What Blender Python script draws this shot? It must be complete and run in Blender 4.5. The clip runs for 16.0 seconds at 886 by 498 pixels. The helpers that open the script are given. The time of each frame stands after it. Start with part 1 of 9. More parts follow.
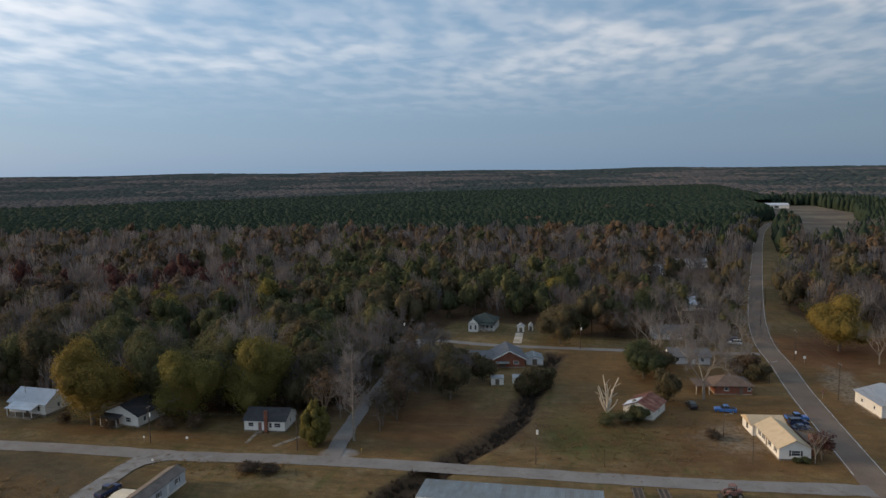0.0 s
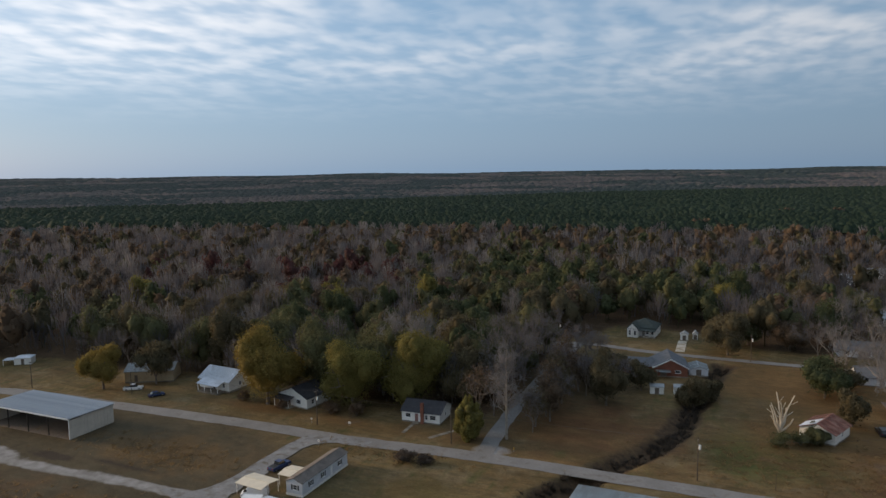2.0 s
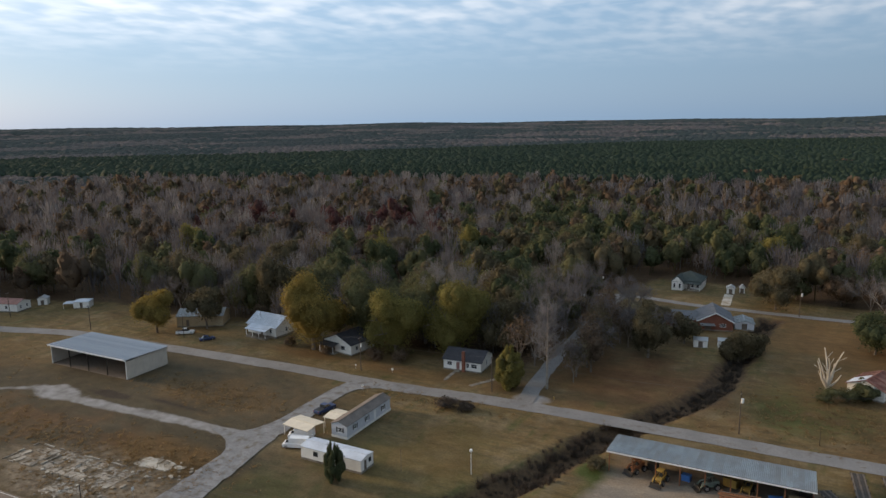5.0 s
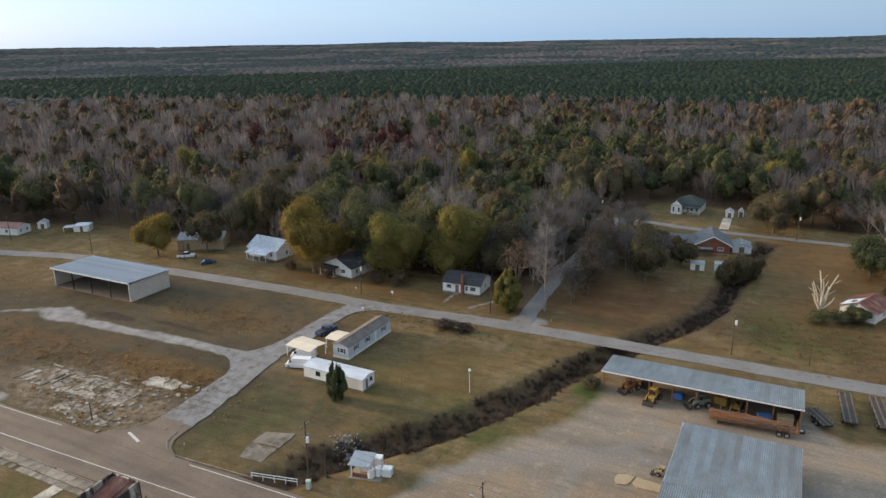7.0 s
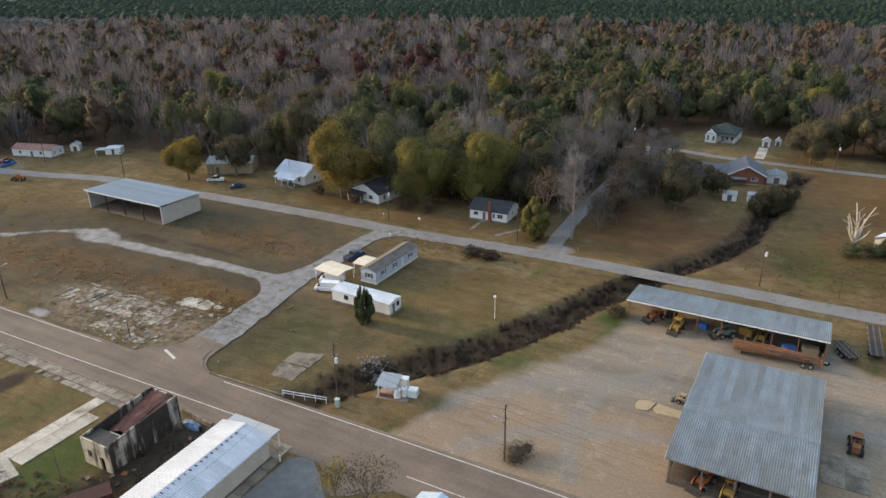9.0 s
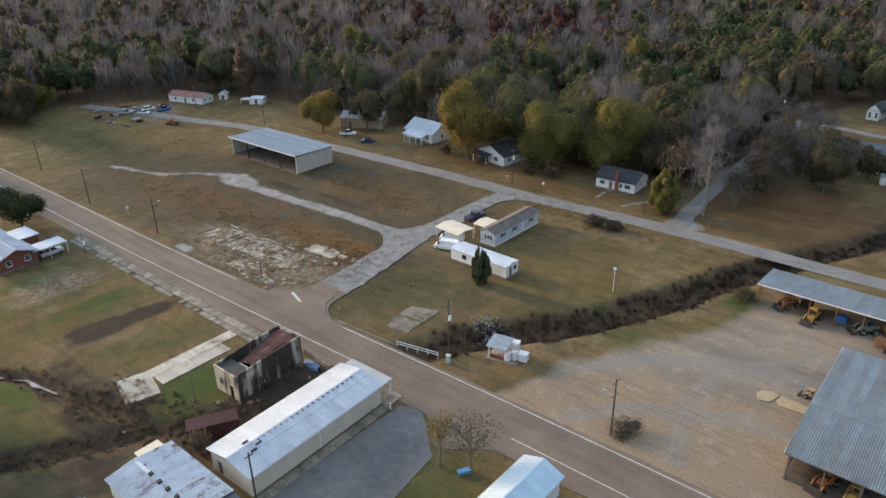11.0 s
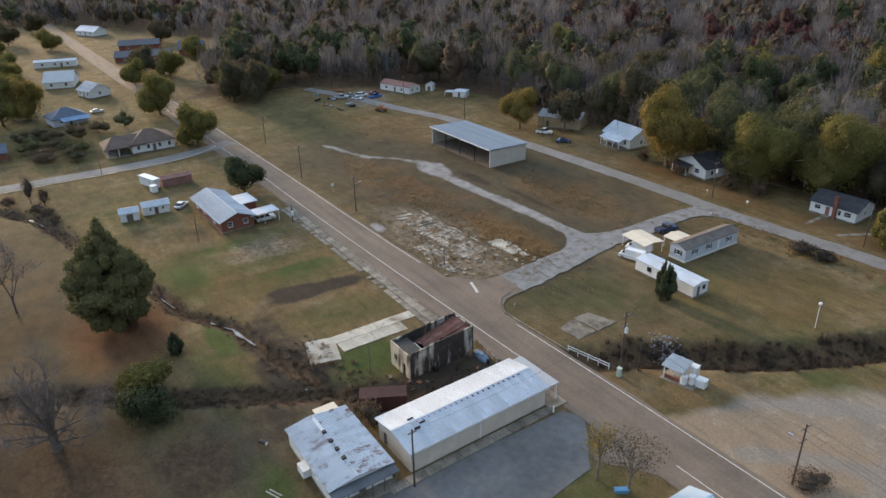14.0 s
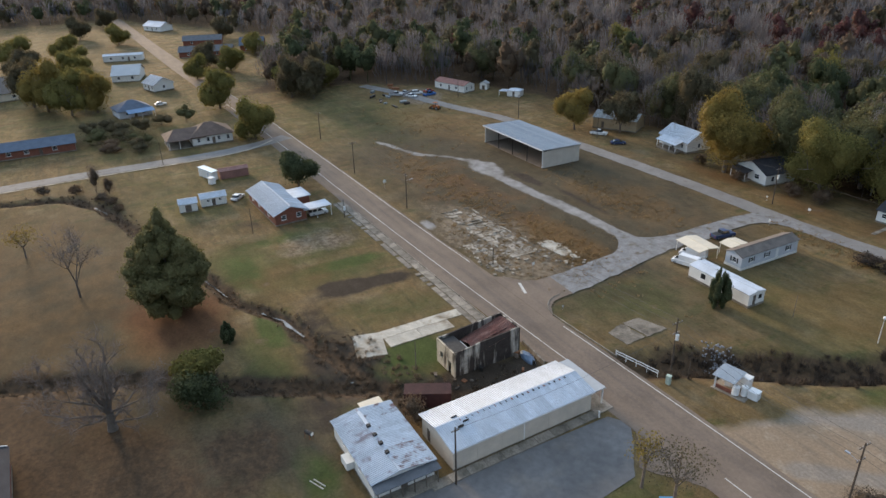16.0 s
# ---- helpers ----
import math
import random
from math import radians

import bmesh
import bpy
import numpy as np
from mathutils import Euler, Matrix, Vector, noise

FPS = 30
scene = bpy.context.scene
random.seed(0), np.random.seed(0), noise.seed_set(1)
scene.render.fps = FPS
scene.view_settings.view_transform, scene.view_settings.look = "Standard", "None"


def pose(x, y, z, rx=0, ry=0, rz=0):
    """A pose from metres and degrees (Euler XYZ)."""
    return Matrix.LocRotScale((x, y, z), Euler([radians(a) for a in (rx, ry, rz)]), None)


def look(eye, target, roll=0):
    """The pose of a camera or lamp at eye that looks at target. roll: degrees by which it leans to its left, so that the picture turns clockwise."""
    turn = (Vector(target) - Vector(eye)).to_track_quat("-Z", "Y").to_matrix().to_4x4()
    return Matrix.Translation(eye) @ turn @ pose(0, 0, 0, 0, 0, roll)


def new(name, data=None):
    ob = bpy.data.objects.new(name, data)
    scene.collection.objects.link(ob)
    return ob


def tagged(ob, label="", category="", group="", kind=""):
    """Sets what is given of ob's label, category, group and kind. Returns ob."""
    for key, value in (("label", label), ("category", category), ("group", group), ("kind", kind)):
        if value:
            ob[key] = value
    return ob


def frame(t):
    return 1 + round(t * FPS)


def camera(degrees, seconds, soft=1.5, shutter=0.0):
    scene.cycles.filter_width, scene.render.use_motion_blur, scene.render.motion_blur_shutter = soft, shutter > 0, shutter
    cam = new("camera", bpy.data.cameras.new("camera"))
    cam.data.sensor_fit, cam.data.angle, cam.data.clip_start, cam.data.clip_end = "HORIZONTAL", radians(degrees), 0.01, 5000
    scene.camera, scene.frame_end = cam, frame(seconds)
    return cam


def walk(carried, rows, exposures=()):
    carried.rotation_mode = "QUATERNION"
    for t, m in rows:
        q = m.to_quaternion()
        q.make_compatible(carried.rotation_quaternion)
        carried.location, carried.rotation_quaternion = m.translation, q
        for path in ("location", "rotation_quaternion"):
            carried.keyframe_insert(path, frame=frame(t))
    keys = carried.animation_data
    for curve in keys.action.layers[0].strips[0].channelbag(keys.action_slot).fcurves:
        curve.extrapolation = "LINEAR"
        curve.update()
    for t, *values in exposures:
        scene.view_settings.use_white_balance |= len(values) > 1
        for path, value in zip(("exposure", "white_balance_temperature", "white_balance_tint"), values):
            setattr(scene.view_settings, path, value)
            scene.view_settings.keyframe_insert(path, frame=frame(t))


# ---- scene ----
EYE = 66.0


def aim(yaw, pitch, roll):
    """The hovering camera: yaw to the left of +y, pitch up, roll, in degrees."""
    return pose(0, 0, EYE, 0, 0, yaw) @ pose(0, 0, 0, 90 + pitch) @ pose(0, 0, 0, 0, 0, roll)


cam = camera(65.10, 16.0)
PATH = [
    (0.0, aim(11.449, -6.615, -0.798)),
    (0.5, aim(12.153, -6.612, -0.809)),
    (1.0, aim(14.086, -6.598, -0.802)),
    (1.5, aim(19.544, -6.518, -0.842)),
    (2.0, aim(24.465, -6.457, -0.828)),
    (2.5, aim(26.545, -6.420, -0.802)),
    (3.0, aim(27.581, -6.409, -0.823)),
    (3.2, aim(27.835, -6.406, -0.822)),
    (3.4, aim(27.907, -6.452, -0.822)),
    (3.6, aim(27.958, -6.635, -0.827)),
    (3.8, aim(27.992, -6.958, -0.833)),
    (4.0, aim(28.017, -7.420, -0.842)),
    (4.4, aim(28.048, -8.636, -0.862)),
    (4.8, aim(28.065, -9.882, -0.880)),
    (5.3, aim(28.082, -11.440, -0.888)),
    (5.5, aim(28.086, -12.077, -0.886)),
    (6.0, aim(28.108, -13.681, -0.862)),
    (6.5, aim(28.111, -15.234, -0.913)),
    (7.0, aim(28.109, -16.783, -0.899)),
    (7.5, aim(28.113, -18.303, -0.926)),
    (8.0, aim(28.122, -19.872, -0.932)),
    (8.3, aim(28.328, -20.785, -0.925)),
    (8.5, aim(28.912, -21.379, -0.959)),
    (8.7, aim(29.508, -21.901, -0.946)),
    (9.0, aim(30.586, -22.773, -0.940)),
    (9.3, aim(31.839, -23.646, -0.956)),
    (9.6, aim(33.249, -24.499, -0.985)),
    (9.9, aim(34.802, -25.140, -1.017)),
    (10.2, aim(36.478, -25.520, -1.046)),
    (10.5, aim(38.261, -25.640, -1.062)),
    (10.8, aim(40.136, -25.642, -1.057)),
    (11.0, aim(41.453, -25.664, -1.074)),
    (11.5, aim(45.078, -25.659, -1.145)),
    (12.0, aim(48.400, -25.606, -1.219)),
    (12.5, aim(51.386, -25.569, -1.251)),
    (13.0, aim(54.160, -25.531, -1.289)),
    (13.5, aim(56.445, -25.520, -1.327)),
    (14.0, aim(58.004, -25.486, -1.326)),
    (14.5, aim(59.453, -25.484, -1.351)),
    (15.0, aim(60.768, -25.482, -1.381)),
    (15.5, aim(61.962, -25.482, -1.388)),
    (16.0, aim(62.500, -25.503, -1.408)),
]
walk(cam, PATH, exposures=[(0.0, 0.0, 6950, 11), (3.2, -0.03, 6950, 11), (5.4, 0.38, 7000, 11), (7.0, 0.78, 7000, 10), (8.6, 0.92, 6900, 10), (11.0, 0.85, 6600, 10), (16.0, 0.74, 6450, 10)])

# ---- world and sun: a low veiled sun in the west, thin rippled cloud ----
SUN_EL, SUN_AZ = 13.0, 97.0  # degrees; azimuth to the left of +y
world = bpy.data.worlds.new("sky")
scene.world = world
world.use_nodes = True
wn, wl = world.node_tree.nodes, world.node_tree.links
wn.clear()


def wnode(kind, **values):
    n = wn.new(kind)
    for key, value in values.items():
        n.inputs[key].default_value = value
    return n


def wmath(op, a, b=None):
    n = wn.new("ShaderNodeMath")
    n.operation = op
    for k, v in enumerate((a, b)):
        if v is None:
            continue
        if isinstance(v, (int, float)):
            n.inputs[k].default_value = v
        else:
            wl.new(v, n.inputs[k])
    return n.outputs[0]


sky = wn.new("ShaderNodeTexSky")
sky.sky_type, sky.sun_disc = "NISHITA", False
sky.sun_elevation, sky.sun_rotation = radians(SUN_EL), radians(-SUN_AZ)
sky.air_density, sky.dust_density, sky.ozone_density = 1.0, 1.2, 1.6
wcoord = wn.new("ShaderNodeTexCoord")
wsep = wn.new("ShaderNodeSeparateXYZ")
wl.new(wcoord.outputs["Generated"], wsep.inputs[0])
up = wmath("MAXIMUM", wsep.outputs[2], 0.0)
flat = wmath("ADD", up, 0.11)
wcomb = wn.new("ShaderNodeCombineXYZ")
wl.new(wmath("DIVIDE", wsep.outputs[0], flat), wcomb.inputs[0])
wl.new(wmath("DIVIDE", wsep.outputs[1], flat), wcomb.inputs[1])


def cloud(turn, sx, sy, scale, detail, rough, lo, hi, warp=0.6):
    m = wn.new("ShaderNodeMapping")
    m.inputs["Rotation"].default_value = (0, 0, radians(turn))
    m.inputs["Scale"].default_value = (sx, sy, 1)
    wl.new(wcomb.outputs[0], m.inputs[0])
    n = wnode("ShaderNodeTexNoise", Scale=scale, Detail=detail, Roughness=rough, Distortion=warp)
    wl.new(m.outputs[0], n.inputs["Vector"])
    r = wn.new("ShaderNodeMapRange")
    r.interpolation_type = "SMOOTHSTEP"
    r.inputs["From Min"].default_value, r.inputs["From Max"].default_value = lo, hi
    wl.new(n.outputs["Fac"], r.inputs["Value"])
    return r.outputs[0]


ripples = cloud(-24, 3.3, 2.3, 1.8, 2.6, 0.45, 0.30, 0.70, 0.10)
sheets = cloud(24, 0.6, 1.0, 0.7, 4.0, 0.5, 0.34, 0.66)
wisps = cloud(-20, 0.4, 3.6, 1.2, 5.0, 0.55, 0.50, 0.74)
cover = wmath("ADD", wmath("MULTIPLY", ripples, wmath("ADD", wmath("MULTIPLY", sheets, 0.50), 0.22)), wmath("MULTIPLY", sheets, 0.28))
cover = wmath("MAXIMUM", cover, wmath("MULTIPLY", wisps, 0.30))
rise = wn.new("ShaderNodeMapRange")
rise.interpolation_type = "SMOOTHSTEP"
rise.inputs["From Min"].default_value, rise.inputs["From Max"].default_value = 0.055, 0.19
wl.new(up, rise.inputs["Value"])
cover = wmath("MULTIPLY", wmath("MULTIPLY", cover, rise.outputs[0]), 0.85)
# the veil is brighter towards the sun
toward = wmath("ADD", wmath("MULTIPLY", wmath("ADD", wmath("MULTIPLY", wsep.outputs[0], -math.sin(radians(SUN_AZ))),
                                              wmath("MULTIPLY", wsep.outputs[1], math.cos(radians(SUN_AZ)))), 0.29), 0.72)
toward = wmath("MAXIMUM", toward, 0.3)
veil = wn.new("ShaderNodeMix")
veil.data_type = "RGBA"
wl.new(rise.outputs[0], veil.inputs["Factor"])
veil.inputs["A"].default_value = (2.60, 4.40, 7.00, 1)
veil.inputs["B"].default_value = (2.75, 4.9, 7.8, 1)
base = wn.new("ShaderNodeMix")
base.data_type = "RGBA"
base.inputs["Factor"].default_value = 0.72
wl.new(sky.outputs[0], base.inputs["A"])
wl.new(veil.outputs["Result"], base.inputs["B"])
mixc = wn.new("ShaderNodeMix")
mixc.data_type = "RGBA"
wl.new(cover, mixc.inputs["Factor"])
wl.new(base.outputs["Result"], mixc.inputs["A"])
mixc.inputs["B"].default_value = (9.4, 9.8, 10.6, 1)
lit = wn.new("ShaderNodeVectorMath")
lit.operation = "SCALE"
wl.new(mixc.outputs["Result"], lit.inputs[0])
wl.new(toward, lit.inputs["Scale"])
wbg = wn.new("ShaderNodeBackground")
wbg.inputs["Strength"].default_value = 0.121
wl.new(lit.outputs[0], wbg.inputs["Color"])
wout = wn.new("ShaderNodeOutputWorld")
wl.new(wbg.outputs[0], wout.inputs[0])

sun_data = bpy.data.lights.new("sun", "SUN")
sun_data.energy, sun_data.angle, sun_data.color = 3.1, radians(13.0), (1.0, 0.735, 0.46)
sun = new("sun", sun_data)
sd = Vector((-math.sin(radians(SUN_AZ)) * math.cos(radians(SUN_EL)), math.cos(radians(SUN_AZ)) * math.cos(radians(SUN_EL)), math.sin(radians(SUN_EL))))
sun.matrix_world = look((0, 0, 300), Vector((0, 0, 300)) - sd)

# ---- materials ----
def mat(name, color, rough=0.85, metal=0.0, grain=(), bump=0.0, bump_scale=20.0, random=0.0, island=0.0, spec=0.3, alt=None, alt_scale=0.2, alt_range=(0.4, 0.65), streak=None):
    """A surface: base colour, grain = rows of (scale, amount) of light and dark variation, alt = a second colour in patches."""
    m = bpy.data.materials.new(name)
    m.use_nodes = True
    nt = m.node_tree
    n, l = nt.nodes, nt.links
    b = n["Principled BSDF"]
    b.inputs["Roughness"].default_value, b.inputs["Metallic"].default_value = rough, metal
    b.inputs["Specular IOR Level"].default_value = spec
    co = n.new("ShaderNodeTexCoord").outputs["Object"]
    if random:
        shift = n.new("ShaderNodeVectorMath")
        shift.operation = "MULTIPLY_ADD"
        shift.inputs[1].default_value = (90, 55, 30)
        l.new(n.new("ShaderNodeObjectInfo").outputs["Random"], shift.inputs[0])
        l.new(co, shift.inputs[2])
        co = shift.outputs[0]
    rgb = n.new("ShaderNodeRGB")
    rgb.outputs[0].default_value = (*color, 1)
    out = rgb.outputs[0]

    def noise_at(scale, detail=4.0, run=None):
        t = n.new("ShaderNodeTexNoise")
        t.inputs["Scale"].default_value, t.inputs["Detail"].default_value, t.inputs["Roughness"].default_value = scale, detail, 0.6
        src = co
        if run:
            mp = n.new("ShaderNodeMapping")
            mp.inputs["Scale"].default_value = run
            l.new(co, mp.inputs[0])
            src = mp.outputs[0]
        l.new(src, t.inputs["Vector"])
        return t.outputs["Fac"]

    def ranged(v, a, z, lo, hi):
        r = n.new("ShaderNodeMapRange")
        for k, x in zip(("From Min", "From Max", "To Min", "To Max"), (a, z, lo, hi)):
            r.inputs[k].default_value = x
        l.new(v, r.inputs["Value"])
        return r.outputs[0]

    if alt:
        x = n.new("ShaderNodeMix")
        x.data_type = "RGBA"
        l.new(ranged(noise_at(alt_scale, 6.0, streak), alt_range[0], alt_range[1], 0, 1), x.inputs["Factor"])
        l.new(out, x.inputs["A"])
        x.inputs["B"].default_value = (*alt, 1)
        out = x.outputs["Result"]
    factors = [ranged(noise_at(s), 0.3, 0.7, 1 - a, 1 + a) for s, a in grain]
    if random:
        factors.append(ranged(n.new("ShaderNodeObjectInfo").outputs["Random"], 0, 1, 1 - random, 1 + random))
    if island:
        factors.append(ranged(n.new("ShaderNodeNewGeometry").outputs["Random Per Island"], 0, 1, 1 - island, 1 + island))
    for f in factors:
        v = n.new("ShaderNodeVectorMath")
        v.operation = "SCALE"
        l.new(out, v.inputs[0])
        l.new(f, v.inputs["Scale"])
        out = v.outputs[0]
    l.new(out, b.inputs["Base Color"])
    if bump:
        bp = n.new("ShaderNodeBump")
        bp.inputs["Strength"].default_value, bp.inputs["Distance"].default_value = bump, 0.05
        l.new(noise_at(bump_scale), bp.inputs["Height"])
        l.new(bp.outputs[0], b.inputs["Normal"])
    return m


asphalt = mat("worn_asphalt", (0.182, 0.138, 0.104), 0.9, grain=((0.15, 0.14), (2.0, 0.10), (14.0, 0.10)), bump=0.3, bump_scale=30, alt=(0.140, 0.110, 0.088), alt_scale=0.55, alt_range=(0.44, 0.66), streak=(0.07, 1, 1))
asphalt_hwy = mat("highway_asphalt", (0.150, 0.113, 0.088), 0.9, grain=((0.15, 0.14), (2.0, 0.10), (14.0, 0.10)), bump=0.3, alt=(0.185, 0.145, 0.112), alt_scale=0.05, alt_range=(0.48, 0.7))
asphalt_grey = mat("grey_asphalt", (0.205, 0.196, 0.186), 0.9, grain=((0.2, 0.16), (3.0, 0.12), (20.0, 0.08)), bump=0.3, alt=(0.14, 0.125, 0.11), alt_scale=0.4, alt_range=(0.52, 0.7))
asphalt_lot = mat("lot_asphalt", (0.140, 0.134, 0.130), 0.9, grain=((0.12, 0.2), (0.8, 0.15), (15.0, 0.08)), bump=0.3, alt=(0.175, 0.155, 0.135), alt_scale=0.16, alt_range=(0.52, 0.72))
gravel_mat = mat("pale_gravel", (0.215, 0.212, 0.208), 0.95, grain=((0.3, 0.2), (4.0, 0.2)), bump=0.5, alt=(0.12, 0.10, 0.075), alt_scale=0.5, alt_range=(0.5, 0.7))
line_mat = mat("road_paint", (0.55, 0.53, 0.48), 0.7, grain=((3.0, 0.25),), alt=(0.2, 0.18, 0.15), alt_scale=2.5, alt_range=(0.55, 0.75))
concrete = mat("weathered_concrete", (0.25, 0.214, 0.170), 0.9, grain=((0.4, 0.25), (5.0, 0.25)), bump=0.4, alt=(0.135, 0.115, 0.088), alt_scale=0.5, alt_range=(0.45, 0.65), random=0.2)
concrete_pale = mat("pale_concrete", (0.44, 0.40, 0.33), 0.9, grain=((0.4, 0.2), (5.0, 0.2)), bump=0.3, alt=(0.23, 0.18, 0.12), alt_scale=0.35, alt_range=(0.52, 0.66), random=0.1)
white_paint = mat("white_siding", (0.72, 0.70, 0.65), 0.6, grain=((0.6, 0.08), (6.0, 0.05)), bump=0.1)
cream_paint = mat("cream_siding", (0.66, 0.58, 0.45), 0.7, grain=((0.6, 0.08), (6.0, 0.06)), bump=0.1)
beige_metal = mat("beige_metal", (0.56, 0.50, 0.42), 0.55, grain=((0.5, 0.10), (5.0, 0.06)))
grey_siding = mat("pale_grey_siding", (0.52, 0.53, 0.55), 0.6, grain=((0.6, 0.08), (6.0, 0.05)))
tin = mat("galvanised_tin", (0.265, 0.30, 0.315), 0.45, 0.35, grain=((0.25, 0.2), (3.0, 0.12)), random=0.10, alt=(0.22, 0.215, 0.20), alt_scale=0.10)
tin_white = mat("white_tin", (0.50, 0.545, 0.60), 0.65, 0.05, grain=((0.25, 0.16), (3.0, 0.08)), random=0.07, alt=(0.50, 0.53, 0.57), alt_scale=0.2)
tin_stained = mat("stained_tin", (0.50, 0.535, 0.575), 0.6, 0.1, grain=((0.4, 0.15), (3.0, 0.12)), random=0.08, alt=(0.20, 0.125, 0.115), alt_scale=0.42, alt_range=(0.55, 0.64))
tin_grey = mat("grey_steel", (0.40, 0.41, 0.415), 0.55, 0.12, grain=((0.2, 0.08), (3.0, 0.05)), random=0.05)
tin_blue = mat("pale_blue_tin", (0.50, 0.62, 0.70), 0.5, 0.2, grain=((0.3, 0.1), (3.0, 0.06)), random=0.05)
rust = mat("rusted_tin", (0.21, 0.080, 0.058), 0.8, 0.2, grain=((0.6, 0.3), (6.0, 0.2)), random=0.2, alt=(0.32, 0.18, 0.14), alt_scale=0.5)
shingle_dark = mat("charcoal_shingle", (0.045, 0.045, 0.050), 0.9, grain=((0.5, 0.2), (8.0, 0.2)), bump=0.4)
shingle_grey = mat("grey_shingle", (0.12, 0.125, 0.135), 0.9, grain=((0.5, 0.2), (8.0, 0.2)), bump=0.4)
shingle_worn = mat("worn_brown_shingle", (0.145, 0.122, 0.105), 0.9, grain=((0.5, 0.25), (8.0, 0.2)), bump=0.4)
shingle_green = mat("dark_green_shingle", (0.050, 0.062, 0.056), 0.9, grain=((0.5, 0.2), (8.0, 0.2)), bump=0.4)
floor_ruin = mat("weedy_floor", (0.325, 0.285, 0.230), 0.95, grain=((0.5, 0.25), (4.0, 0.25)), bump=0.4, alt=(0.15, 0.115, 0.075), alt_scale=0.55, alt_range=(0.46, 0.60), random=0.2)
dark_planks = mat("dark_planks", (0.062, 0.052, 0.044), 0.9, grain=((1.5, 0.3), (9.0, 0.2)), bump=0.3)
shingle_blue = mat("slate_blue_shingle", (0.10, 0.125, 0.165), 0.9, grain=((0.5, 0.15), (8.0, 0.15)), bump=0.4)
roof_blue = mat("faded_blue_roof", (0.16, 0.25, 0.38), 0.7, grain=((0.5, 0.15), (8.0, 0.1)))
shingle_tan = mat("tan_shingle", (0.50, 0.40, 0.27), 0.9, grain=((0.5, 0.12), (8.0, 0.12)), bump=0.4)
shingle_brown = mat("brown_shingle", (0.14, 0.10, 0.080), 0.9, grain=((0.5, 0.2), (8.0, 0.15)), bump=0.4)
roof_red = mat("faded_red_roof", (0.24, 0.13, 0.11), 0.85, grain=((0.5, 0.2), (8.0, 0.15)), bump=0.3)
brick_mat = mat("red_brick", (0.22, 0.085, 0.055), 0.9, grain=((0.8, 0.15), (12.0, 0.25)), bump=0.5)
plaster_ruin = mat("stained_plaster", (0.55, 0.46, 0.33), 0.95, grain=((0.7, 0.2), (5.0, 0.15)), bump=0.6, alt=(0.11, 0.085, 0.06), alt_scale=0.6, alt_range=(0.54, 0.66), streak=(1, 1, 0.25))
plaster_dark = mat("sooty_plaster", (0.050, 0.040, 0.034), 0.95, grain=((0.7, 0.3), (5.0, 0.25)), bump=0.6, alt=(0.42, 0.38, 0.32), alt_scale=0.75, alt_range=(0.50, 0.62), streak=(1, 1, 0.16))
# darker colours for one flank of each roof rib: shade painted in
rib_shade = mat("dirty_rib", (0.33, 0.36, 0.39), 0.6, 0.2, grain=((0.4, 0.2), (3.0, 0.15)))
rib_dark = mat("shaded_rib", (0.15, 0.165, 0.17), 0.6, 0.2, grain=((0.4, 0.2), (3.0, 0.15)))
rib_rust_shade = mat("rusty_rib", (0.085, 0.042, 0.034), 0.85, grain=((0.8, 0.3),))
wood_old = mat("weathered_wood", (0.15, 0.12, 0.095), 0.9, grain=((2.0, 0.25), (12.0, 0.2)), bump=0.4, random=0.15)
pole_wood = mat("creosote_pole", (0.085, 0.065, 0.050), 0.9, grain=((1.5, 0.2), (12.0, 0.2)), random=0.15)
wood_new = mat("orange_lumber", (0.30, 0.135, 0.065), 0.85, grain=((2.0, 0.2), (12.0, 0.15)), random=0.2)
dark_inside = mat("dark_interior", (0.03, 0.028, 0.026), 0.95, grain=((1.0, 0.2),))
black_trim = mat("black_trim", (0.03, 0.03, 0.03), 0.6, grain=((3.0, 0.2),))
white_trim = mat("white_trim", (0.74, 0.73, 0.70), 0.5, grain=((2.0, 0.06),))
steel_dark = mat("dark_steel", (0.06, 0.055, 0.05), 0.6, 0.6, grain=((2.0, 0.25),))
rusty_steel = mat("rusty_steel", (0.25, 0.11, 0.055), 0.8, 0.2, grain=((1.5, 0.3), (9.0, 0.2)))
yellow_paint = mat("machine_yellow", (0.38, 0.24, 0.06), 0.55, grain=((1.0, 0.25), (6.0, 0.15)))
orange_paint = mat("machine_orange", (0.42, 0.13, 0.035), 0.6, grain=((1.0, 0.25), (6.0, 0.15)))
rubber = mat("tyre_rubber", (0.022, 0.022, 0.022), 0.85, grain=((4.0, 0.2),))
chrome = mat("wheel_metal", (0.45, 0.45, 0.46), 0.35, 0.8, grain=((4.0, 0.1),))
lamp_glass = mat("lamp_lens", (0.75, 0.74, 0.70), 0.2, spec=0.5)
red_lens = mat("red_lens", (0.35, 0.02, 0.02), 0.25, spec=0.5)
cable_mat = mat("cable", (0.10, 0.09, 0.085), 0.7)
plastic_white = mat("white_plastic", (0.75, 0.75, 0.73), 0.45, grain=((2.0, 0.05),))
tank_steel = mat("tank_paint", (0.72, 0.72, 0.70), 0.4, grain=((1.0, 0.08),))
stone_pale = mat("pale_riprap", (0.21, 0.215, 0.23), 0.9, grain=((1.0, 0.25),), island=0.35, bump=0.3)
sand_mat = mat("tan_slab", (0.42, 0.33, 0.21), 0.95, grain=((0.5, 0.15), (5.0, 0.1)), alt=(0.30, 0.22, 0.13), alt_scale=0.5)
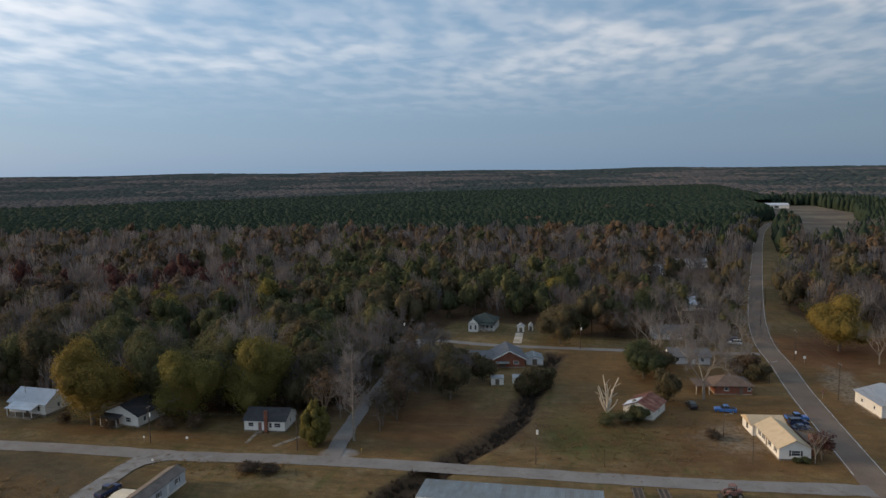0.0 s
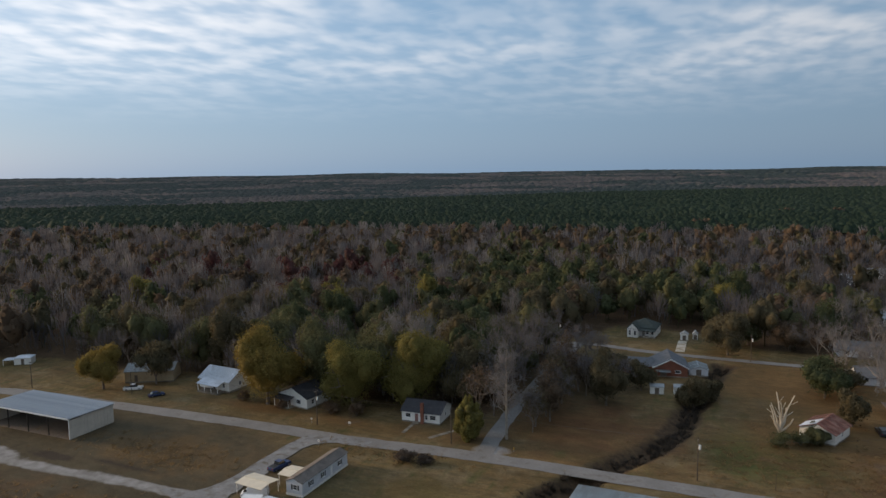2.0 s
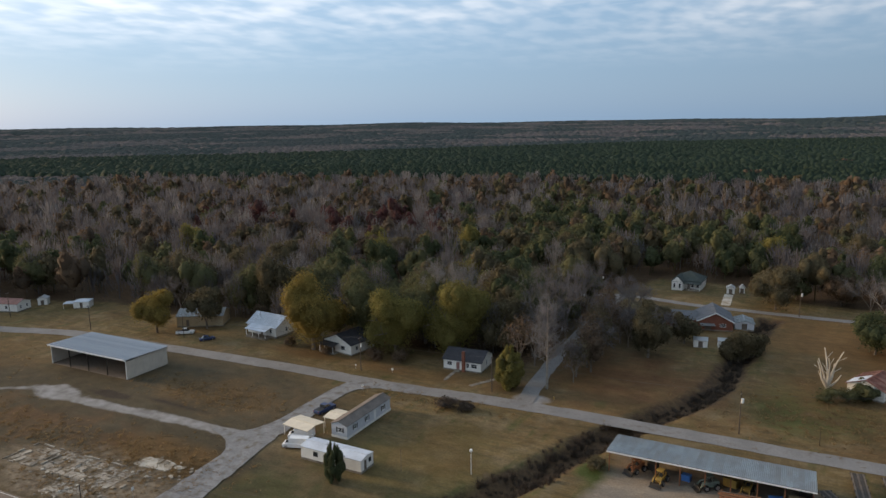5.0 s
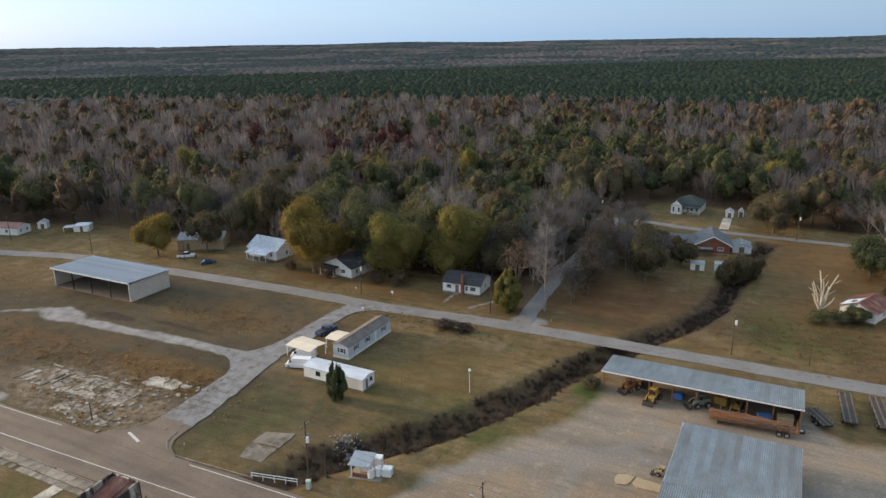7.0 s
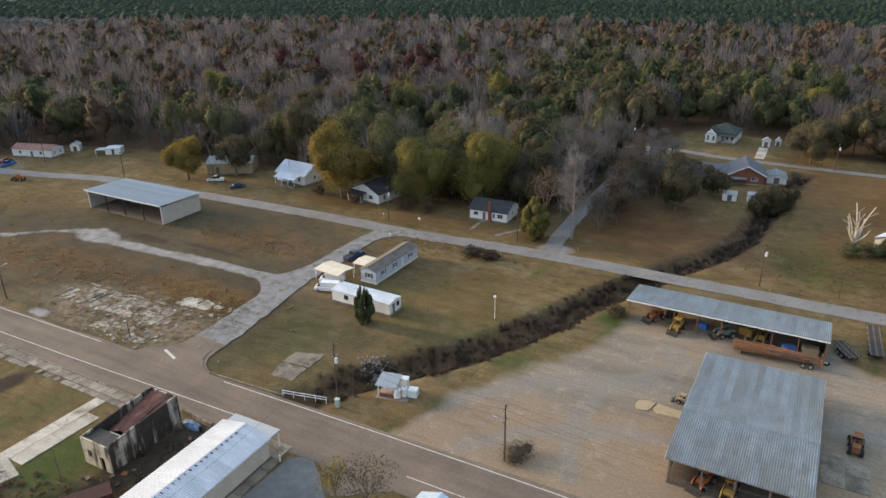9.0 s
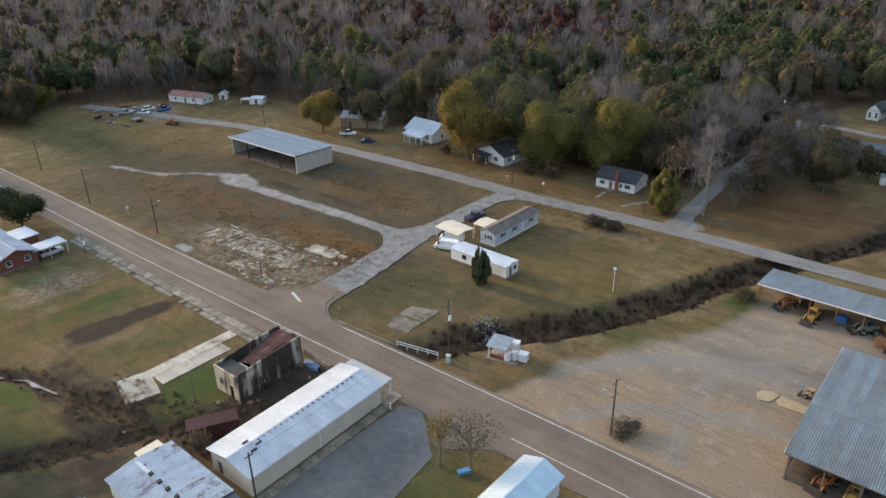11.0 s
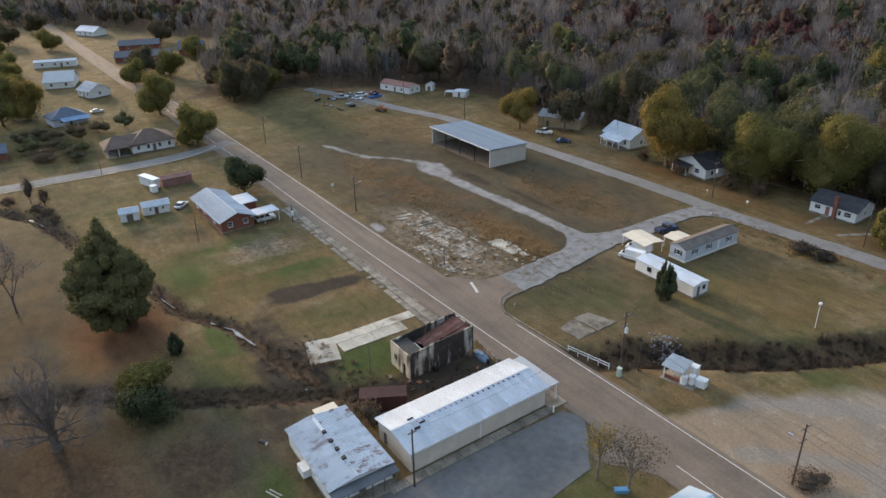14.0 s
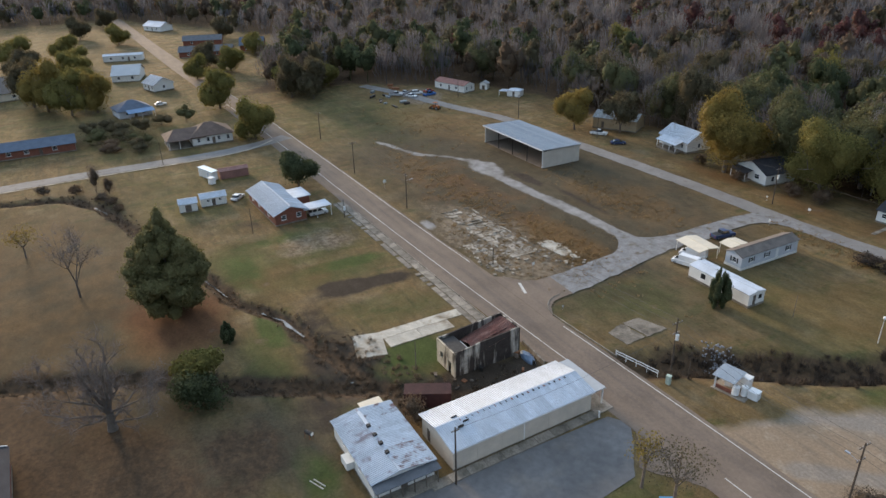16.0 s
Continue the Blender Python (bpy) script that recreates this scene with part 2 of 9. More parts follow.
water_mat = mat("creek_water", (0.26, 0.25, 0.23), 0.12, spec=0.5, grain=((0.7, 0.2),))
bark = mat("grey_bark", (0.16, 0.13, 0.105), 0.95, grain=((1.0, 0.25), (9.0, 0.25)), bump=0.5)
bark_pale = mat("pale_bark", (0.25, 0.22, 0.185), 0.95, grain=((1.0, 0.25), (9.0, 0.2)), bump=0.5)
dead_wood = mat("bleached_dead_wood", (0.50, 0.43, 0.34), 0.9, grain=((1.0, 0.2), (9.0, 0.2)))


def glass_mat():
    m = bpy.data.materials.new("window_glass")
    m.use_nodes = True
    b = m.node_tree.nodes["Principled BSDF"]
    b.inputs["Base Color"].default_value = (0.025, 0.03, 0.035, 1)
    b.inputs["Roughness"].default_value = 0.06
    b.inputs["Specular IOR Level"].default_value = 0.6
    return m


glass = glass_mat()


def leafy(*args, **kw):
    """A leaf surface that lets some light through."""
    m = mat(*args, **kw)
    n, l = m.node_tree.nodes, m.node_tree.links
    b = n["Principled BSDF"]
    t = n.new("ShaderNodeBsdfTranslucent")
    l.new(b.inputs["Base Color"].links[0].from_socket, t.inputs["Color"])
    x = n.new("ShaderNodeMixShader")
    x.inputs[0].default_value = 0.42
    l.new(b.outputs[0], x.inputs[1])
    l.new(t.outputs[0], x.inputs[2])
    l.new(x.outputs[0], n["Material Output"].inputs["Surface"])
    return m


def foliage(name, a, b, patch=0.07, island=0.26, spread=(0.38, 0.62)):
    return leafy(name, a, 0.75, alt=b, alt_scale=patch, alt_range=spread, grain=((0.35, 0.14),), island=island, spec=0.15)


leaf_gold = foliage("olive_gold_leaves", (0.205, 0.160, 0.046), (0.245, 0.178, 0.052), 0.25)
leaf_olive = foliage("olive_leaves", (0.100, 0.088, 0.052), (0.130, 0.106, 0.060), 0.2)
leaf_ygreen = foliage("yellow_green_leaves", (0.162, 0.148, 0.046), (0.205, 0.175, 0.054), 0.2)
leaf_green = foliage("green_leaves", (0.098, 0.104, 0.052), (0.126, 0.122, 0.058), 0.2)
leaf_dark = foliage("dark_evergreen", (0.066, 0.080, 0.040), (0.090, 0.102, 0.048), 0.3)
leaf_rust = foliage("russet_leaves", (0.146, 0.098, 0.062), (0.118, 0.092, 0.068), 0.11)
leaf_red = foliage("red_leaves", (0.118, 0.046, 0.042), (0.104, 0.060, 0.052), 0.2)
twig_mat = foliage("grey_twigs", (0.148, 0.140, 0.146), (0.112, 0.104, 0.108), 0.06, 0.10)
twig_pale = foliage("pale_twigs", (0.205, 0.196, 0.198), (0.162, 0.152, 0.152), 0.2, 0.08)
brush_mat = foliage("dry_brush", (0.092, 0.072, 0.056), (0.055, 0.046, 0.039), 0.3)
brush_pale = foliage("brown_brush", (0.160, 0.126, 0.094), (0.110, 0.088, 0.066), 0.3)
tuft_mat = foliage("dry_tall_grass", (0.27, 0.185, 0.095), (0.20, 0.145, 0.08), 0.2)
needle = foliage("pine_needles", (0.150, 0.140, 0.060), (0.182, 0.162, 0.070), 0.25)
plantation_mat = foliage("plantation_pine", (0.034, 0.056, 0.036), (0.044, 0.066, 0.042), 0.012, 0.08)
# far woods: distance haze is mixed into these paler, bluer base colours
far_brown_hazed = foliage("far_woods_brown", (0.185, 0.160, 0.155), (0.120, 0.122, 0.124), 0.005, 0.05)
far_green_hazed = foliage("far_woods_green", (0.058, 0.082, 0.080), (0.082, 0.100, 0.098), 0.005, 0.05)
ploughed = mat("ploughed_field", (0.105, 0.078, 0.058), 0.95, grain=((0.02, 0.25), (0.12, 0.2)), alt=(0.14, 0.115, 0.075), alt_scale=0.02, alt_range=(0.45, 0.6))

# ---- builders ----
def tag_structure(ob, label, category):
    return tagged(ob, label, category, kind="structure")


def part(name, bm, material, parent, label=""):
    me = bpy.data.meshes.new(name)
    bm.to_mesh(me)
    bm.free()
    me.materials.append(material)
    ob = new(name, me)
    ob.parent = parent
    return tagged(ob, label)


def shared(name, me, parent, m):
    """One more object on a mesh that exists."""
    ob = new(name, me)
    ob.parent = parent
    ob.matrix_basis = m
    return ob


def meshed(name, bm, material):
    me = bpy.data.meshes.new(name)
    bm.to_mesh(me)
    bm.free()
    me.materials.append(material)
    return me


def thing(name, label, category, m, group=""):
    ob = new(name)
    ob.empty_display_size = 0.5
    ob.matrix_basis = m
    return tagged(ob, label, category, group)


def box(bm, x0, x1, y0, y1, z0, z1):
    v = [bm.verts.new((x, y, z)) for z in (z0, z1) for y in (y0, y1) for x in (x0, x1)]
    for q in ((0, 2, 3, 1), (4, 5, 7, 6), (0, 1, 5, 4), (2, 6, 7, 3), (0, 4, 6, 2), (1, 3, 7, 5)):
        bm.faces.new([v[i] for i in q])
    return v


def prism(bm, outline, z0, z1, axis="z"):
    """A plate or bar: an outline pulled along an axis."""
    def at(a, b, c):
        return (a, b, c) if axis == "z" else (a, c, b) if axis == "y" else (c, a, b)
    lo = [bm.verts.new(at(a, b, z0)) for a, b in outline]
    hi = [bm.verts.new(at(a, b, z1)) for a, b in outline]
    bm.faces.new(lo[::-1])
    bm.faces.new(hi)
    for i in range(len(lo)):
        j = (i + 1) % len(lo)
        bm.faces.new((lo[i], lo[j], hi[j], hi[i]))
    bmesh.ops.recalc_face_normals(bm, faces=bm.faces[:])


def tube(bm, a, b, ra, rb, n=6, caps=True):
    """A tapered round bar from a to b."""
    a, b = Vector(a), Vector(b)
    q = (b - a).to_track_quat("Z", "Y")
    rings = []
    for p, r in ((a, ra), (b, rb)):
        rings.append([bm.verts.new(p + q @ Vector((r * math.cos(k * math.tau / n), r * math.sin(k * math.tau / n), 0))) for k in range(n)])
    for k in range(n):
        j = (k + 1) % n
        bm.faces.new((rings[0][k], rings[0][j], rings[1][j], rings[1][k]))
    if caps:
        bm.faces.new(rings[0][::-1])
        bm.faces.new(rings[1])


def one(fn, *args):
    bm = bmesh.new()
    fn(bm, *args)
    return bm


def raw_mesh(name, verts, quads, material, smooth=False):
    """A large joined mesh from arrays."""
    me = bpy.data.meshes.new(name)
    verts, quads = np.asarray(verts, np.float32), np.asarray(quads, np.int32)
    me.vertices.add(len(verts))
    me.vertices.foreach_set("co", verts.ravel())
    me.loops.add(quads.size)
    me.loops.foreach_set("vertex_index", quads.ravel())
    me.polygons.add(len(quads))
    me.polygons.foreach_set("loop_start", np.arange(0, quads.size, quads.shape[1], dtype=np.int32))
    me.update(calc_edges=True)
    if material:
        me.materials.append(material)
    if smooth:
        me.polygons.foreach_set("use_smooth", np.ones(len(quads), bool))
    return me


def spline(pts, step=3.0):
    """Points along a smooth line through pts."""
    p = np.array(pts, float)
    out = []
    for i in range(len(p) - 1):
        a, b, c, d = p[max(i - 1, 0)], p[i], p[i + 1], p[min(i + 2, len(p) - 1)]
        k = max(1, int(np.linalg.norm(c - b) / step))
        for s in np.arange(k) / k:
            out.append(0.5 * (2 * b + (c - a) * s + (2 * a - 5 * b + 4 * c - d) * s**2 + (3 * b - a - 3 * c + d) * s**3))
    out.append(p[-1])
    return np.array(out)


def ribbon(name, pts, width, z, material, step=3.0, rag=0.0, seed=0, offset=0.0):
    """A strip of paving along a line, with a slightly uneven edge; width is a number or one for each end."""
    c = spline(pts, step)
    d = np.gradient(c, axis=0)
    d /= np.linalg.norm(d, axis=1, keepdims=True)
    n = np.stack([-d[:, 1], d[:, 0]], 1)
    w = np.linspace(*(width if isinstance(width, tuple) else (width, width)), len(c))[:, None] / 2
    rng = np.random.default_rng(seed)
    e = [rng.normal(0, rag, (len(c), 1)) if rag else 0 for _ in range(2)]
    rows = [c + n * (offset + (w + e[0])), c + n * (offset + w * 0.33), c + n * (offset - w * 0.33), c + n * (offset - w - e[1])]
    v = np.concatenate([np.c_[r, np.full(len(c), z)] for r in rows])
    k, m = len(c), np.arange(len(c) - 1)
    q = np.concatenate([np.stack([m + r * k, m + (r + 1) * k, m + 1 + (r + 1) * k, m + 1 + r * k], 1) for r in range(3)])
    return new(name, raw_mesh(name, v, q, material))


def patch(name, outline, z, material, thick=0.0):
    bm = bmesh.new()
    prism(bm, outline, z - max(thick, 0.02), z)
    return new(name, meshed(name, bm, material))

# ---- ground: one sheet to the horizon ----
DITCH = [(-69, 69), (-65.5, 76.5), (-61.5, 82), (-57.3, 88), (-52, 95), (-46, 107), (-42.5, 114.5), (-40, 123), (-36, 132), (-32, 141),
         (-27.5, 151), (-21, 163), (-16, 178), (-15, 195), (-13.3, 210), (-11.5, 228), (-9.3, 243)]
CREEK = [(-216, -50), (-206, -24), (-201.6, -9), (-190, -1), (-164, 7), (-133, 16), (-122, 18.4), (-112, 24.5), (-100, 27), (-91, 29.6), (-82, 33), (-75, 43), (-72, 56)]
BRANCH = [(-128, -60), (-113, -21), (-110.5, -13), (-106, -3), (-96, 10.5), (-88.5, 23), (-84, 31)]
YARD = [(-51, 68.5), (-48.5, 76), (-47, 84), (-37, 101), (-32, 110), (-30, 119), (-30.5, 130.5), (-12, 131), (4, 131), (10, 122), (50, 123), (54, 68)]
TOWN = [(-300, 64), (-296, 108), (-270, 140), (-264, 156), (-222, 168), (-203, 160), (-190, 170), (-66, 170), (-64, 238), (-104, 241), (-104, 253),
        (-62, 264), (-54, 291), (-8, 289), (0, 270), (58, 270), (70, 330), (90, 420), (146, 640), (186, 800), (229, 890), (330, 1012), (345, 975),
        (250, 866), (209, 785), (165, 632), (140, 525), (108, 418), (90, 330), (96, 300), (126, 270), (150, 150), (160, -300), (-300, -300), (-480, -160), (-620, -60), (-620, 30),
        (-560, 78), (-450, 122), (-400, 108), (-330, 84)]

FIELD = [(163, 560), (185, 566), (232, 655), (275, 745), (312, 885), (352, 1000), (352, 1180), (232, 1180), (236, 1030), (222, 900), (212, 760), (182, 640)]


DRIVE = [(-101, 103.4), (-106, 102.6), (-115, 102.2), (-125, 102.0), (-136, 101.4), (-146, 100.2), (-155, 99.6), (-165, 99.6)]


def inside(px, py, poly):
    r = np.zeros(px.shape, bool)
    for (x0, y0), (x1, y1) in zip(poly, poly[1:] + poly[:1]):
        cross = (y0 > py) != (y1 > py)
        r ^= cross & (px < (x1 - x0) * (py - y0) / (y1 - y0 + 1e-9) + x0)
    return r


def far_from(px, py, line, closed=False):
    """Distance of points from a line of points."""
    best = np.full(px.shape, 1e9)
    pts = list(line) + ([line[0]] if closed else [])
    for (x0, y0), (x1, y1) in zip(pts[:-1], pts[1:]):
        dx, dy = x1 - x0, y1 - y0
        s = np.clip(((px - x0) * dx + (py - y0) * dy) / (dx * dx + dy * dy), 0, 1)
        best = np.minimum(best, np.hypot(px - x0 - s * dx, py - y0 - s * dy))
    return best


def wave(px, py, size, seed):
    """Cheap smooth variation between about -1 and 1."""
    rng = np.random.default_rng(seed)
    out = np.zeros(px.shape)
    for k in range(5):
        a, p = rng.uniform(0, math.tau, 2)
        f = math.tau / size * rng.uniform(0.6, 1.7)
        out += np.sin((px * math.cos(a) + py * math.sin(a)) * f + p)
    return out / 3.0


def smooth(v):
    v = np.clip(v, 0, 1)
    return v * v * (3 - 2 * v)


def ground_z(px, py):
    r = np.hypot(px, py)
    z = 38 * smooth((r - 1700) / 3200) + 5.5 * wave(px, py, 1500, 3) * smooth((r - 1200) / 2500)
    z = z + 0.03 * wave(px, py, 23, 5) * smooth((r - 40) / 60) * smooth((900 - r) / 300)
    z -= 1.9 * smooth(1.35 - far_from(px, py, DITCH) / 3.3)
    z -= 1.0 * smooth(1.5 - far_from(px, py, CREEK) / 1.4)
    z -= 1.0 * smooth(1.5 - far_from(px, py, BRANCH) / 1.7)
    return z


def spread(lo, hi, fine, far, grow=1.16):
    a = list(np.arange(lo, hi + 0.1, fine))
    s = fine
    while a[-1] < far:
        s *= grow
        a.append(a[-1] + s)
    s = fine
    b = [a[0]]
    while b[-1] > -far:
        s *= grow
        b.append(b[-1] - s)
    return np.array(b[:0:-1] + a)


def build_ground():
    gx, gy = spread(-300, 110, 1.6, 5600), spread(-60, 290, 1.6, 5600)
    px, py = [a.ravel() for a in np.meshgrid(gx, gy)]
    near = (np.abs(px) < 700) & (np.abs(py) < 1100)
    z = ground_z(px, py)
    nx, ny = len(gx), len(gy)
    i = (np.arange(ny - 1)[:, None] * nx + np.arange(nx - 1)).ravel()
    q = np.stack([i, i + 1, i + 1 + nx, i + nx], 1)
    # the sheet ends in a round rim, just past the far ridge
    keep = np.hypot(px[q].mean(1), py[q].mean(1)) < 4960
    me = raw_mesh("ground", np.c_[px, py, z], q[keep], None, True)

    def soft_in(poly, edge):
        d = far_from(px, py, poly, True)
        return np.clip(0.5 + np.where(inside(px, py, poly), d, -d) / edge, 0, 1)
    litter = 1 - soft_in(TOWN, 10.0)
    litter = np.maximum(litter, np.clip(1.3 - far_from(px, py, DITCH) / 4.6, 0, 1))
    litter = np.maximum(litter, np.clip(1.2 - far_from(px, py, CREEK) / 2.0, 0, 1) * 0.9)
    litter = np.maximum(litter, np.clip(1.2 - far_from(px, py, BRANCH) / 2.8, 0, 1) * 0.9)
    # south-west corner of the field: tree shade painted as darker ground
    for cx, cy, rx, ry in ((-88, -15, 20, 12), (-76, -4, 15, 10), (-104, -18, 14, 9), (-78, 9, 9, 6)):
        litter = np.maximum(litter, 0.74 * np.clip(1.5 - np.hypot((px - cx) / rx, (py - cy) / ry), 0, 1))
    gravel = soft_in(YARD, 5.0)
    pale = np.clip(1.5 - far_from(px, py, DRIVE) / 1.9, 0, 1)
    pale = np.maximum(pale, np.clip(1.5 - np.hypot((px + 164) / 9, (py - 100.3) / 4.2), 0, 1))
    pale = np.maximum(pale, 0.8 * np.clip(1.3 - far_from(px, py, [(-170, 101), (-179, 97), (-187, 89), (-205, 84)]) / 1.6, 0, 1))
    pale = np.maximum(pale, np.clip(1.4 - np.hypot((px + 136.5) / 4.6, (py - 67.3) / 1.3), 0, 1))
    pale = np.maximum(pale, np.clip(1.4 - np.hypot((px + 56) / 5.5, (py - 148) / 3.6), 0, 1))
    track = np.zeros(len(px))
    for line, wid in (([(-52, 74), (-46, 84), (-36, 94), (-22, 101), (-4, 104), (20, 103)], 2.4), ([(-40, 72), (-33, 80), (-20, 87), (-8, 88), (4, 84)], 1.8), ([(6, 70), (0, 84), (-4, 96), (-12, 108), (-20, 113)], 2.2), ([(-24, 73), (-28, 84), (-27, 96), (-18, 108)], 1.6)):
        track = np.maximum(track, np.clip(1.4 - far_from(px, py, line) / wid, 0, 1))
    near_road = np.clip(1.5 - (py - 72) / 12, 0, 1) * soft_in(YARD, 5.0)
    near_road = np.maximum(near_road, np.clip(1.4 - np.hypot((px + 4) / 24, (py - 86) / 11), 0, 1))
    dull = np.zeros(len(px))
    # the last two patches put tree shade into the grass colour
    for cx, cy, rx, ry, a in ((-140, -14, 50, 22, 0.9), (-95, -12, 34, 20, 1.0), (-122, 6, 24, 10, 0.7), (-180, -8, 26, 14, 0.6), (-80, 16, 14, 8, 0.8), (-190, 92, 40, 16, 0.35), (-60, 205, 22, 45, 0.9), (-140, 116, 46, 22, 1.2), (-125, 86, 46, 18, 1.2), (-185, 90, 40, 22, 1.0), (-84, -14, 18, 14, 1.3), (-72, -4, 14, 12, 1.2)):
        dull = np.maximum(dull, a * np.clip(1.5 - np.hypot((px - cx) / rx, (py - cy) / ry), 0, 1))
    dirt = np.maximum(np.clip(1.5 - np.hypot((px + 121) / 21, (py - 76) / 8.5), 0, 1), np.clip(1.4 - np.hypot((px + 141) / 7, (py - 42) / 12), 0, 1) * 0.62)
    dirt = np.maximum(dirt, np.clip(1.4 - np.hypot((px - 38) / 14, (py - 172) / 13), 0, 1) * 0.6)
    dirt = np.maximum(dirt, np.clip(1.5 - far_from(px, py, [(-250, 122), (-262, 128)]) / 7, 0, 1))
    dirt = np.maximum(dirt, np.clip(1.4 - np.hypot((px - 78) / 7, (py - 215) / 26), 0, 1) * 0.8)
    green = np.clip(1.5 - np.hypot((px + 125) / 5, (py - 38) / 16), 0, 1) * 0.8
    for cx, cy, rx, ry, a in ((-44, 96, 13, 6, 0.4), (-66, 106, 20, 15, 0.45), (-84, 84, 10, 12, 0.5), (-86, 36, 5, 6, 1.0), (-140, 24, 9, 7, 0.8), (-104, 45, 4, 11, 0.5), (-97, 18, 12, 4, 0.7), (0, 172, 7, 22, 0.5), (-30, 118, 4, 5, 1.0), (-45, 43, 6, 12, 0.9), (-135, 34, 3.5, 14, 0.8), (-148, 36, 3, 14, 0.5), (-108, 41, 3, 9, 0.6), (-260, 20, 40, 30, 0.4), (-190, 20, 25, 14, 0.4), (-320, 0, 60, 40, 0.4), (-86, 44, 5, 12, 0.9), (-62, 112, 13, 18, 0.35), (-240, 90, 40, 25, 0.5)):
        green = np.maximum(green, a * np.clip(1.5 - np.hypot((px - cx) / rx, (py - cy) / ry), 0, 1))
    lush = np.zeros(len(px))
    for cx, cy, rx, ry, a in ((-89.5, 41, 3.6, 5.5, 1.2), (-127.3, 42, 2.2, 10, 0.9), (-133, 23, 8, 3.5, 0.9), (-110, 21.6, 7, 2.2, 1.0), (-146, 34, 2.5, 9, 0.6), (-32.5, 121, 3.5, 4, 0.9), (-43, 96, 10, 3.5, 0.3), (-76, 24.5, 5, 3, 0.6), (-70, 17, 6, 3, 0.6), (4, 168, 15, 13, 0.7)):
        lush = np.maximum(lush, a * np.clip(1.5 - np.hypot((px - cx) / rx, (py - cy) / ry), 0, 1))
    needles = np.clip(1.5 - np.hypot((px + 123) / 11.5, (py - 7.5) / 9.0), 0, 1)
    for cx, cy, rx, ry, a in ((84, 258, 18, 26, 0.8), (112, 268, 26, 20, 0.8), (30, 172, 9, 14, 0.35), (-84, -15, 9, 6, 0.3), (-30, 172, 26, 24, 0.5), (26, 160, 24, 18, 0.35), (-150, 88, 30, 12, 0.3)):
        needles = np.maximum(needles, a * np.clip(1.5 - np.hypot((px - cx) / rx, (py - cy) / ry), 0, 1))
    dry = np.zeros(len(px))
    for cx, cy, rx, ry, a in ((-112, 89, 16, 6, 1.0), (-126, 118, 26, 11, 0.45), (-168, 84, 26, 10, 0.4), (-120, 6.5, 13, 9, 1.0), (30, 170, 9, 16, 0.9), (82, 262, 20, 30, 1.0), (-55, 190, 12, 40, 0.5), (-100, -15, 22, 13, 0.6), (-85, 152, 35, 5, 0.6), (-128, 152, 20, 4, 0.7), (-150, -20, 60, 26, 0.4), (-70, -12, 30, 24, 0.3), (-215, 110, 30, 14, 0.4), (44, 180, 26, 26, 1.15), (-38, 168, 18, 16, 0.9), (66, 190, 8, 40, 0.7), (-64, 112, 12, 14, 0.4), (70, 330, 20, 60, 0.6), (20, 225, 40, 26, 0.9), (78, 225, 14, 40, 1.0), (8, 190, 14, 30, 0.7), (-125, 30, 14, 10, 0.4)):
        dry = np.maximum(dry, a * np.clip(1.5 - np.hypot((px - cx) / rx, (py - cy) / ry), 0, 1))
    soil = np.zeros(len(px))
    for cx, cy, rx, ry, a in ((-116.0, 42.0, 2.4, 10.5, 1.0), (-118.5, 38.0, 2.0, 5.5, 0.9), (-139, 45, 2.4, 5, 0.5), (-92, 29, 9, 6, 0.8), (-104, 29, 8, 5, 0.6), (-158, 30, 4, 3, 0.4), (-77, 46, 5, 12, 1.0), (-77, 36, 6, 5, 0.9), (-152, 105.5, 7, 1.8, 0.9), (-83, 22, 9, 4, 0.6), (-131, 108, 12, 1.4, 0.6)):
        soil = np.maximum(soil, a * np.clip(1.5 - np.hypot((px - cx) / rx, (py - cy) / ry), 0, 1))
    soil = np.maximum(soil, np.clip(1.35 - far_from(px, py, BRANCH) / 2.6, 0, 1))
    soil = np.maximum(soil, np.clip(1.3 - far_from(px, py, CREEK) / 1.9, 0, 1))
    for key, cols in (("cover_a", (litter, gravel, dirt)), ("cover_b", (green, dry, soil)), ("cover_c", (pale, track, dull)), ("cover_d", (near_road, lush, needles))):
        at = me.attributes.new(key, "FLOAT_COLOR", "POINT")
        at.data.foreach_set("color", np.stack([*cols, np.ones(len(px))], 1).astype(np.float32).ravel())
    return me


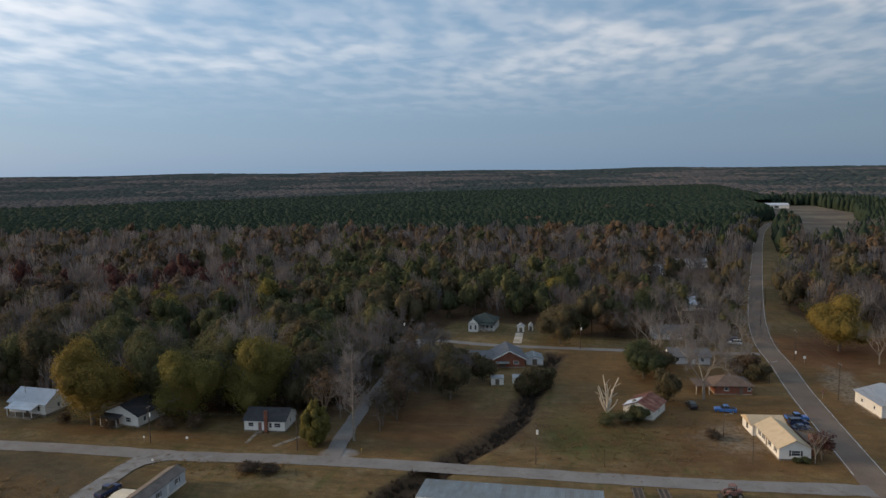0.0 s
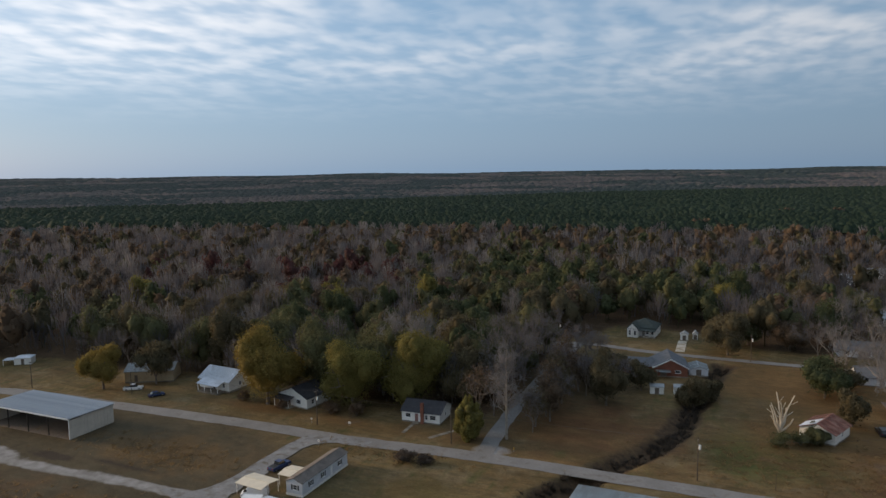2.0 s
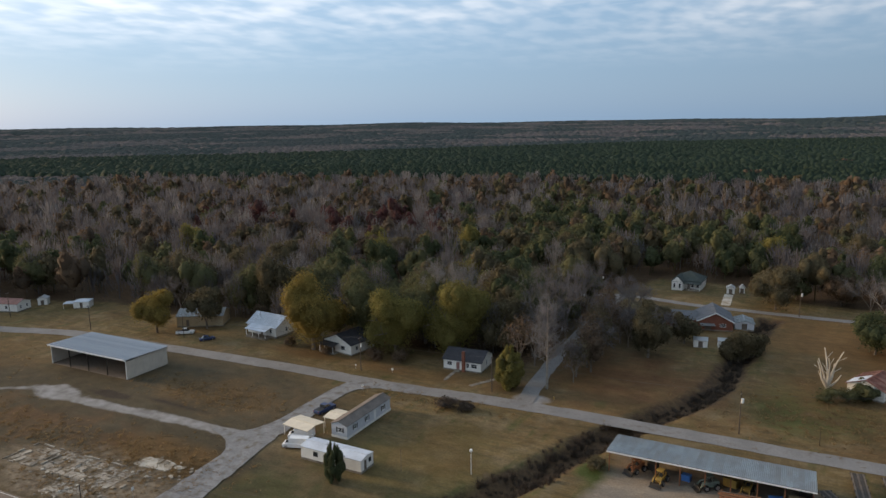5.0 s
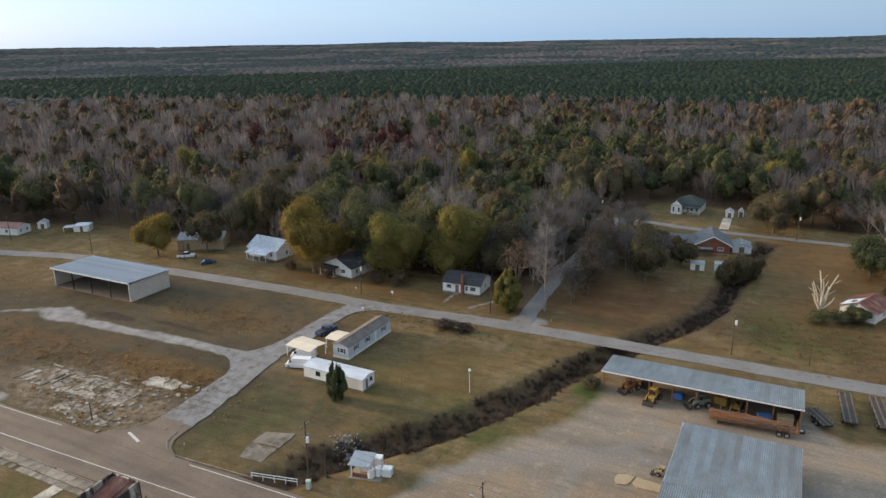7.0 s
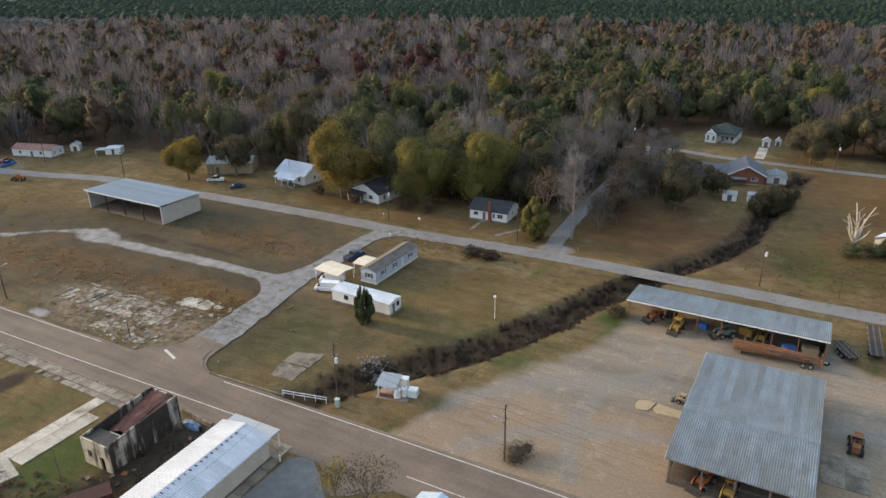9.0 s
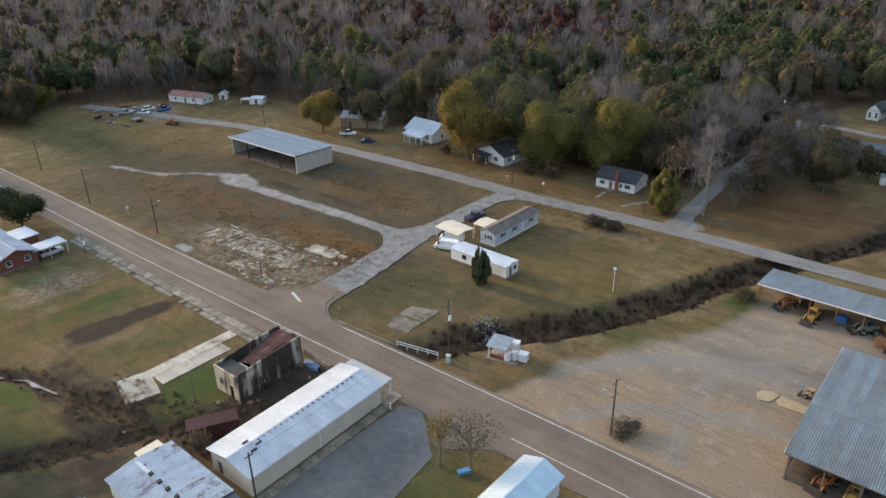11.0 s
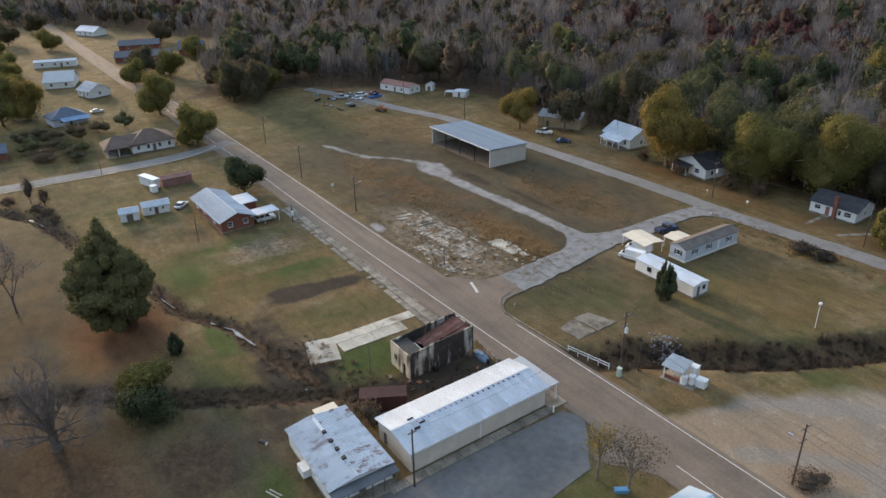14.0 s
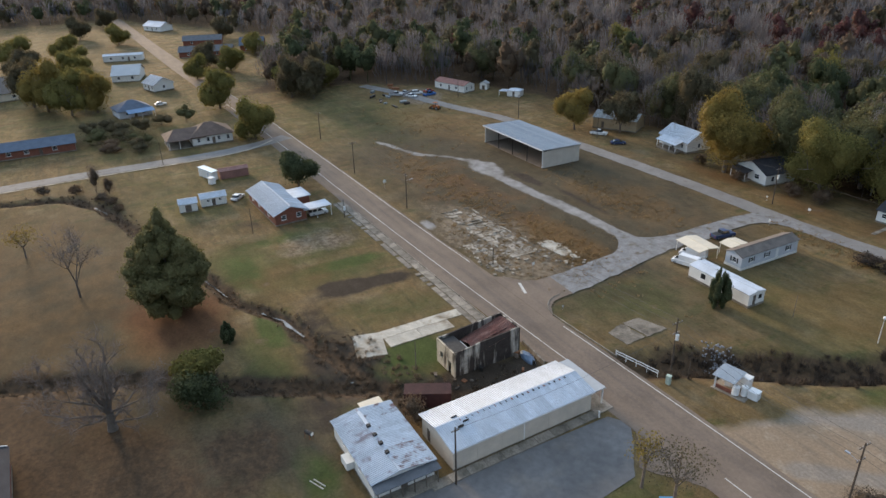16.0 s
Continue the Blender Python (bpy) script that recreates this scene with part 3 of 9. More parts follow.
def ground_material():
    m = bpy.data.materials.new("winter_grass")
    m.use_nodes = True
    n, l = m.node_tree.nodes, m.node_tree.links
    b = n["Principled BSDF"]
    b.inputs["Roughness"].default_value, b.inputs["Specular IOR Level"].default_value = 0.95, 0.1
    co = n.new("ShaderNodeTexCoord").outputs["Object"]

    def noise_at(scale, detail=5.0, stretch=None):
        t = n.new("ShaderNodeTexNoise")
        t.inputs["Scale"].default_value, t.inputs["Detail"].default_value, t.inputs["Roughness"].default_value = scale, detail, 0.62
        src = co
        if stretch:
            mp = n.new("ShaderNodeMapping")
            mp.inputs["Scale"].default_value, mp.inputs["Rotation"].default_value = (*stretch[:2], 1), (0, 0, radians(stretch[2]))
            l.new(co, mp.inputs[0])
            src = mp.outputs[0]
        l.new(src, t.inputs["Vector"])
        return t.outputs["Fac"]

    def ranged(v, a, z, lo=0.0, hi=1.0):
        r = n.new("ShaderNodeMapRange")
        for k, x in zip(("From Min", "From Max", "To Min", "To Max"), (a, z, lo, hi)):
            r.inputs[k].default_value = x
        l.new(v, r.inputs["Value"])
        return r.outputs[0]

    def blend(f, a, c):
        x = n.new("ShaderNodeMix")
        x.data_type = "RGBA"
        l.new(f, x.inputs["Factor"])
        l.new(a, x.inputs["A"])
        if isinstance(c, tuple):
            x.inputs["B"].default_value = (*c, 1)
        else:
            l.new(c, x.inputs["B"])
        return x.outputs["Result"]

    def add(a, c, s):
        x = n.new("ShaderNodeMath")
        x.operation = "MULTIPLY_ADD"
        l.new(a, x.inputs[0])
        x.inputs[1].default_value = s
        l.new(c, x.inputs[2])
        return x.outputs[0]

    def zone(name):
        a = n.new("ShaderNodeAttribute")
        a.attribute_name = name
        s = n.new("ShaderNodeSeparateColor")
        l.new(a.outputs["Color"], s.inputs[0])
        return s.outputs

    rgb = n.new("ShaderNodeRGB")
    rgb.outputs[0].default_value = (0.156, 0.101, 0.046, 1)
    raw_edge, fine, mid, wide = noise_at(0.13, 9.0), noise_at(9.0), noise_at(0.9, 6.0), noise_at(0.035, 5.0)
    edge = ranged(raw_edge, 0.25, 0.75, 0.12, 0.88)
    mown = noise_at(0.25, 4.0, (0.25, 2.0, 8))
    c = blend(ranged(wide, 0.40, 0.60, 0, 0.9), rgb.outputs[0], (0.122, 0.089, 0.036))
    c = blend(ranged(mid, 0.46, 0.66, 0, 0.7), c, (0.175, 0.126, 0.066))
    c = blend(ranged(mown, 0.48, 0.66, 0, 0.5), c, (0.066, 0.058, 0.032))
    c = blend(ranged(noise_at(0.11, 7.0), 0.50, 0.64, 0, 0.75), c, (0.185, 0.138, 0.078))
    c = blend(ranged(noise_at(0.16, 8.0, (1.6, 0.6, 20)), 0.54, 0.66, 0, 0.7), c, (0.066, 0.072, 0.026))
    c = blend(ranged(noise_at(0.5, 8.0, (0.5, 1.5, -12)), 0.56, 0.68, 0, 0.42), c, (0.050, 0.041, 0.028))
    za, zb, zc, zd = zone("cover_a"), zone("cover_b"), zone("cover_c"), zone("cover_d")
    c = blend(ranged(add(edge, zc[2], 0.8), 0.50, 1.2, 0, 0.9), c, (0.070, 0.057, 0.037))
    c = blend(ranged(add(edge, zb[0], 0.9), 0.55, 1.25, 0, 0.85), c, (0.074, 0.077, 0.027))
    c = blend(ranged(add(edge, zd[1], 0.9), 0.62, 1.15, 0, 0.9), c, (0.058, 0.078, 0.022))
    c = blend(ranged(add(edge, zb[1], 0.9), 0.60, 1.25, 0, 0.9), c, (0.146, 0.085, 0.036))
    c = blend(ranged(add(edge, zd[2], 0.9), 0.60, 1.25, 0, 0.9), c, (0.118, 0.058, 0.030))
    c = blend(ranged(add(edge, zb[2], 1.0), 0.70, 1.15, 0, 0.95), c, (0.044, 0.034, 0.026))
    dirty = blend(ranged(mid, 0.38, 0.62), n_rgb(n, (0.125, 0.090, 0.058)), (0.25, 0.195, 0.135))
    c = blend(ranged(add(edge, za[2], 1.0), 0.75, 1.15, 0, 0.9), c, dirty)
    leaves = blend(ranged(mid, 0.35, 0.65), n_rgb(n, (0.055, 0.038, 0.025)), (0.10, 0.062, 0.035))
    c = blend(ranged(add(edge, za[0], 1.0), 0.80, 1.15, 0, 0.95), c, leaves)
    for v, a in ((fine, 0.22), (noise_at(2.2, 6.0), 0.20), (noise_at(0.30, 8.0, (0.8, 1.4, 75)), 0.20), (noise_at(0.06, 8.0), 0.22)):
        s = n.new("ShaderNodeVectorMath")
        s.operation = "SCALE"
        l.new(c, s.inputs[0])
        l.new(ranged(v, 0.3, 0.7, 1 - a, 1 + a), s.inputs["Scale"])
        c = s.outputs[0]
    sweep, ruts = noise_at(0.10, 7.0, (0.35, 1.9, 0)), noise_at(0.55, 6.0, (0.16, 1.6, 0))
    stones = blend(ranged(sweep, 0.38, 0.62), n_rgb(n, (0.168, 0.143, 0.116)), (0.242, 0.197, 0.148))
    stones = blend(ranged(noise_at(0.045, 6.0), 0.50, 0.62, 0, 0.75), stones, (0.265, 0.190, 0.122))
    stones = blend(ranged(add(edge, zd[0], 0.9), 0.55, 1.15, 0, 0.9), stones, (0.235, 0.172, 0.115))
    stones = blend(ranged(add(edge, zc[1], 0.7), 0.60, 1.15, 0, 0.6), stones, (0.206, 0.188, 0.166))
    stones = blend(ranged(ruts, 0.54, 0.68, 0, 0.42), stones, (0.112, 0.095, 0.078))
    stones = blend(ranged(noise_at(0.33, 9.0), 0.54, 0.66, 0, 0.5), stones, (0.310, 0.255, 0.190))
    pebble = n.new("ShaderNodeVectorMath")
    pebble.operation = "SCALE"
    l.new(stones, pebble.inputs[0])
    l.new(ranged(noise_at(2.4, 8.0), 0.3, 0.7, 0.90, 1.34), pebble.inputs["Scale"])
    c = blend(ranged(add(edge, za[1], 1.0), 0.72, 1.28), c, pebble.outputs[0])
    shale = blend(ranged(noise_at(0.28, 9.0), 0.36, 0.66), n_rgb(n, (0.20, 0.185, 0.17)), (0.34, 0.325, 0.31))
    c = blend(ranged(add(edge, zc[0], 1.0), 0.92, 1.24, 0, 0.95), c, shale)
    l.new(c, b.inputs["Base Color"])
    bp = n.new("ShaderNodeBump")
    bp.inputs["Strength"].default_value, bp.inputs["Distance"].default_value = 0.6, 0.12
    l.new(noise_at(5.0, 6.0), bp.inputs["Height"])
    l.new(bp.outputs[0], b.inputs["Normal"])
    return m


def n_rgb(n, color):
    x = n.new("ShaderNodeRGB")
    x.outputs[0].default_value = (*color, 1)
    return x.outputs[0]


ground_mesh = build_ground()
ground_mesh.materials.append(ground_material())
ground = tag_structure(new("ground", ground_mesh), "brown and olive winter grass with dirt, gravel and leaf litter", "ground")

tag_structure(patch("field", FIELD, 0.35, ploughed), "bare brown field beyond the highway bend", "field")

# ---- roads ----
MAIN = [(-620, 41), (-560, 43), (-415, 49.0), (-320, 54), (-252, 57.4), (-187, 59.9), (-150, 61.0), (-120, 62.2), (-90, 63.7), (-64, 65.0), (-36, 66.1), (0, 67), (60, 68), (160, 69)]
HWY = [(60, 40), (60, 100), (60.2, 155), (61.2, 184), (62.6, 215), (64.6, 240), (65.4, 260.7), (67.3, 277.7), (71.5, 302.6), (77.6, 332.3), (85.7, 368.6), (96.0, 413.5), (109.3, 470.6), (126.9, 545.6), (151.5, 648.6), (173.0, 731.1), (194.4, 798.7), (215.2, 845.6), (330, 960)]
BACK = [(-288, 112), (-262, 120.5), (-234, 127), (-206, 134.5), (-166, 137.3), (-120, 140.0), (-90, 140.6), (-60, 143.3), (-20, 144.4), (20, 145.2), (58, 148)]
tag_structure(ribbon("road_main", MAIN, (7.4, 11.4), 0.10, asphalt, 4, 0.08, 1, -1.2), "worn brownish two-lane asphalt main road", "road")
tag_structure(ribbon("road_highway", HWY, 7.2, 0.07, asphalt_hwy, 5, 0.08, 2), "worn brown asphalt highway curving to the woods", "road")
tag_structure(ribbon("road_back", BACK, 5.2, 0.10, asphalt_grey, 3, 0.12, 3), "narrow pale grey back road with ragged edges", "road")
tag_structure(ribbon("road_connector", [(-99.6, 140), (-100.4, 128), (-99.8, 115), (-100.2, 106), (-98.9, 97), (-97.6, 88), (-96.4, 80), (-96.0, 75.4)], (4.2, 8.0), 0.125, gravel_mat, 2, 0.16, 4), "pale gravelly connecting lane", "road")
tag_structure(ribbon("road_lane", [(-56.4, 146), (-58.6, 165), (-60.6, 200), (-61.4, 236), (-59.4, 256)], (4.4, 3.2), 0.12, asphalt_grey, 3, 0.15, 5), "narrow grey lane shaded by trees", "road")
tag_structure(ribbon("road_north", [(-140, 240), (-84, 248), (-58, 256), (-33, 252.4), (0, 251.6), (35, 252.2), (61, 253.5)], 3.8, 0.135, asphalt_grey, 3, 0.12, 6), "narrow grey road past the farmhouse", "road")
tag_structure(ribbon("road_side", [(-228, 60), (-223, 46), (-220.8, 30), (-220.8, 0), (-219.5, -30), (-216, -100)], 6.0, 0.12, asphalt_grey, 3, 0.12, 7), "grey side road beside a mown verge", "road")
tag_structure(patch("parking_lot", [(-60.5, 8), (-60.4, 30), (-60.5, 57.8), (-58.8, 58.9), (-56.9, 59.0), (-54.0, 56.9), (-51.0, 54.2), (-49.4, 53.0), (-48.8, 48.5), (-48.2, 44.8), (-47.6, 30), (-47, 8)], 0.06, asphalt_lot), "dark grey asphalt parking lot beside the metal building", "parking lot")
tag_structure(patch("lot_apron", [(-56.4, 59.4), (-53.4, 57.2), (-50.4, 54.6), (-48.6, 55.6), (-45.5, 58.2), (-42, 60.4), (-44, 62.6), (-52, 62.2), (-57, 61.6)], 0.075, asphalt), "brown asphalt apron between the lot and the road", "road")
tag_structure(patch("road_apron", [(-106, 66), (-104.6, 68.4), (-101.4, 70.6), (-100.2, 73.2), (-99.9, 76.2), (-92.2, 76.0), (-92.0, 73.2), (-91.6, 71.2), (-90.2, 69.4), (-87.8, 68.1), (-86, 66)], 0.132, asphalt), "brown asphalt apron at the lane mouth", "road")
for line, off, a, z in ((MAIN, 3.15, -330, -110), (MAIN, 3.15, -87, 60), (MAIN, -3.1, -330, -64.5), (MAIN, -3.1, -48, 60)):
    run = [tuple(p) for p in spline(line, 6.0) if a < p[0] < z]
    tag_structure(ribbon("edge_line", run, 0.16, 0.118, line_mat, 4, 0.0, 0, off), "worn white edge line on the road", "road marking")
for off in (3.3, -3.3):
    tag_structure(ribbon("edge_line", HWY[2:18], 0.16, 0.118, line_mat, 4, 0.0, 0, off), "worn white edge line on the highway", "road marking")
tag_structure(patch("lane_flare", [(-98.6, 120.5), (-97.8, 126.5), (-97.9, 131.6), (-97.0, 134.6), (-94.3, 137.0), (-90.2, 138.6), (-84.4, 139.4), (-84.2, 142.0), (-94.5, 141.6), (-99.6, 139.0)], 0.121, gravel_mat), "pale gravel flare where the lane meets the back road", "road")
tag_structure(patch("drive_flare", [(-112.4, 101.6), (-108.9, 100.8), (-105.6, 99.0), (-103.0, 96.4), (-100.7, 91.8), (-99.3, 97.9), (-100.6, 111.0), (-103.2, 109.4), (-104.2, 106.4), (-105.7, 104.4), (-108.5, 103.4), (-112.1, 103.2)], 0.117, gravel_mat), "pale gravel flare at the drive's mouth", "road")
tag_structure(patch("stop_line", [(-101.0, 69.2), (-96.8, 67.9), (-96.6, 68.4), (-100.8, 69.7)], 0.15, line_mat), "white stop line at the lane mouth", "road marking")

# ---- houses ----
def wall_run(bm, length, height, thick, openings, m):
    """A wall from 0 to length along x, its outer face on y = 0, with openings (x0, x1, z0, z1) left free."""
    xs = 0.0
    for x0, x1, z0, z1 in sorted(openings) + [(length, length, 0, 0)]:
        start = len(bm.verts)
        if x0 - xs > 0.01:
            box(bm, xs, x0, 0, thick, 0, height)
        if x1 > x0:
            if z0 > 0.02:
                box(bm, x0, x1, 0, thick, 0, z0)
            box(bm, x0, x1, 0, thick, z1, height)
        bm.verts.ensure_lookup_table()
        for v in bm.verts[start:]:
            v.co = m @ v.co
        xs = x1


SIDES = {"s": 0, "e": 90, "n": 180, "w": 270}


def side_pose(side, w, d):
    """Local frame of an outer wall: x along it, y inwards."""
    length = w if side in "sn" else d
    depth = d if side in "sn" else w
    return pose(0, 0, 0, 0, 0, SIDES[side]) @ Matrix.Translation((-length / 2, -depth / 2, 0)), length


def window_part(parent, m, w, h, frame_mat, bars=True, shutters=None):
    """A window in its opening; m is the frame of its lower left corner, x along the wall, y inwards."""
    bm = bmesh.new()
    f = 0.08
    for r in ((0, f, 0, h), (w - f, w, 0, h), (f, w - f, 0, f), (f, w - f, h - f, h)):
        box(bm, r[0], r[1], -0.03, 0.10, r[2], r[3])
    if bars:
        box(bm, f, w - f, 0.02, 0.07, h / 2 - 0.03, h / 2 + 0.03)
    ob = part("window", bm, frame_mat, parent)
    ob.matrix_basis = m
    part("pane", one(box, f, w - f, 0.05, 0.06, f, h - f), glass, ob)
    part("sill", one(box, -0.06, w + 0.06, -0.09, 0.0, -0.07, 0.0), frame_mat, ob)
    if shutters:
        for x in (-0.42, w + 0.06):
            part("shutter", one(box, x, x + 0.36, -0.04, -0.005, 0, h), shutters, ob)


def door_part(parent, m, w, h, material):
    bm = bmesh.new()
    box(bm, 0, w, 0.03, 0.08, 0, h)
    for z0, z1 in ((0.15, 0.9), (1.05, h - 0.12)):
        box(bm, 0.15, w - 0.15, 0.015, 0.03, z0, z1)
    ob = part("door", bm, material, parent)
    ob.matrix_basis = m
    part("door_handle", one(box, w - 0.12, w - 0.07, -0.04, 0.03, 0.95, 1.07), chrome, ob)


SHEETS = {}


def sheet_mesh(length, material, width=0.92):
    """One ribbed roofing sheet, ribs down the slope; origin at its upper corner, x across, y down."""
    key = (round(length, 2), material.name, width)
    if key not in SHEETS:
        bm = bmesh.new()
        prof, x = [], 0.0
        n = 3
        for k in range(n):
            a = k * width / n
            prof += [(a, 0.0), (a + 0.04, 0.06), (a + 0.09, 0.06), (a + 0.17, 0.0)]
        prof.append((width, 0.0))
        top = [bm.verts.new((a, 0, z)) for a, z in prof]
        low = [bm.verts.new((a, -length, z)) for a, z in prof]
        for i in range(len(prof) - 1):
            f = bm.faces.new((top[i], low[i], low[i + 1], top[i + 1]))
            # the falling flank of every rib takes the slot with painted shade
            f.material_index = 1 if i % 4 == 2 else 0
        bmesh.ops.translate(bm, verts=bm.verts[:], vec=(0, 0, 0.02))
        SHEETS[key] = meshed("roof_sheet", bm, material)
        SHEETS[key].materials.append(rib_rust_shade if material is rust else rib_dark if material is tin else rib_shade)
    return SHEETS[key]


def slope(parent, m, run, drop, along, material, thick=0.10, sheets=False, back_mat=None):
    """One roof slope. m: frame at the ridge's start, x along the ridge, y away from the wall below (the slope falls towards -y)."""
    length = math.hypot(run, drop)
    ob = part("roof", one(box, 0, along, -length, 0, -thick, 0), back_mat or material, parent)
    ob.matrix_basis = m @ pose(0, 0, 0, math.degrees(math.atan2(drop, run)))
    if sheets:
        n = max(1, round(along / 0.92))
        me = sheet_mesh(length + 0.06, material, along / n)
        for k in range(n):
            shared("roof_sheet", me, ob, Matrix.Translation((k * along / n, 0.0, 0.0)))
    return ob


def gable_roof(parent, w, d, h, rise, material, ridge="x", over=0.45, sheets=False, split=0.5, wall_mat=None, back_mat=None, ends=True):
    """Two slopes over a w x d plan, and the gable triangles below them."""
    span, length = (d, w) if ridge == "x" else (w, d)
    turn = pose(0, 0, 0) if ridge == "x" else pose(0, 0, 0, 0, 0, 90)
    top = -span / 2 + span * split
    for sgn in (1, -1):
        run = span * split if sgn > 0 else span * (1 - split)
        k = rise / run
        m = turn @ Matrix.Translation((0, top, h + rise)) @ (pose(0, 0, 0) if sgn > 0 else pose(0, 0, 0, 0, 0, 180))
        m = m @ Matrix.Translation((-length / 2 - over, 0, 0.11))
        slope(parent, m, run + over, k * (run + over), length + 2 * over, material, 0.10, sheets, back_mat)
    if wall_mat and ends:
        for e in (-1, 1):
            bm = bmesh.new()
            x = e * (length / 2 - 0.08)
            prism(bm, [(-span / 2, h), (span / 2, h), (top, h + rise)], x - 0.08, x + 0.08, "x")
            for v in bm.verts:
                v.co = turn @ v.co
            part("gable", bm, wall_mat, parent)
    # ridge cap
    cap = one(box, -length / 2 - over, length / 2 + over, -0.14, 0.14, -0.02, 0.05)
    ob = part("ridge_cap", cap, material, parent)
    ob.matrix_basis = turn @ Matrix.Translation((0, top, h + rise + 0.11))


def hip_roof(parent, w, d, h, rise, material, over=0.5):
    bm = bmesh.new()
    a, b = w / 2 + over, d / 2 + over
    r = max(a, b) - min(a, b)
    rx, ry = (r, 0) if a > b else (0, r)
    lo = [bm.verts.new(p) for p in ((-a, -b, h - 0.1), (a, -b, h - 0.1), (a, b, h - 0.1), (-a, b, h - 0.1))]
    up = [bm.verts.new(p) for p in ((-a, -b, h + 0.08), (a, -b, h + 0.08), (a, b, h + 0.08), (-a, b, h + 0.08))]
    t = [bm.verts.new((-rx, -ry, h + rise)), bm.verts.new((rx + 0.01, ry + 0.01, h + rise))]
    bm.faces.new(lo[::-1])
    for i in range(4):
        j = (i + 1) % 4
        bm.faces.new((lo[i], lo[j], up[j], up[i]))
    if a > b:
        for f in ((up[0], up[1], t[1], t[0]), (up[2], up[3], t[0], t[1]), (up[1], up[2], t[1]), (up[3], up[0], t[0])):
            bm.faces.new(f)
    else:
        for f in ((up[1], up[2], t[1], t[0]), (up[3], up[0], t[0], t[1]), (up[0], up[1], t[0]), (up[2], up[3], t[1])):
            bm.faces.new(f)
    bmesh.ops.recalc_face_normals(bm, faces=bm.faces[:])
    part("roof", bm, material, parent)


def house(name, label, category, m, w, d, h, wall_mat, roof_mat, roof="gable", ridge="x", rise=2.0, over=0.45, wins=None, doors=None,
          frame_mat=None, door_mat=None, sheets=False, split=0.5, shutters=None, base=0.35, group="", back_mat=None, open_sides=""):
    """A whole house: foundation, four walls with real openings, windows, doors and roof."""
    frame_mat, door_mat = frame_mat or white_trim, door_mat or wood_old
    root = thing(name, label, category, m, group)
    wins, doors = wins or {}, doors or {}
    if base:
        part("foundation", one(box, -w / 2 - 0.05, w / 2 + 0.05, -d / 2 - 0.05, d / 2 + 0.05, -0.3, base), concrete, root)
    lift = Matrix.Translation((0, 0, base))
    for side in "senw":
        if side in open_sides:
            continue
        sp, length = side_pose(side, w, d)
        opens = []
        for c, ww, hh, sill in wins.get(side, ()):
            opens.append((c + length / 2 - ww / 2, c + length / 2 + ww / 2, sill, sill + hh))
        for c, ww, hh in doors.get(side, ()):
            opens.append((c + length / 2 - ww / 2, c + length / 2 + ww / 2, 0, hh))
        bm = bmesh.new()
        trim = 0.16 if side in "ew" else 0.0
        wall_run(bm, length, h, 0.16, opens, Matrix())
        if trim:
            for v in bm.verts:
                v.co.x = min(max(v.co.x, 0.163), length - 0.163)
        bmesh.ops.remove_doubles(bm, verts=bm.verts[:], dist=0.001)
        ob = part("wall", bm, wall_mat, root)
        ob.matrix_basis = lift @ sp
        for c, ww, hh, sill in wins.get(side, ()):
            window_part(root, lift @ sp @ Matrix.Translation((c + length / 2 - ww / 2, 0, sill)), ww, hh, frame_mat, shutters=shutters)
        for c, ww, hh in doors.get(side, ()):
            door_part(root, lift @ sp @ Matrix.Translation((c + length / 2 - ww / 2, 0, 0)), ww, hh, door_mat)
    part("room_floor", one(box, -w / 2 + 0.2, w / 2 - 0.2, -d / 2 + 0.2, d / 2 - 0.2, base - 0.1, base + 0.03), dark_inside, root)
    hb = h + base
    if roof == "gable":
        gable_roof(root, w, d, hb, rise, roof_mat, ridge, over, sheets, split, wall_mat, back_mat)
    elif roof == "hip":
        hip_roof(root, w, d, hb, rise, roof_mat, over)
    elif roof == "flat":
        bm = one(box, -w / 2 - over, w / 2 + over, -d / 2 - over, d / 2 + over, hb, hb + 0.12)
        part("roof", bm, roof_mat, root)
    return root


def porch(parent, x0, x1, y0, y1, h, rise, roof_mat, posts=3, side="s", deck=0.35):
    """A lean-to porch in the house's frame, its outer edge on y0 (low side) and its wall edge on y1."""
    n = max(2, posts)
    for k in range(n):
        x = x0 + 0.15 + (x1 - x0 - 0.3) * k / (n - 1)
        part("porch_post", one(box, x - 0.07, x + 0.07, y0 + 0.08, y0 + 0.22, deck, h), white_trim, parent)
    part("porch_floor", one(box, x0, x1, y0, y1, -0.1, deck), concrete, parent)
    bm = bmesh.new()
    v = box(bm, x0 - 0.2, x1 + 0.2, y0 - 0.3, y1, h, h + 0.1)
    for i in (2, 3, 6, 7):
        v[i].co.z += rise
    part("porch_roof", bm, roof_mat, parent)

# ---- the buildings ----
# white-roofed metal building on the main road
b = house("metal_building", "long beige metal building with a white ribbed tin roof", "building", pose(-66.6, 44.6, 0, 0, 0, 2.4), 8.4, 23.6, 3.3, beige_metal, tin_white, "gable", "y",
          0.8, 0.35, {"w": [(-6, 1.0, 1.0, 1.2), (4, 1.0, 1.0, 1.2)]}, {"s": [(-2.4, 0.9, 2.1)]}, sheets=True, base=0.15)
part("downspout", one(box, 4.2, 4.30, -0.4, -0.26, 0.1, 3.4), white_trim, b)
for k in (-8, -4, 4, 8):
    part("wall_seam", one(box, 4.2, 4.22, k - 0.03, k + 0.03, 0.15, 3.4), beige_metal, b)
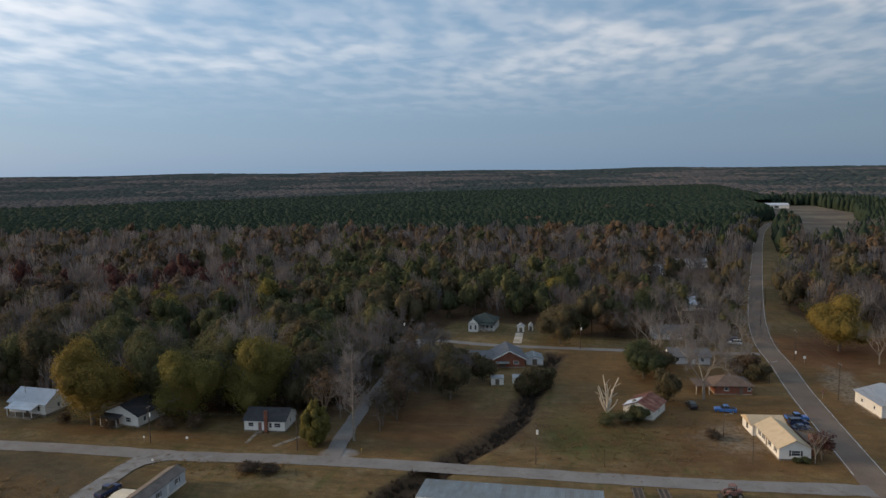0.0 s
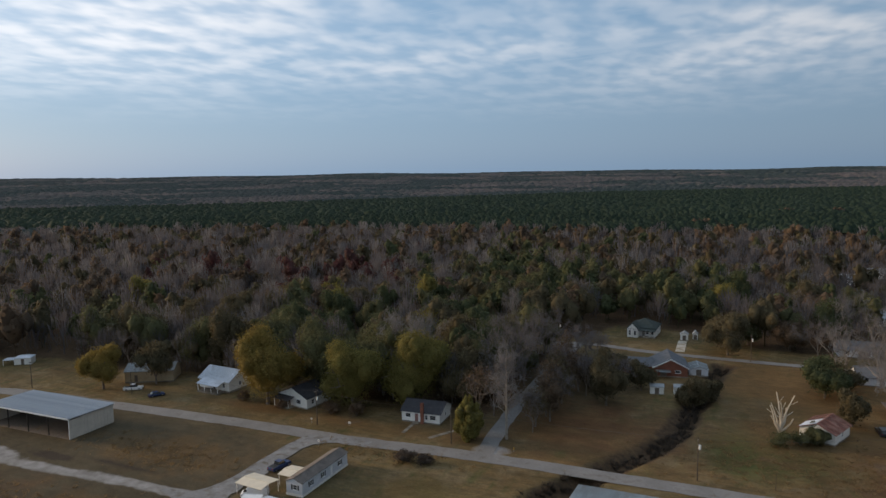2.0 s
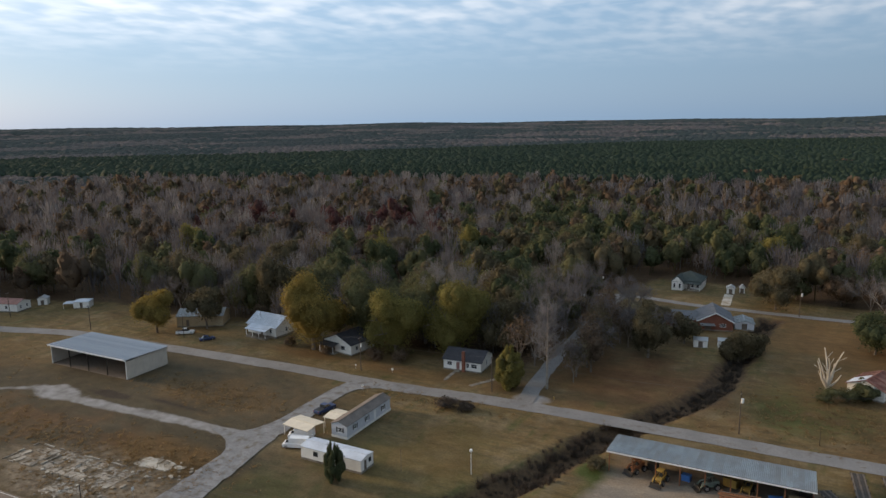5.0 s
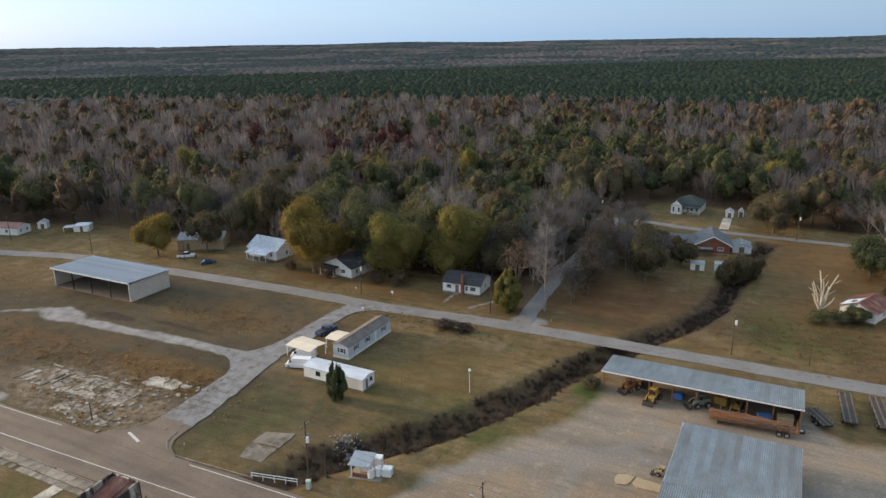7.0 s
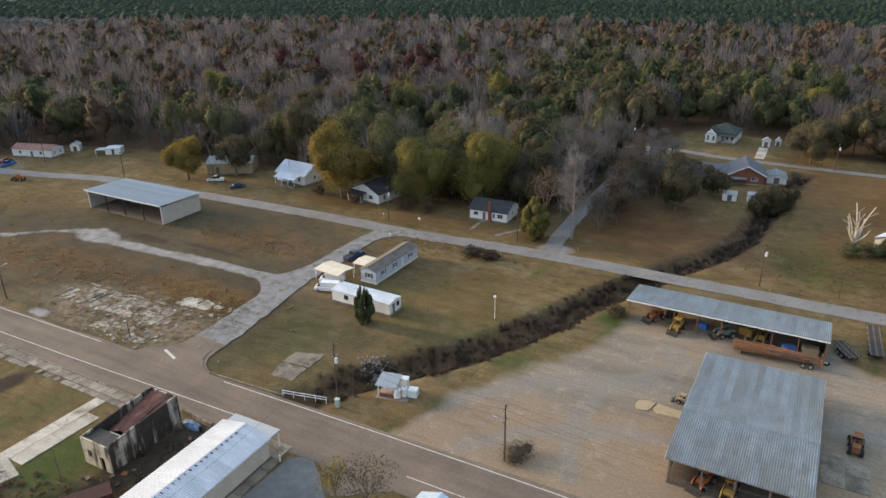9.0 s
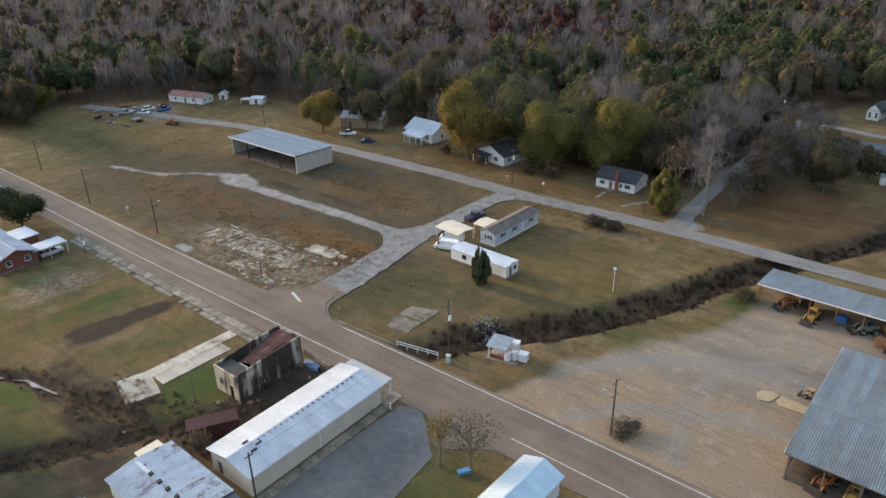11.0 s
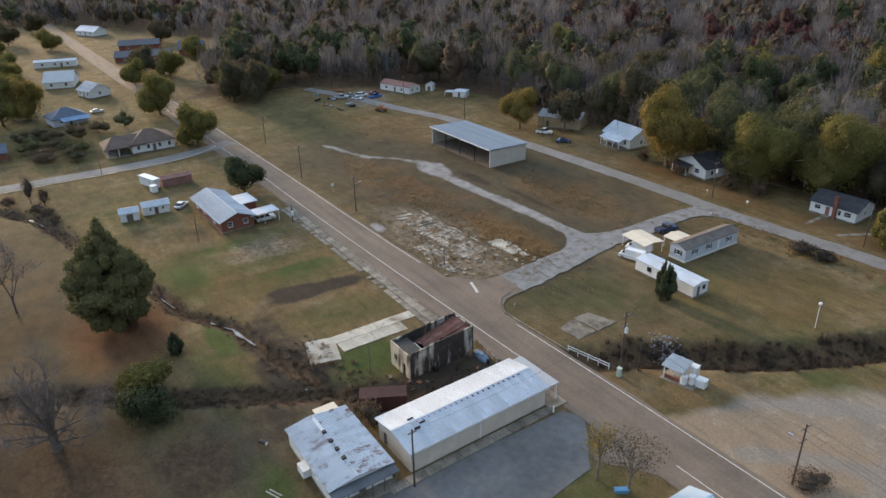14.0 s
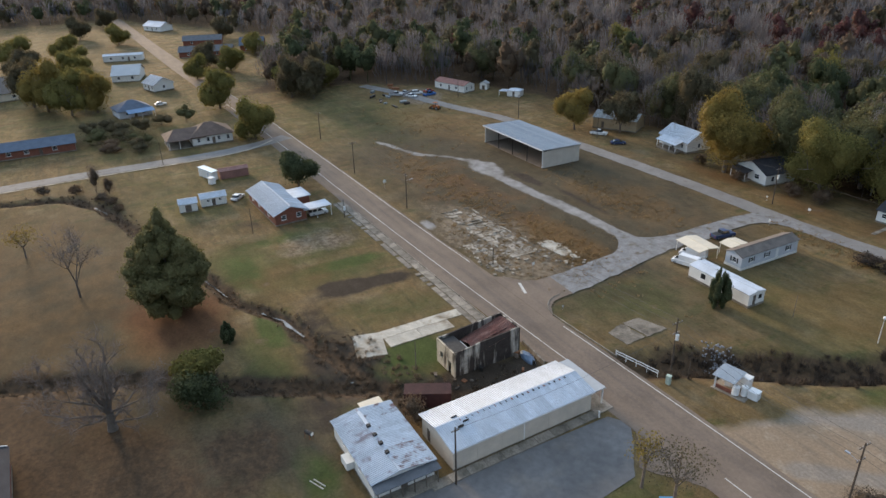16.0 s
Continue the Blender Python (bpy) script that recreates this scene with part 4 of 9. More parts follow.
for k in range(20):
    y = -8.4 + k * 0.95
    part("ridge_flashing", one(box, 0.05, 0.55, y, y + (0.24 if k > 8 else 0.14), 4.20, 4.38), rust if k % 3 == 0 else steel_dark, b)
for x, y in ((-0.6, -9.2), (0.9, -8.2), (1.5, -9.4)):
    part("roof_bracket", one(box, x - 0.05, x + 0.05, y, y + 0.9, 4.1, 4.5), steel_dark, b)
part("gutter", one(box, 4.5, 4.62, -12.1, 12.1, 3.28, 3.42), white_trim, b)
part("end_canopy", one(box, -4.3, 4.3, 12.2, 14.4, 3.05, 3.2), tin_grey, b)
for x in (-3.9, 3.9):
    part("canopy_post", one(box, x - 0.08, x + 0.08, 14.1, 14.3, 0, 3.05), white_trim, b)
part("canopy_floor", one(box, -4.4, 5.6, 11.9, 15.0, -0.1, 0.18), concrete, b)

# stained tin roofed store with a porch
b = house("tin_roof_store", "low white store with a stained ribbed tin roof", "building", pose(-69.0, 25.9, 0, 0, 0, 1.0), 13.6, 8.6, 2.6, white_paint, tin_stained, "gable", "x",
          0.55, 0.3, {"s": [(-3, 0.9, 0.9, 1.2), (2.5, 0.9, 0.9, 1.2)], "e": [(-2.6, 1.2, 1.2, 0.9), (2.6, 1.2, 1.2, 0.9)]}, {"e": [(0, 1.0, 2.1)]}, sheets=True, split=0.42)
for k in range(6):
    y = -4.2 + 8.4 * k / 5
    part("porch_post", one(box, 8.0, 8.12, y - 0.06, y + 0.06, 0, 2.55), wood_old, b)
bm = bmesh.new()
v = box(bm, 6.05, 8.4, -4.6, 4.6, 2.75, 2.85)
for i in (1, 3, 5, 7):
    v[i].co.z -= 0.25
part("porch_roof", bm, shingle_grey, b)
part("porch_floor", one(box, 6.1, 8.6, -4.6, 4.6, -0.1, 0.16), concrete, b)
part("ridge_patch", one(box, -6.2, -2.9, -0.95, -0.45, 3.55, 3.72), tin_white, b)
for x in (-2.6, -0.5, 1.4, 3.4):
    part("roof_vent", one(box, x - 0.25, x + 0.25, -0.95, -0.45, 3.4, 3.98), black_trim, b)
for k in range(9):
    x, y = -2.2 + 0.62 * k, 0.6 + 0.9 * ((k * 0.618) % 1.0)
    part("roof_patch", one(box, x, x + 0.5, y, y + 0.14, 3.3 - 0.11 * y, 3.44 - 0.11 * y), rust if k % 2 else steel_dark, b)
part("side_awning", one(box, -9.4, -6.2, 0.4, 3.8, 2.45, 2.55), cream_paint, b)
part("cooler", one(box, -1.4, 0.6, -5.4, -4.35, 0.5, 1.7), white_paint, b)

# ruin with a fallen rusty roof
def ruin():
    b = thing("ruined_building", "roofless plaster ruin with a fallen rusted tin roof", "ruin", pose(-82.9, 49.3, 0, 0, 0, 2.0))
    w, d, h = 5.6, 12.6, 4.9
    for side, opens in (("s", [(-1.3, 0.9, 1.2, 1.4), (1.2, 1.0, 2.2, 0.0)]), ("e", []), ("n", [(0, 2.0, 2.4, 0)]), ("w", [(-3, 1.2, 1.4, 1.2)])):
        sp, length = side_pose(side, w, d)
        bm = bmesh.new()
        if side in "ew":
            # a broken top edge
            rng = random.Random(side)
            n = 11
            top = [(length - 0.26 - (length - 0.52) * k / n, h - 0.35 + 0.75 * ((1 - k / n) if side == "e" else k / n) + rng.uniform(-0.10, 0.08)) for k in range(n + 1)]
            prism(bm, [(0.26, 0), (length - 0.26, 0)] + top, 0, 0.25, "y")
        else:
            wall_run(bm, length, h - (0.5 if side == "s" else -0.3), 0.25, [(c + length / 2 - a / 2, c + length / 2 + a / 2, z, z + q) for c, a, q, z in opens], Matrix())
        part("wall", bm, plaster_ruin if side == "s" else plaster_dark, b).matrix_basis = sp
    part("rubble_floor", one(box, -2.5, 2.5, -6.0, 6.0, -0.1, 0.25), dark_inside, b)
    me = sheet_mesh(8.4, rust, 0.86)
    for k in range(7):
        shared("roof_sheet", me, b, Matrix.Translation((-2.72 + k * 0.78, 6.05, 5.12 - 0.10 * abs(k - 3))) @ pose(0, 0, 0, 9 + 1.6 * abs(k - 3.5), 0, 0))
    part("roof_deck", one(box, -2.5, 2.5, -6.0, -3.4, 4.05, 4.15), steel_dark, b)
    part("roof_flap", one(box, -0.4, 2.4, -3.5, -3.2, 3.5, 4.1), tin_grey, b)
    for k in range(5):
        part("rafter", one(box, -2.5, 2.5, -5.6 + k * 2.4, -5.45 + k * 2.4, 3.2, 3.4), black_trim, b)


ruin()

b = house("small_gable_building", "white building with a pale blue and white metal roof", "building", pose(-35.1, 46.3, 0, 0, 0, 0), 5.2, 23, 3.1, white_paint, tin_blue, "gable", "y", 1.0, 0.4,
          {"n": [(-1.2, 1.0, 1.2, 0.9)], "e": [(-6, 1, 1.2, 0.9), (0, 1, 1.2, 0.9), (6, 1, 1.2, 0.9)]}, {"n": [(1.2, 1.0, 2.1)]}, sheets=True)

# brick house with a white metal roof and carport
b = house("brick_house", "low red brick house with a white metal roof", "house", pose(-164.6, 38.6, 0, 0, 0, 3.5), 20.5, 7.8, 2.6, brick_mat, tin_white, "gable", "x", 1.5, 0.6,
          {"s": [(-7, 1.4, 1.2, 0.9), (-2, 1.4, 1.2, 0.9), (5, 1.6, 1.3, 0.8)], "e": [(-1.8, 1.2, 1.2, 0.9), (2.0, 1.2, 1.2, 0.9)]}, {"s": [(2, 1.0, 2.1)]}, sheets=True)
part("cross_roof", one(box, -4.6, 2.4, 3.2, 8.4, 2.95, 3.1), tin_white, b)
part("cross_wall", one(box, -4.2, 2.0, 3.95, 8.0, 0, 2.95), brick_mat, b)
part("carport_roof", one(box, 6.6, 11.0, 3.2, 10.4, 2.7, 2.82), tin_white, b)
for x, y in ((6.8, 10.2), (10.8, 10.2), (10.8, 6.5)):
    part("carport_post", one(box, x - 0.06, x + 0.06, y - 0.06, y + 0.06, 0, 2.7), white_trim, b)

for m, w, d, lab in ((pose(-176.6, 18.9, 0, 0, 0, -6), 3.6, 4.4, "small white garden shed with double doors"), (pose(-177.9, 25.4, 0, 0, 0, -4), 3.6, 6.4, "white garden shed with two windows")):
    house("garden_shed", lab, "shed", m, w, d, 2.1, white_paint, tin_white, "gable", "y", 0.8, 0.2, {"e": [(-1.4 if d > 5 else -1.2, 0.7, 0.8, 1.0), (1.6, 0.7, 0.8, 1.0)]} if d > 5 else {},
          {"e": [(0, 1.5 if d < 5 else 0.9, 1.8)]}, base=0.15, group="garden sheds", sheets=True)

# western houses
b = house("hip_roof_house", "white house with a brown hipped roof and open carport", "house", pose(-238.4, 36.6, 0, 0, 0, 0), 10.5, 13, 2.8, white_paint, shingle_brown, "hip", rise=3.2, over=0.7,
          wins={"e": [(-4.5, 1.0, 1.4, 0.8), (-1.5, 1.0, 1.4, 0.8), (2, 1.0, 1.4, 0.8), (5, 1.0, 1.4, 0.8)], "s": [(2, 1, 1.4, 0.8)]}, doors={"e": [(0.3, 1.0, 2.1)]})
bm = bmesh.new()
prism(bm, [(-5.9, 2.75), (5.9, 2.75), (5.9, 2.9), (0, 5.3), (-5.9, 2.9)], -14.6, -2.0, "y")
for v in bm.verts:
    if v.co.y < -14 and v.co.z > 4:
        v.co.y += 3.4
part("carport_roof", bm, shingle_brown, b)
part("carport_slab", one(box, -5.2, 5.6, -14.2, -6.8, -0.1, 0.08), concrete, b)
part("carport_back_wall", one(box, -5.0, -4.75, -14.0, -6.8, 0, 2.7), white_paint, b)
for x, y in ((-4, -13.8), (0.5, -13.8), (5.2, -13.8), (5.2, -10.5)):
    part("carport_post", one(box, x - 0.1, x + 0.1, y - 0.1, y + 0.1, 0, 2.75), white_trim, b)
house("ranch_house", "long low house with a slate grey roof", "house", pose(-254.5, -16, 0, 0, 0, 0), 9, 24, 2.5, brick_mat, shingle_blue, "gable", "y", 1.6, 0.6, {"e": [(-7, 1.4, 1.2, 0.9), (-2, 1.4, 1.2, 0.9), (6, 1.4, 1.2, 0.9)]}, {"e": [(2, 1, 2.1)]})
b = house("blue_roof_house", "small house with a slate roof and faded blue porch", "house", pose(-290, 17.5, 0, 0, 0, 10), 10, 12, 2.6, grey_siding, shingle_blue, "hip", "y", 3.0, 0.5, {"e": [(-3, 1.2, 1.2, 0.9), (3, 1.2, 1.2, 0.9)], "s": [(0, 1.2, 1.2, 0.9)]}, {"e": [(0, 1, 2.1)]})
bm = bmesh.new()
v = box(bm, 5.0, 8.4, -3.5, 6.4, 2.35, 2.47)
for i in (0, 2, 4, 6):
    v[i].co.z += 0.8
part("porch_roof", bm, roof_blue, b)
for y in (-3.2, 1.4, 6.1):
    part("porch_post", one(box, 8.1, 8.25, y - 0.07, y + 0.07, -0.1, 2.36), white_trim, b)
house("grey_roof_hall", "long low hall with a weathered grey-brown roof", "building", pose(-357, -29, 0, 0, 0, 12), 26, 30, 3.2, cream_paint, shingle_worn, "gable", "y", 4.6, 0.6, {"e": [(-9, 1.4, 1.2, 0.9), (3, 1.4, 1.2, 0.9)]}, {"e": [(9, 1.2, 2.1)]})
house("white_cottage", "white cottage with a white metal roof", "house", pose(-333, 33, 0, 0, 0, 20), 10, 9, 2.8, white_paint, tin_white, "gable", "x", 2.6, 0.5, {"s": [(-3, 1.2, 1.3, 0.9), (3, 1.2, 1.3, 0.9)], "e": [(0, 1.2, 1.3, 0.9)]}, {"s": [(0, 1, 2.1)]}, sheets=True)
house("grey_roof_cottage", "white cottage with a pale grey metal roof", "house", pose(-366, 24, 0, 0, 0, -15), 16, 12, 2.8, white_paint, tin_grey, "gable", "y", 3.4, 0.5, {"e": [(-3, 1.2, 1.3, 0.9), (3, 1.2, 1.3, 0.9)], "s": [(-4, 1.2, 1.3, 0.9), (4, 1.2, 1.3, 0.9)]}, {"s": [(0, 1, 2.1)]})
house("mobile_home", "long white mobile home with a white roof", "mobile home", pose(-420, 27, 0, 0, 0, 75), 20, 5.5, 2.8, white_paint, tin_white, "gable", "x", 0.7, 0.2, {"s": [(-6, 1.2, 1.2, 0.9), (0, 1.2, 1.2, 0.9), (6, 1.2, 1.2, 0.9)]}, {"s": [(3, 1, 2.0)]}, group="mobile homes")
house("white_cottage", "white cottage with a pale metal roof", "house", pose(-534, 60, 0, 0, 0, 30), 18, 10, 3, white_paint, tin_white, "gable", "x", 2.6, 0.5, {"s": [(-5, 1.2, 1.3, 0.9), (5, 1.2, 1.3, 0.9)]}, {"s": [(0, 1, 2.1)]})
house("ranch_house", "long brick ranch house with a dark grey roof", "house", pose(-410, 69, 0, 0, 0, 72), 28, 10, 2.8, brick_mat, shingle_grey, "gable", "x", 2.2, 0.6, {"s": [(-9, 1.4, 1.2, 0.9), (-3, 1.4, 1.2, 0.9), (6, 1.4, 1.2, 0.9)]}, {"s": [(1.5, 1, 2.1)]})
house("ranch_house", "second dark-roofed brick ranch house", "house", pose(-452, 75, 0, 0, 0, 72), 22, 10, 2.8, brick_mat, shingle_grey, "gable", "x", 2.2, 0.6, {"s": [(-6, 1.4, 1.2, 0.9), (6, 1.4, 1.2, 0.9)]})
house("brick_gable_house", "brick house with a steep dark roof", "house", pose(-412, 95, 0, 0, 0, 70), 13, 10, 3.4, brick_mat, shingle_blue, "gable", "x", 3.6, 0.5, {"s": [(-3, 1.4, 1.2, 0.9), (3, 1.4, 1.2, 0.9)]})

# open steel barn in the field
def barn():
    b = thing("open_barn", "open-fronted steel barn with beige walls and a pale grey roof", "barn", pose(-171.3, 120.4, 0, 0, 0, 1.0))
    w, d, h0, h1 = 31.0, 13.4, 5.3, 4.9
    for side in "enw":
        sp, length = side_pose(side, w, d)
        bm = bmesh.new()
        wall_run(bm, length, 4.9, 0.12, [], Matrix())
        if side in "ew":
            for v in bm.verts:
                v.co.x = min(max(v.co.x, 0.13), length - 0.13)
        part("wall", bm, beige_metal, b).matrix_basis = sp
        for k in range(int(length)):
            if side == "e":
                part("wall_rib", one(box, k + 0.4, k + 0.46, -0.03, 0.0, 0, 4.9), beige_metal, b).matrix_basis = sp
    bm = bmesh.new()
    v = box(bm, -w / 2 - 0.4, w / 2 + 0.4, -d / 2 - 0.5, d / 2 + 0.3, h0 + 0.1, h0 + 0.3)
    for i in (2, 3, 6, 7):
        v[i].co.z += h1 - h0
    roof = part("roof", bm, tin_grey, b)
    n = 34
    bw = (w + 0.8) / n
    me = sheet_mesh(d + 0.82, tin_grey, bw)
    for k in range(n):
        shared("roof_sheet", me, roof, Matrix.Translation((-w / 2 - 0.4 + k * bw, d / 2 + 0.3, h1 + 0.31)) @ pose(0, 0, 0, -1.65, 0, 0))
    for k in range(5):
        x = -w / 2 + 0.2 + k * (w - 0.4) / 4
        part("post", one(box, x - 0.1, x + 0.1, -d / 2 + 0.05, -d / 2 + 0.3, 0, 5.3), white_trim if k in (0, 4) else steel_dark, b)
    part("fascia", one(box, -w / 2 - 0.42, w / 2 + 0.42, -d / 2 - 0.56, -d / 2 - 0.5, h0, h0 + 0.4), white_trim, b)
    part("floor_slab", one(box, -w / 2, w / 2, -d / 2, d / 2, -0.1, 0.06), wood_old, b)


barn()

# mobile homes on the corner lot
b = house("mobile_home", "pale grey mobile home with a dark shingle roof", "mobile home", pose(-84.75, 119.4, 0, 0, 0, 0), 4.0, 17.0, 2.5, grey_siding, shingle_worn, "gable", "y", 0.75, 0.25,
          {"s": [(0.2, 1.1, 1.1, 0.8)], "e": [(-5.5, 0.9, 1.1, 0.8), (-1, 0.9, 1.1, 0.8), (5.5, 0.9, 1.1, 0.8)]}, {"e": [(2.2, 0.9, 2.0)]}, shutters=black_trim, group="mobile homes", base=0.5, door_mat=white_trim)
part("skirting", one(box, -2.08, 2.08, -8.58, 8.58, 0, 0.5), white_paint, b)
b = house("mobile_home", "old white mobile home with a white metal roof", "mobile home", pose(-78.9, 102.1, 0, 0, 0, 0), 14.4, 4.2, 2.25, white_paint, tin_white, "gable", "x", 0.4, 0.12,
          {"s": [(-3.6, 1.1, 0.9, 0.9), (2.6, 1.3, 0.9, 0.9)], "e": [(0.9, 0.8, 0.8, 1.0)]}, {"e": [(-0.6, 0.8, 1.9)]}, group="mobile homes", base=0.45, frame_mat=black_trim)

# metal canopies beside them
for m, w, d, lab in ((pose(-92.8, 109.2, 0, 0, 0, -5), 7.0, 5.3, "cream metal carport canopy over a white camper"), (pose(-89.2, 116.0, 0, 0, 0, 0), 3.4, 4.8, "low cream awning against the grey mobile home")):
    b = thing("carport", lab, "carport", m, "carports")
    gable_roof(b, w, d, 2.4, 0.35, cream_paint, "x", 0.1)
    for x in (-w / 2 + 0.15, w / 2 - 0.15):
        for y in (-d / 2 + 0.15, d / 2 - 0.15):
            part("post", one(box, x - 0.05, x + 0.05, y - 0.05, y + 0.05, 0, 2.5), white_trim, b)

# houses along the back road
house("tan_shed", "tan shed with a dull tin roof under trees", "shed", pose(-177.8, 161.4, 0, 0, 0, 30), 15.0, 9.0, 3.3, sand_mat, tin, "gable", "x", 1.5, 0.3, {}, {"s": [(-4, 1.0, 2.1)]}, sheets=True)
b = house("tin_roof_cottage", "white cottage with a bright tin roof and front porch", "house", pose(-149.4, 163.2, 0, 0, 0, -4), 12.4, 9.2, 2.9, white_paint, tin_white, "gable", "x", 2.6, 0.4,
          {"s": [(-4, 1.0, 1.4, 0.8), (4, 1.0, 1.4, 0.8)], "w": [(0, 1, 1.3, 0.8)], "e": [(0, 1, 1.3, 0.8)]}, {"s": [(0, 1.0, 2.1)]}, sheets=True, base=0.6)
porch(b, -4.0, 4.5, -7.6, -4.6, 2.7, 0.9, tin_white, 4, deck=0.6)
b = house("bungalow", "white bungalow with a dark shingle roof", "house", pose(-117.6, 160.6, 0, 0, 0, -9), 11.0, 9.6, 2.9, white_paint, shingle_dark, "gable", "y", 2.3, 0.5,
          {"s": [(2.2, 1.8, 1.3, 0.8)], "e": [(-2.5, 1, 1.3, 0.8), (2.5, 1, 1.3, 0.8)]}, {"s": [(-1.5, 1.0, 2.1)]})
porch(b, -5.2, 0.5, -7.2, -4.8, 2.4, 0.5, shingle_dark, 3)
b = house("bungalow", "white bungalow with a black roof and red brick chimney", "house", pose(-79.3, 162.2, 0, 0, 0, 4), 10.8, 8.6, 2.6, white_paint, shingle_dark, "gable", "x", 1.9, 0.4,
          {"s": [(-3.6, 1.5, 1.1, 0.9), (3.4, 1.7, 1.2, 0.8), (1.6, 0.8, 1.3, 0.7)], "e": [(0, 1.0, 1.2, 0.8)]}, {"s": [(-1.2, 0.95, 2.1)]}, frame_mat=white_trim, door_mat=roof_red)
part("chimney", one(box, 0.15, 0.95, -4.95, -4.3, 0, 5.6), brick_mat, b)
part("step", one(box, -2.0, -0.4, -5.5, -4.3, -0.1, 0.3), concrete, b)

# farmhouse and brick house across the fields
b = house("farmhouse", "white farmhouse with a steep dark green roof", "house", pose(-39.6, 280.5, 0, 0, 0, -3), 10.4, 10, 3.1, white_paint, shingle_green, "hip", rise=3.0, over=0.4,
          wins={"e": [(-3, 1, 1.6, 0.7), (2, 1, 1.6, 0.7)], "s": [(2.0, 1.0, 1.5, 0.7), (3.9, 1.0, 1.5, 0.7)]}, doors={"s": [(0.6, 1.0, 2.1)]})
wing = one(box, -5.2, -1.2, -8.0, -4.9, 0, 3.5)
part("front_wing", wing, white_paint, b)
bm = bmesh.new()
prism(bm, [(-5.6, 3.4), (-0.8, 3.4), (-3.2, 5.7)], -8.1, -1.2, "y")
part("wing_roof", bm, shingle_green, b)
bm = bmesh.new()
prism(bm, [(-5.15, 3.5), (-1.25, 3.5), (-3.2, 5.35)], -8.16, -8.0, "y")
part("wing_gable", bm, white_paint, b)
for x in (-4.2, -2.2):
    window_part(b, Matrix.Translation((x - 0.4, -8.06, 0.9)), 0.85, 1.9, white_trim)
porch(b, -1.0, 5.2, -7.2, -5.0, 2.7, 0.5, shingle_green, 4)
for x, y, w in ((-24.2, 276.0, 2.8), (-20.4, 278.4, 1.8)):
    house("yard_shed", "small white wooden yard shed", "shed", pose(x, y, 0, 0, 0, 5), w, w, 2.2, white_paint, tin_grey, "gable", "y", 0.9, 0.2, {}, {"s": [(0, 1.2, 1.8)]}, base=0.1, group="yard sheds")
b = house("brick_gable_house", "red brick house with a white-trimmed gable and slate roof", "house", pose(-24.6, 229.5, 0, 0, 0, 12), 10.2, 11.5, 2.9, brick_mat, shingle_grey, "gable", "y", 2.7, 0.6,
          {"s": [(2.2, 1.8, 1.0, 1.0)], "e": [(-2, 1.2, 1.2, 0.9)]}, {"s": [(-2.2, 2.0, 2.1)]})
for s in (-1, 1):
    m = Matrix.Translation((0, -6.42, 6.0)) @ pose(0, 0, 0, 0, s * 27.5, 0)
    part("barge_board", one(box, min(0, s * 6.4), max(0, s * 6.4), -0.06, 0.06, -0.3, 0.0), white_trim, b).matrix_basis = m
part("side_wing", one(box, -14.5, -5.0, -3.5, 4.5, 0, 2.7), brick_mat, b)
bm = bmesh.new()
prism(bm, [(-4.2, 2.65), (5.2, 2.65), (0.5, 4.5)], -15.0, -4.9, "x")
part("wing_roof", bm, shingle_grey, b)
window_part(b, Matrix.Translation((-11, -3.56, 0.9)), 1.4, 1.2, white_trim)
part("metal_awning", one(box, -4.6, -0.2, -8.4, -5.9, 2.2, 2.3), tin, b)
house("tin_shed", "grey tin lean-to beside the brick house", "shed", pose(-16.0, 232.0, 0, 0, 0, 10), 5.6, 7, 1.9, grey_siding, tin, "gable", "y", 0.9, 0.2, {}, {"s": [(0, 1.6, 1.9)]}, sheets=True, base=0.1)
for x, y, w, d in ((-25.4, 206.4, 3.8, 3.0), (-19.4, 208, 2.8, 2.6)):
    house("yard_shed", "small pale metal shed on the lawn", "shed", pose(x, y, 0, 0, 0, 10), w, d, 2.1, white_paint, tin_grey, "gable", "x", 0.5, 0.15, {}, {"s": [(0, 1.2, 1.8)]}, base=0.1, group="yard sheds", sheets=True)

# yards by the highway
b = house("l_shaped_house", "cream L-shaped house with tan shingle roofs", "house", pose(46.2, 168.2, 0, 0, 0, 6), 6.9, 14.2, 2.6, white_paint, shingle_tan, "gable", "y", 1.8, 0.5,
          {"s": [(0.2, 2.0, 1.3, 0.7)], "w": [(-5, 1, 1.2, 0.8), (-2.3, 1, 1.2, 0.8), (1.5, 1, 1.2, 0.8), (5, 1, 1.2, 0.8)]}, {"w": [(-0.5, 0.9, 2.1)]}, shutters=black_trim)
part("rear_wing", one(box, -4.4, 3.4, 7.2, 14.4, 0, 2.7), white_paint, b)
bm = bmesh.new()
prism(bm, [(6.9, 2.6), (14.9, 2.6), (10.9, 4.1)], -4.9, 3.9, "x")
part("wing_roof", bm, shingle_tan, b)
window_part(b, Matrix.Translation((-4.46, 11.2, 0.9)) @ pose(0, 0, 0, 0, 0, 270), 0.9, 1.5, black_trim)
part("bay", one(box, 3.36, 5.4, -4.2, 2.6, 0, 2.6), brick_mat, b)
bm = bmesh.new()
v = box(bm, 3.6, 6.0, -4.6, 3.0, 2.5, 2.65)
for i in (0, 2, 4, 6):
    v[i].co.z += 0.9
part("bay_roof", bm, shingle_brown, b)
part("chimney", one(box, 4.6, 5.6, -3.4, -2.6, 0, 4.6), brick_mat, b)
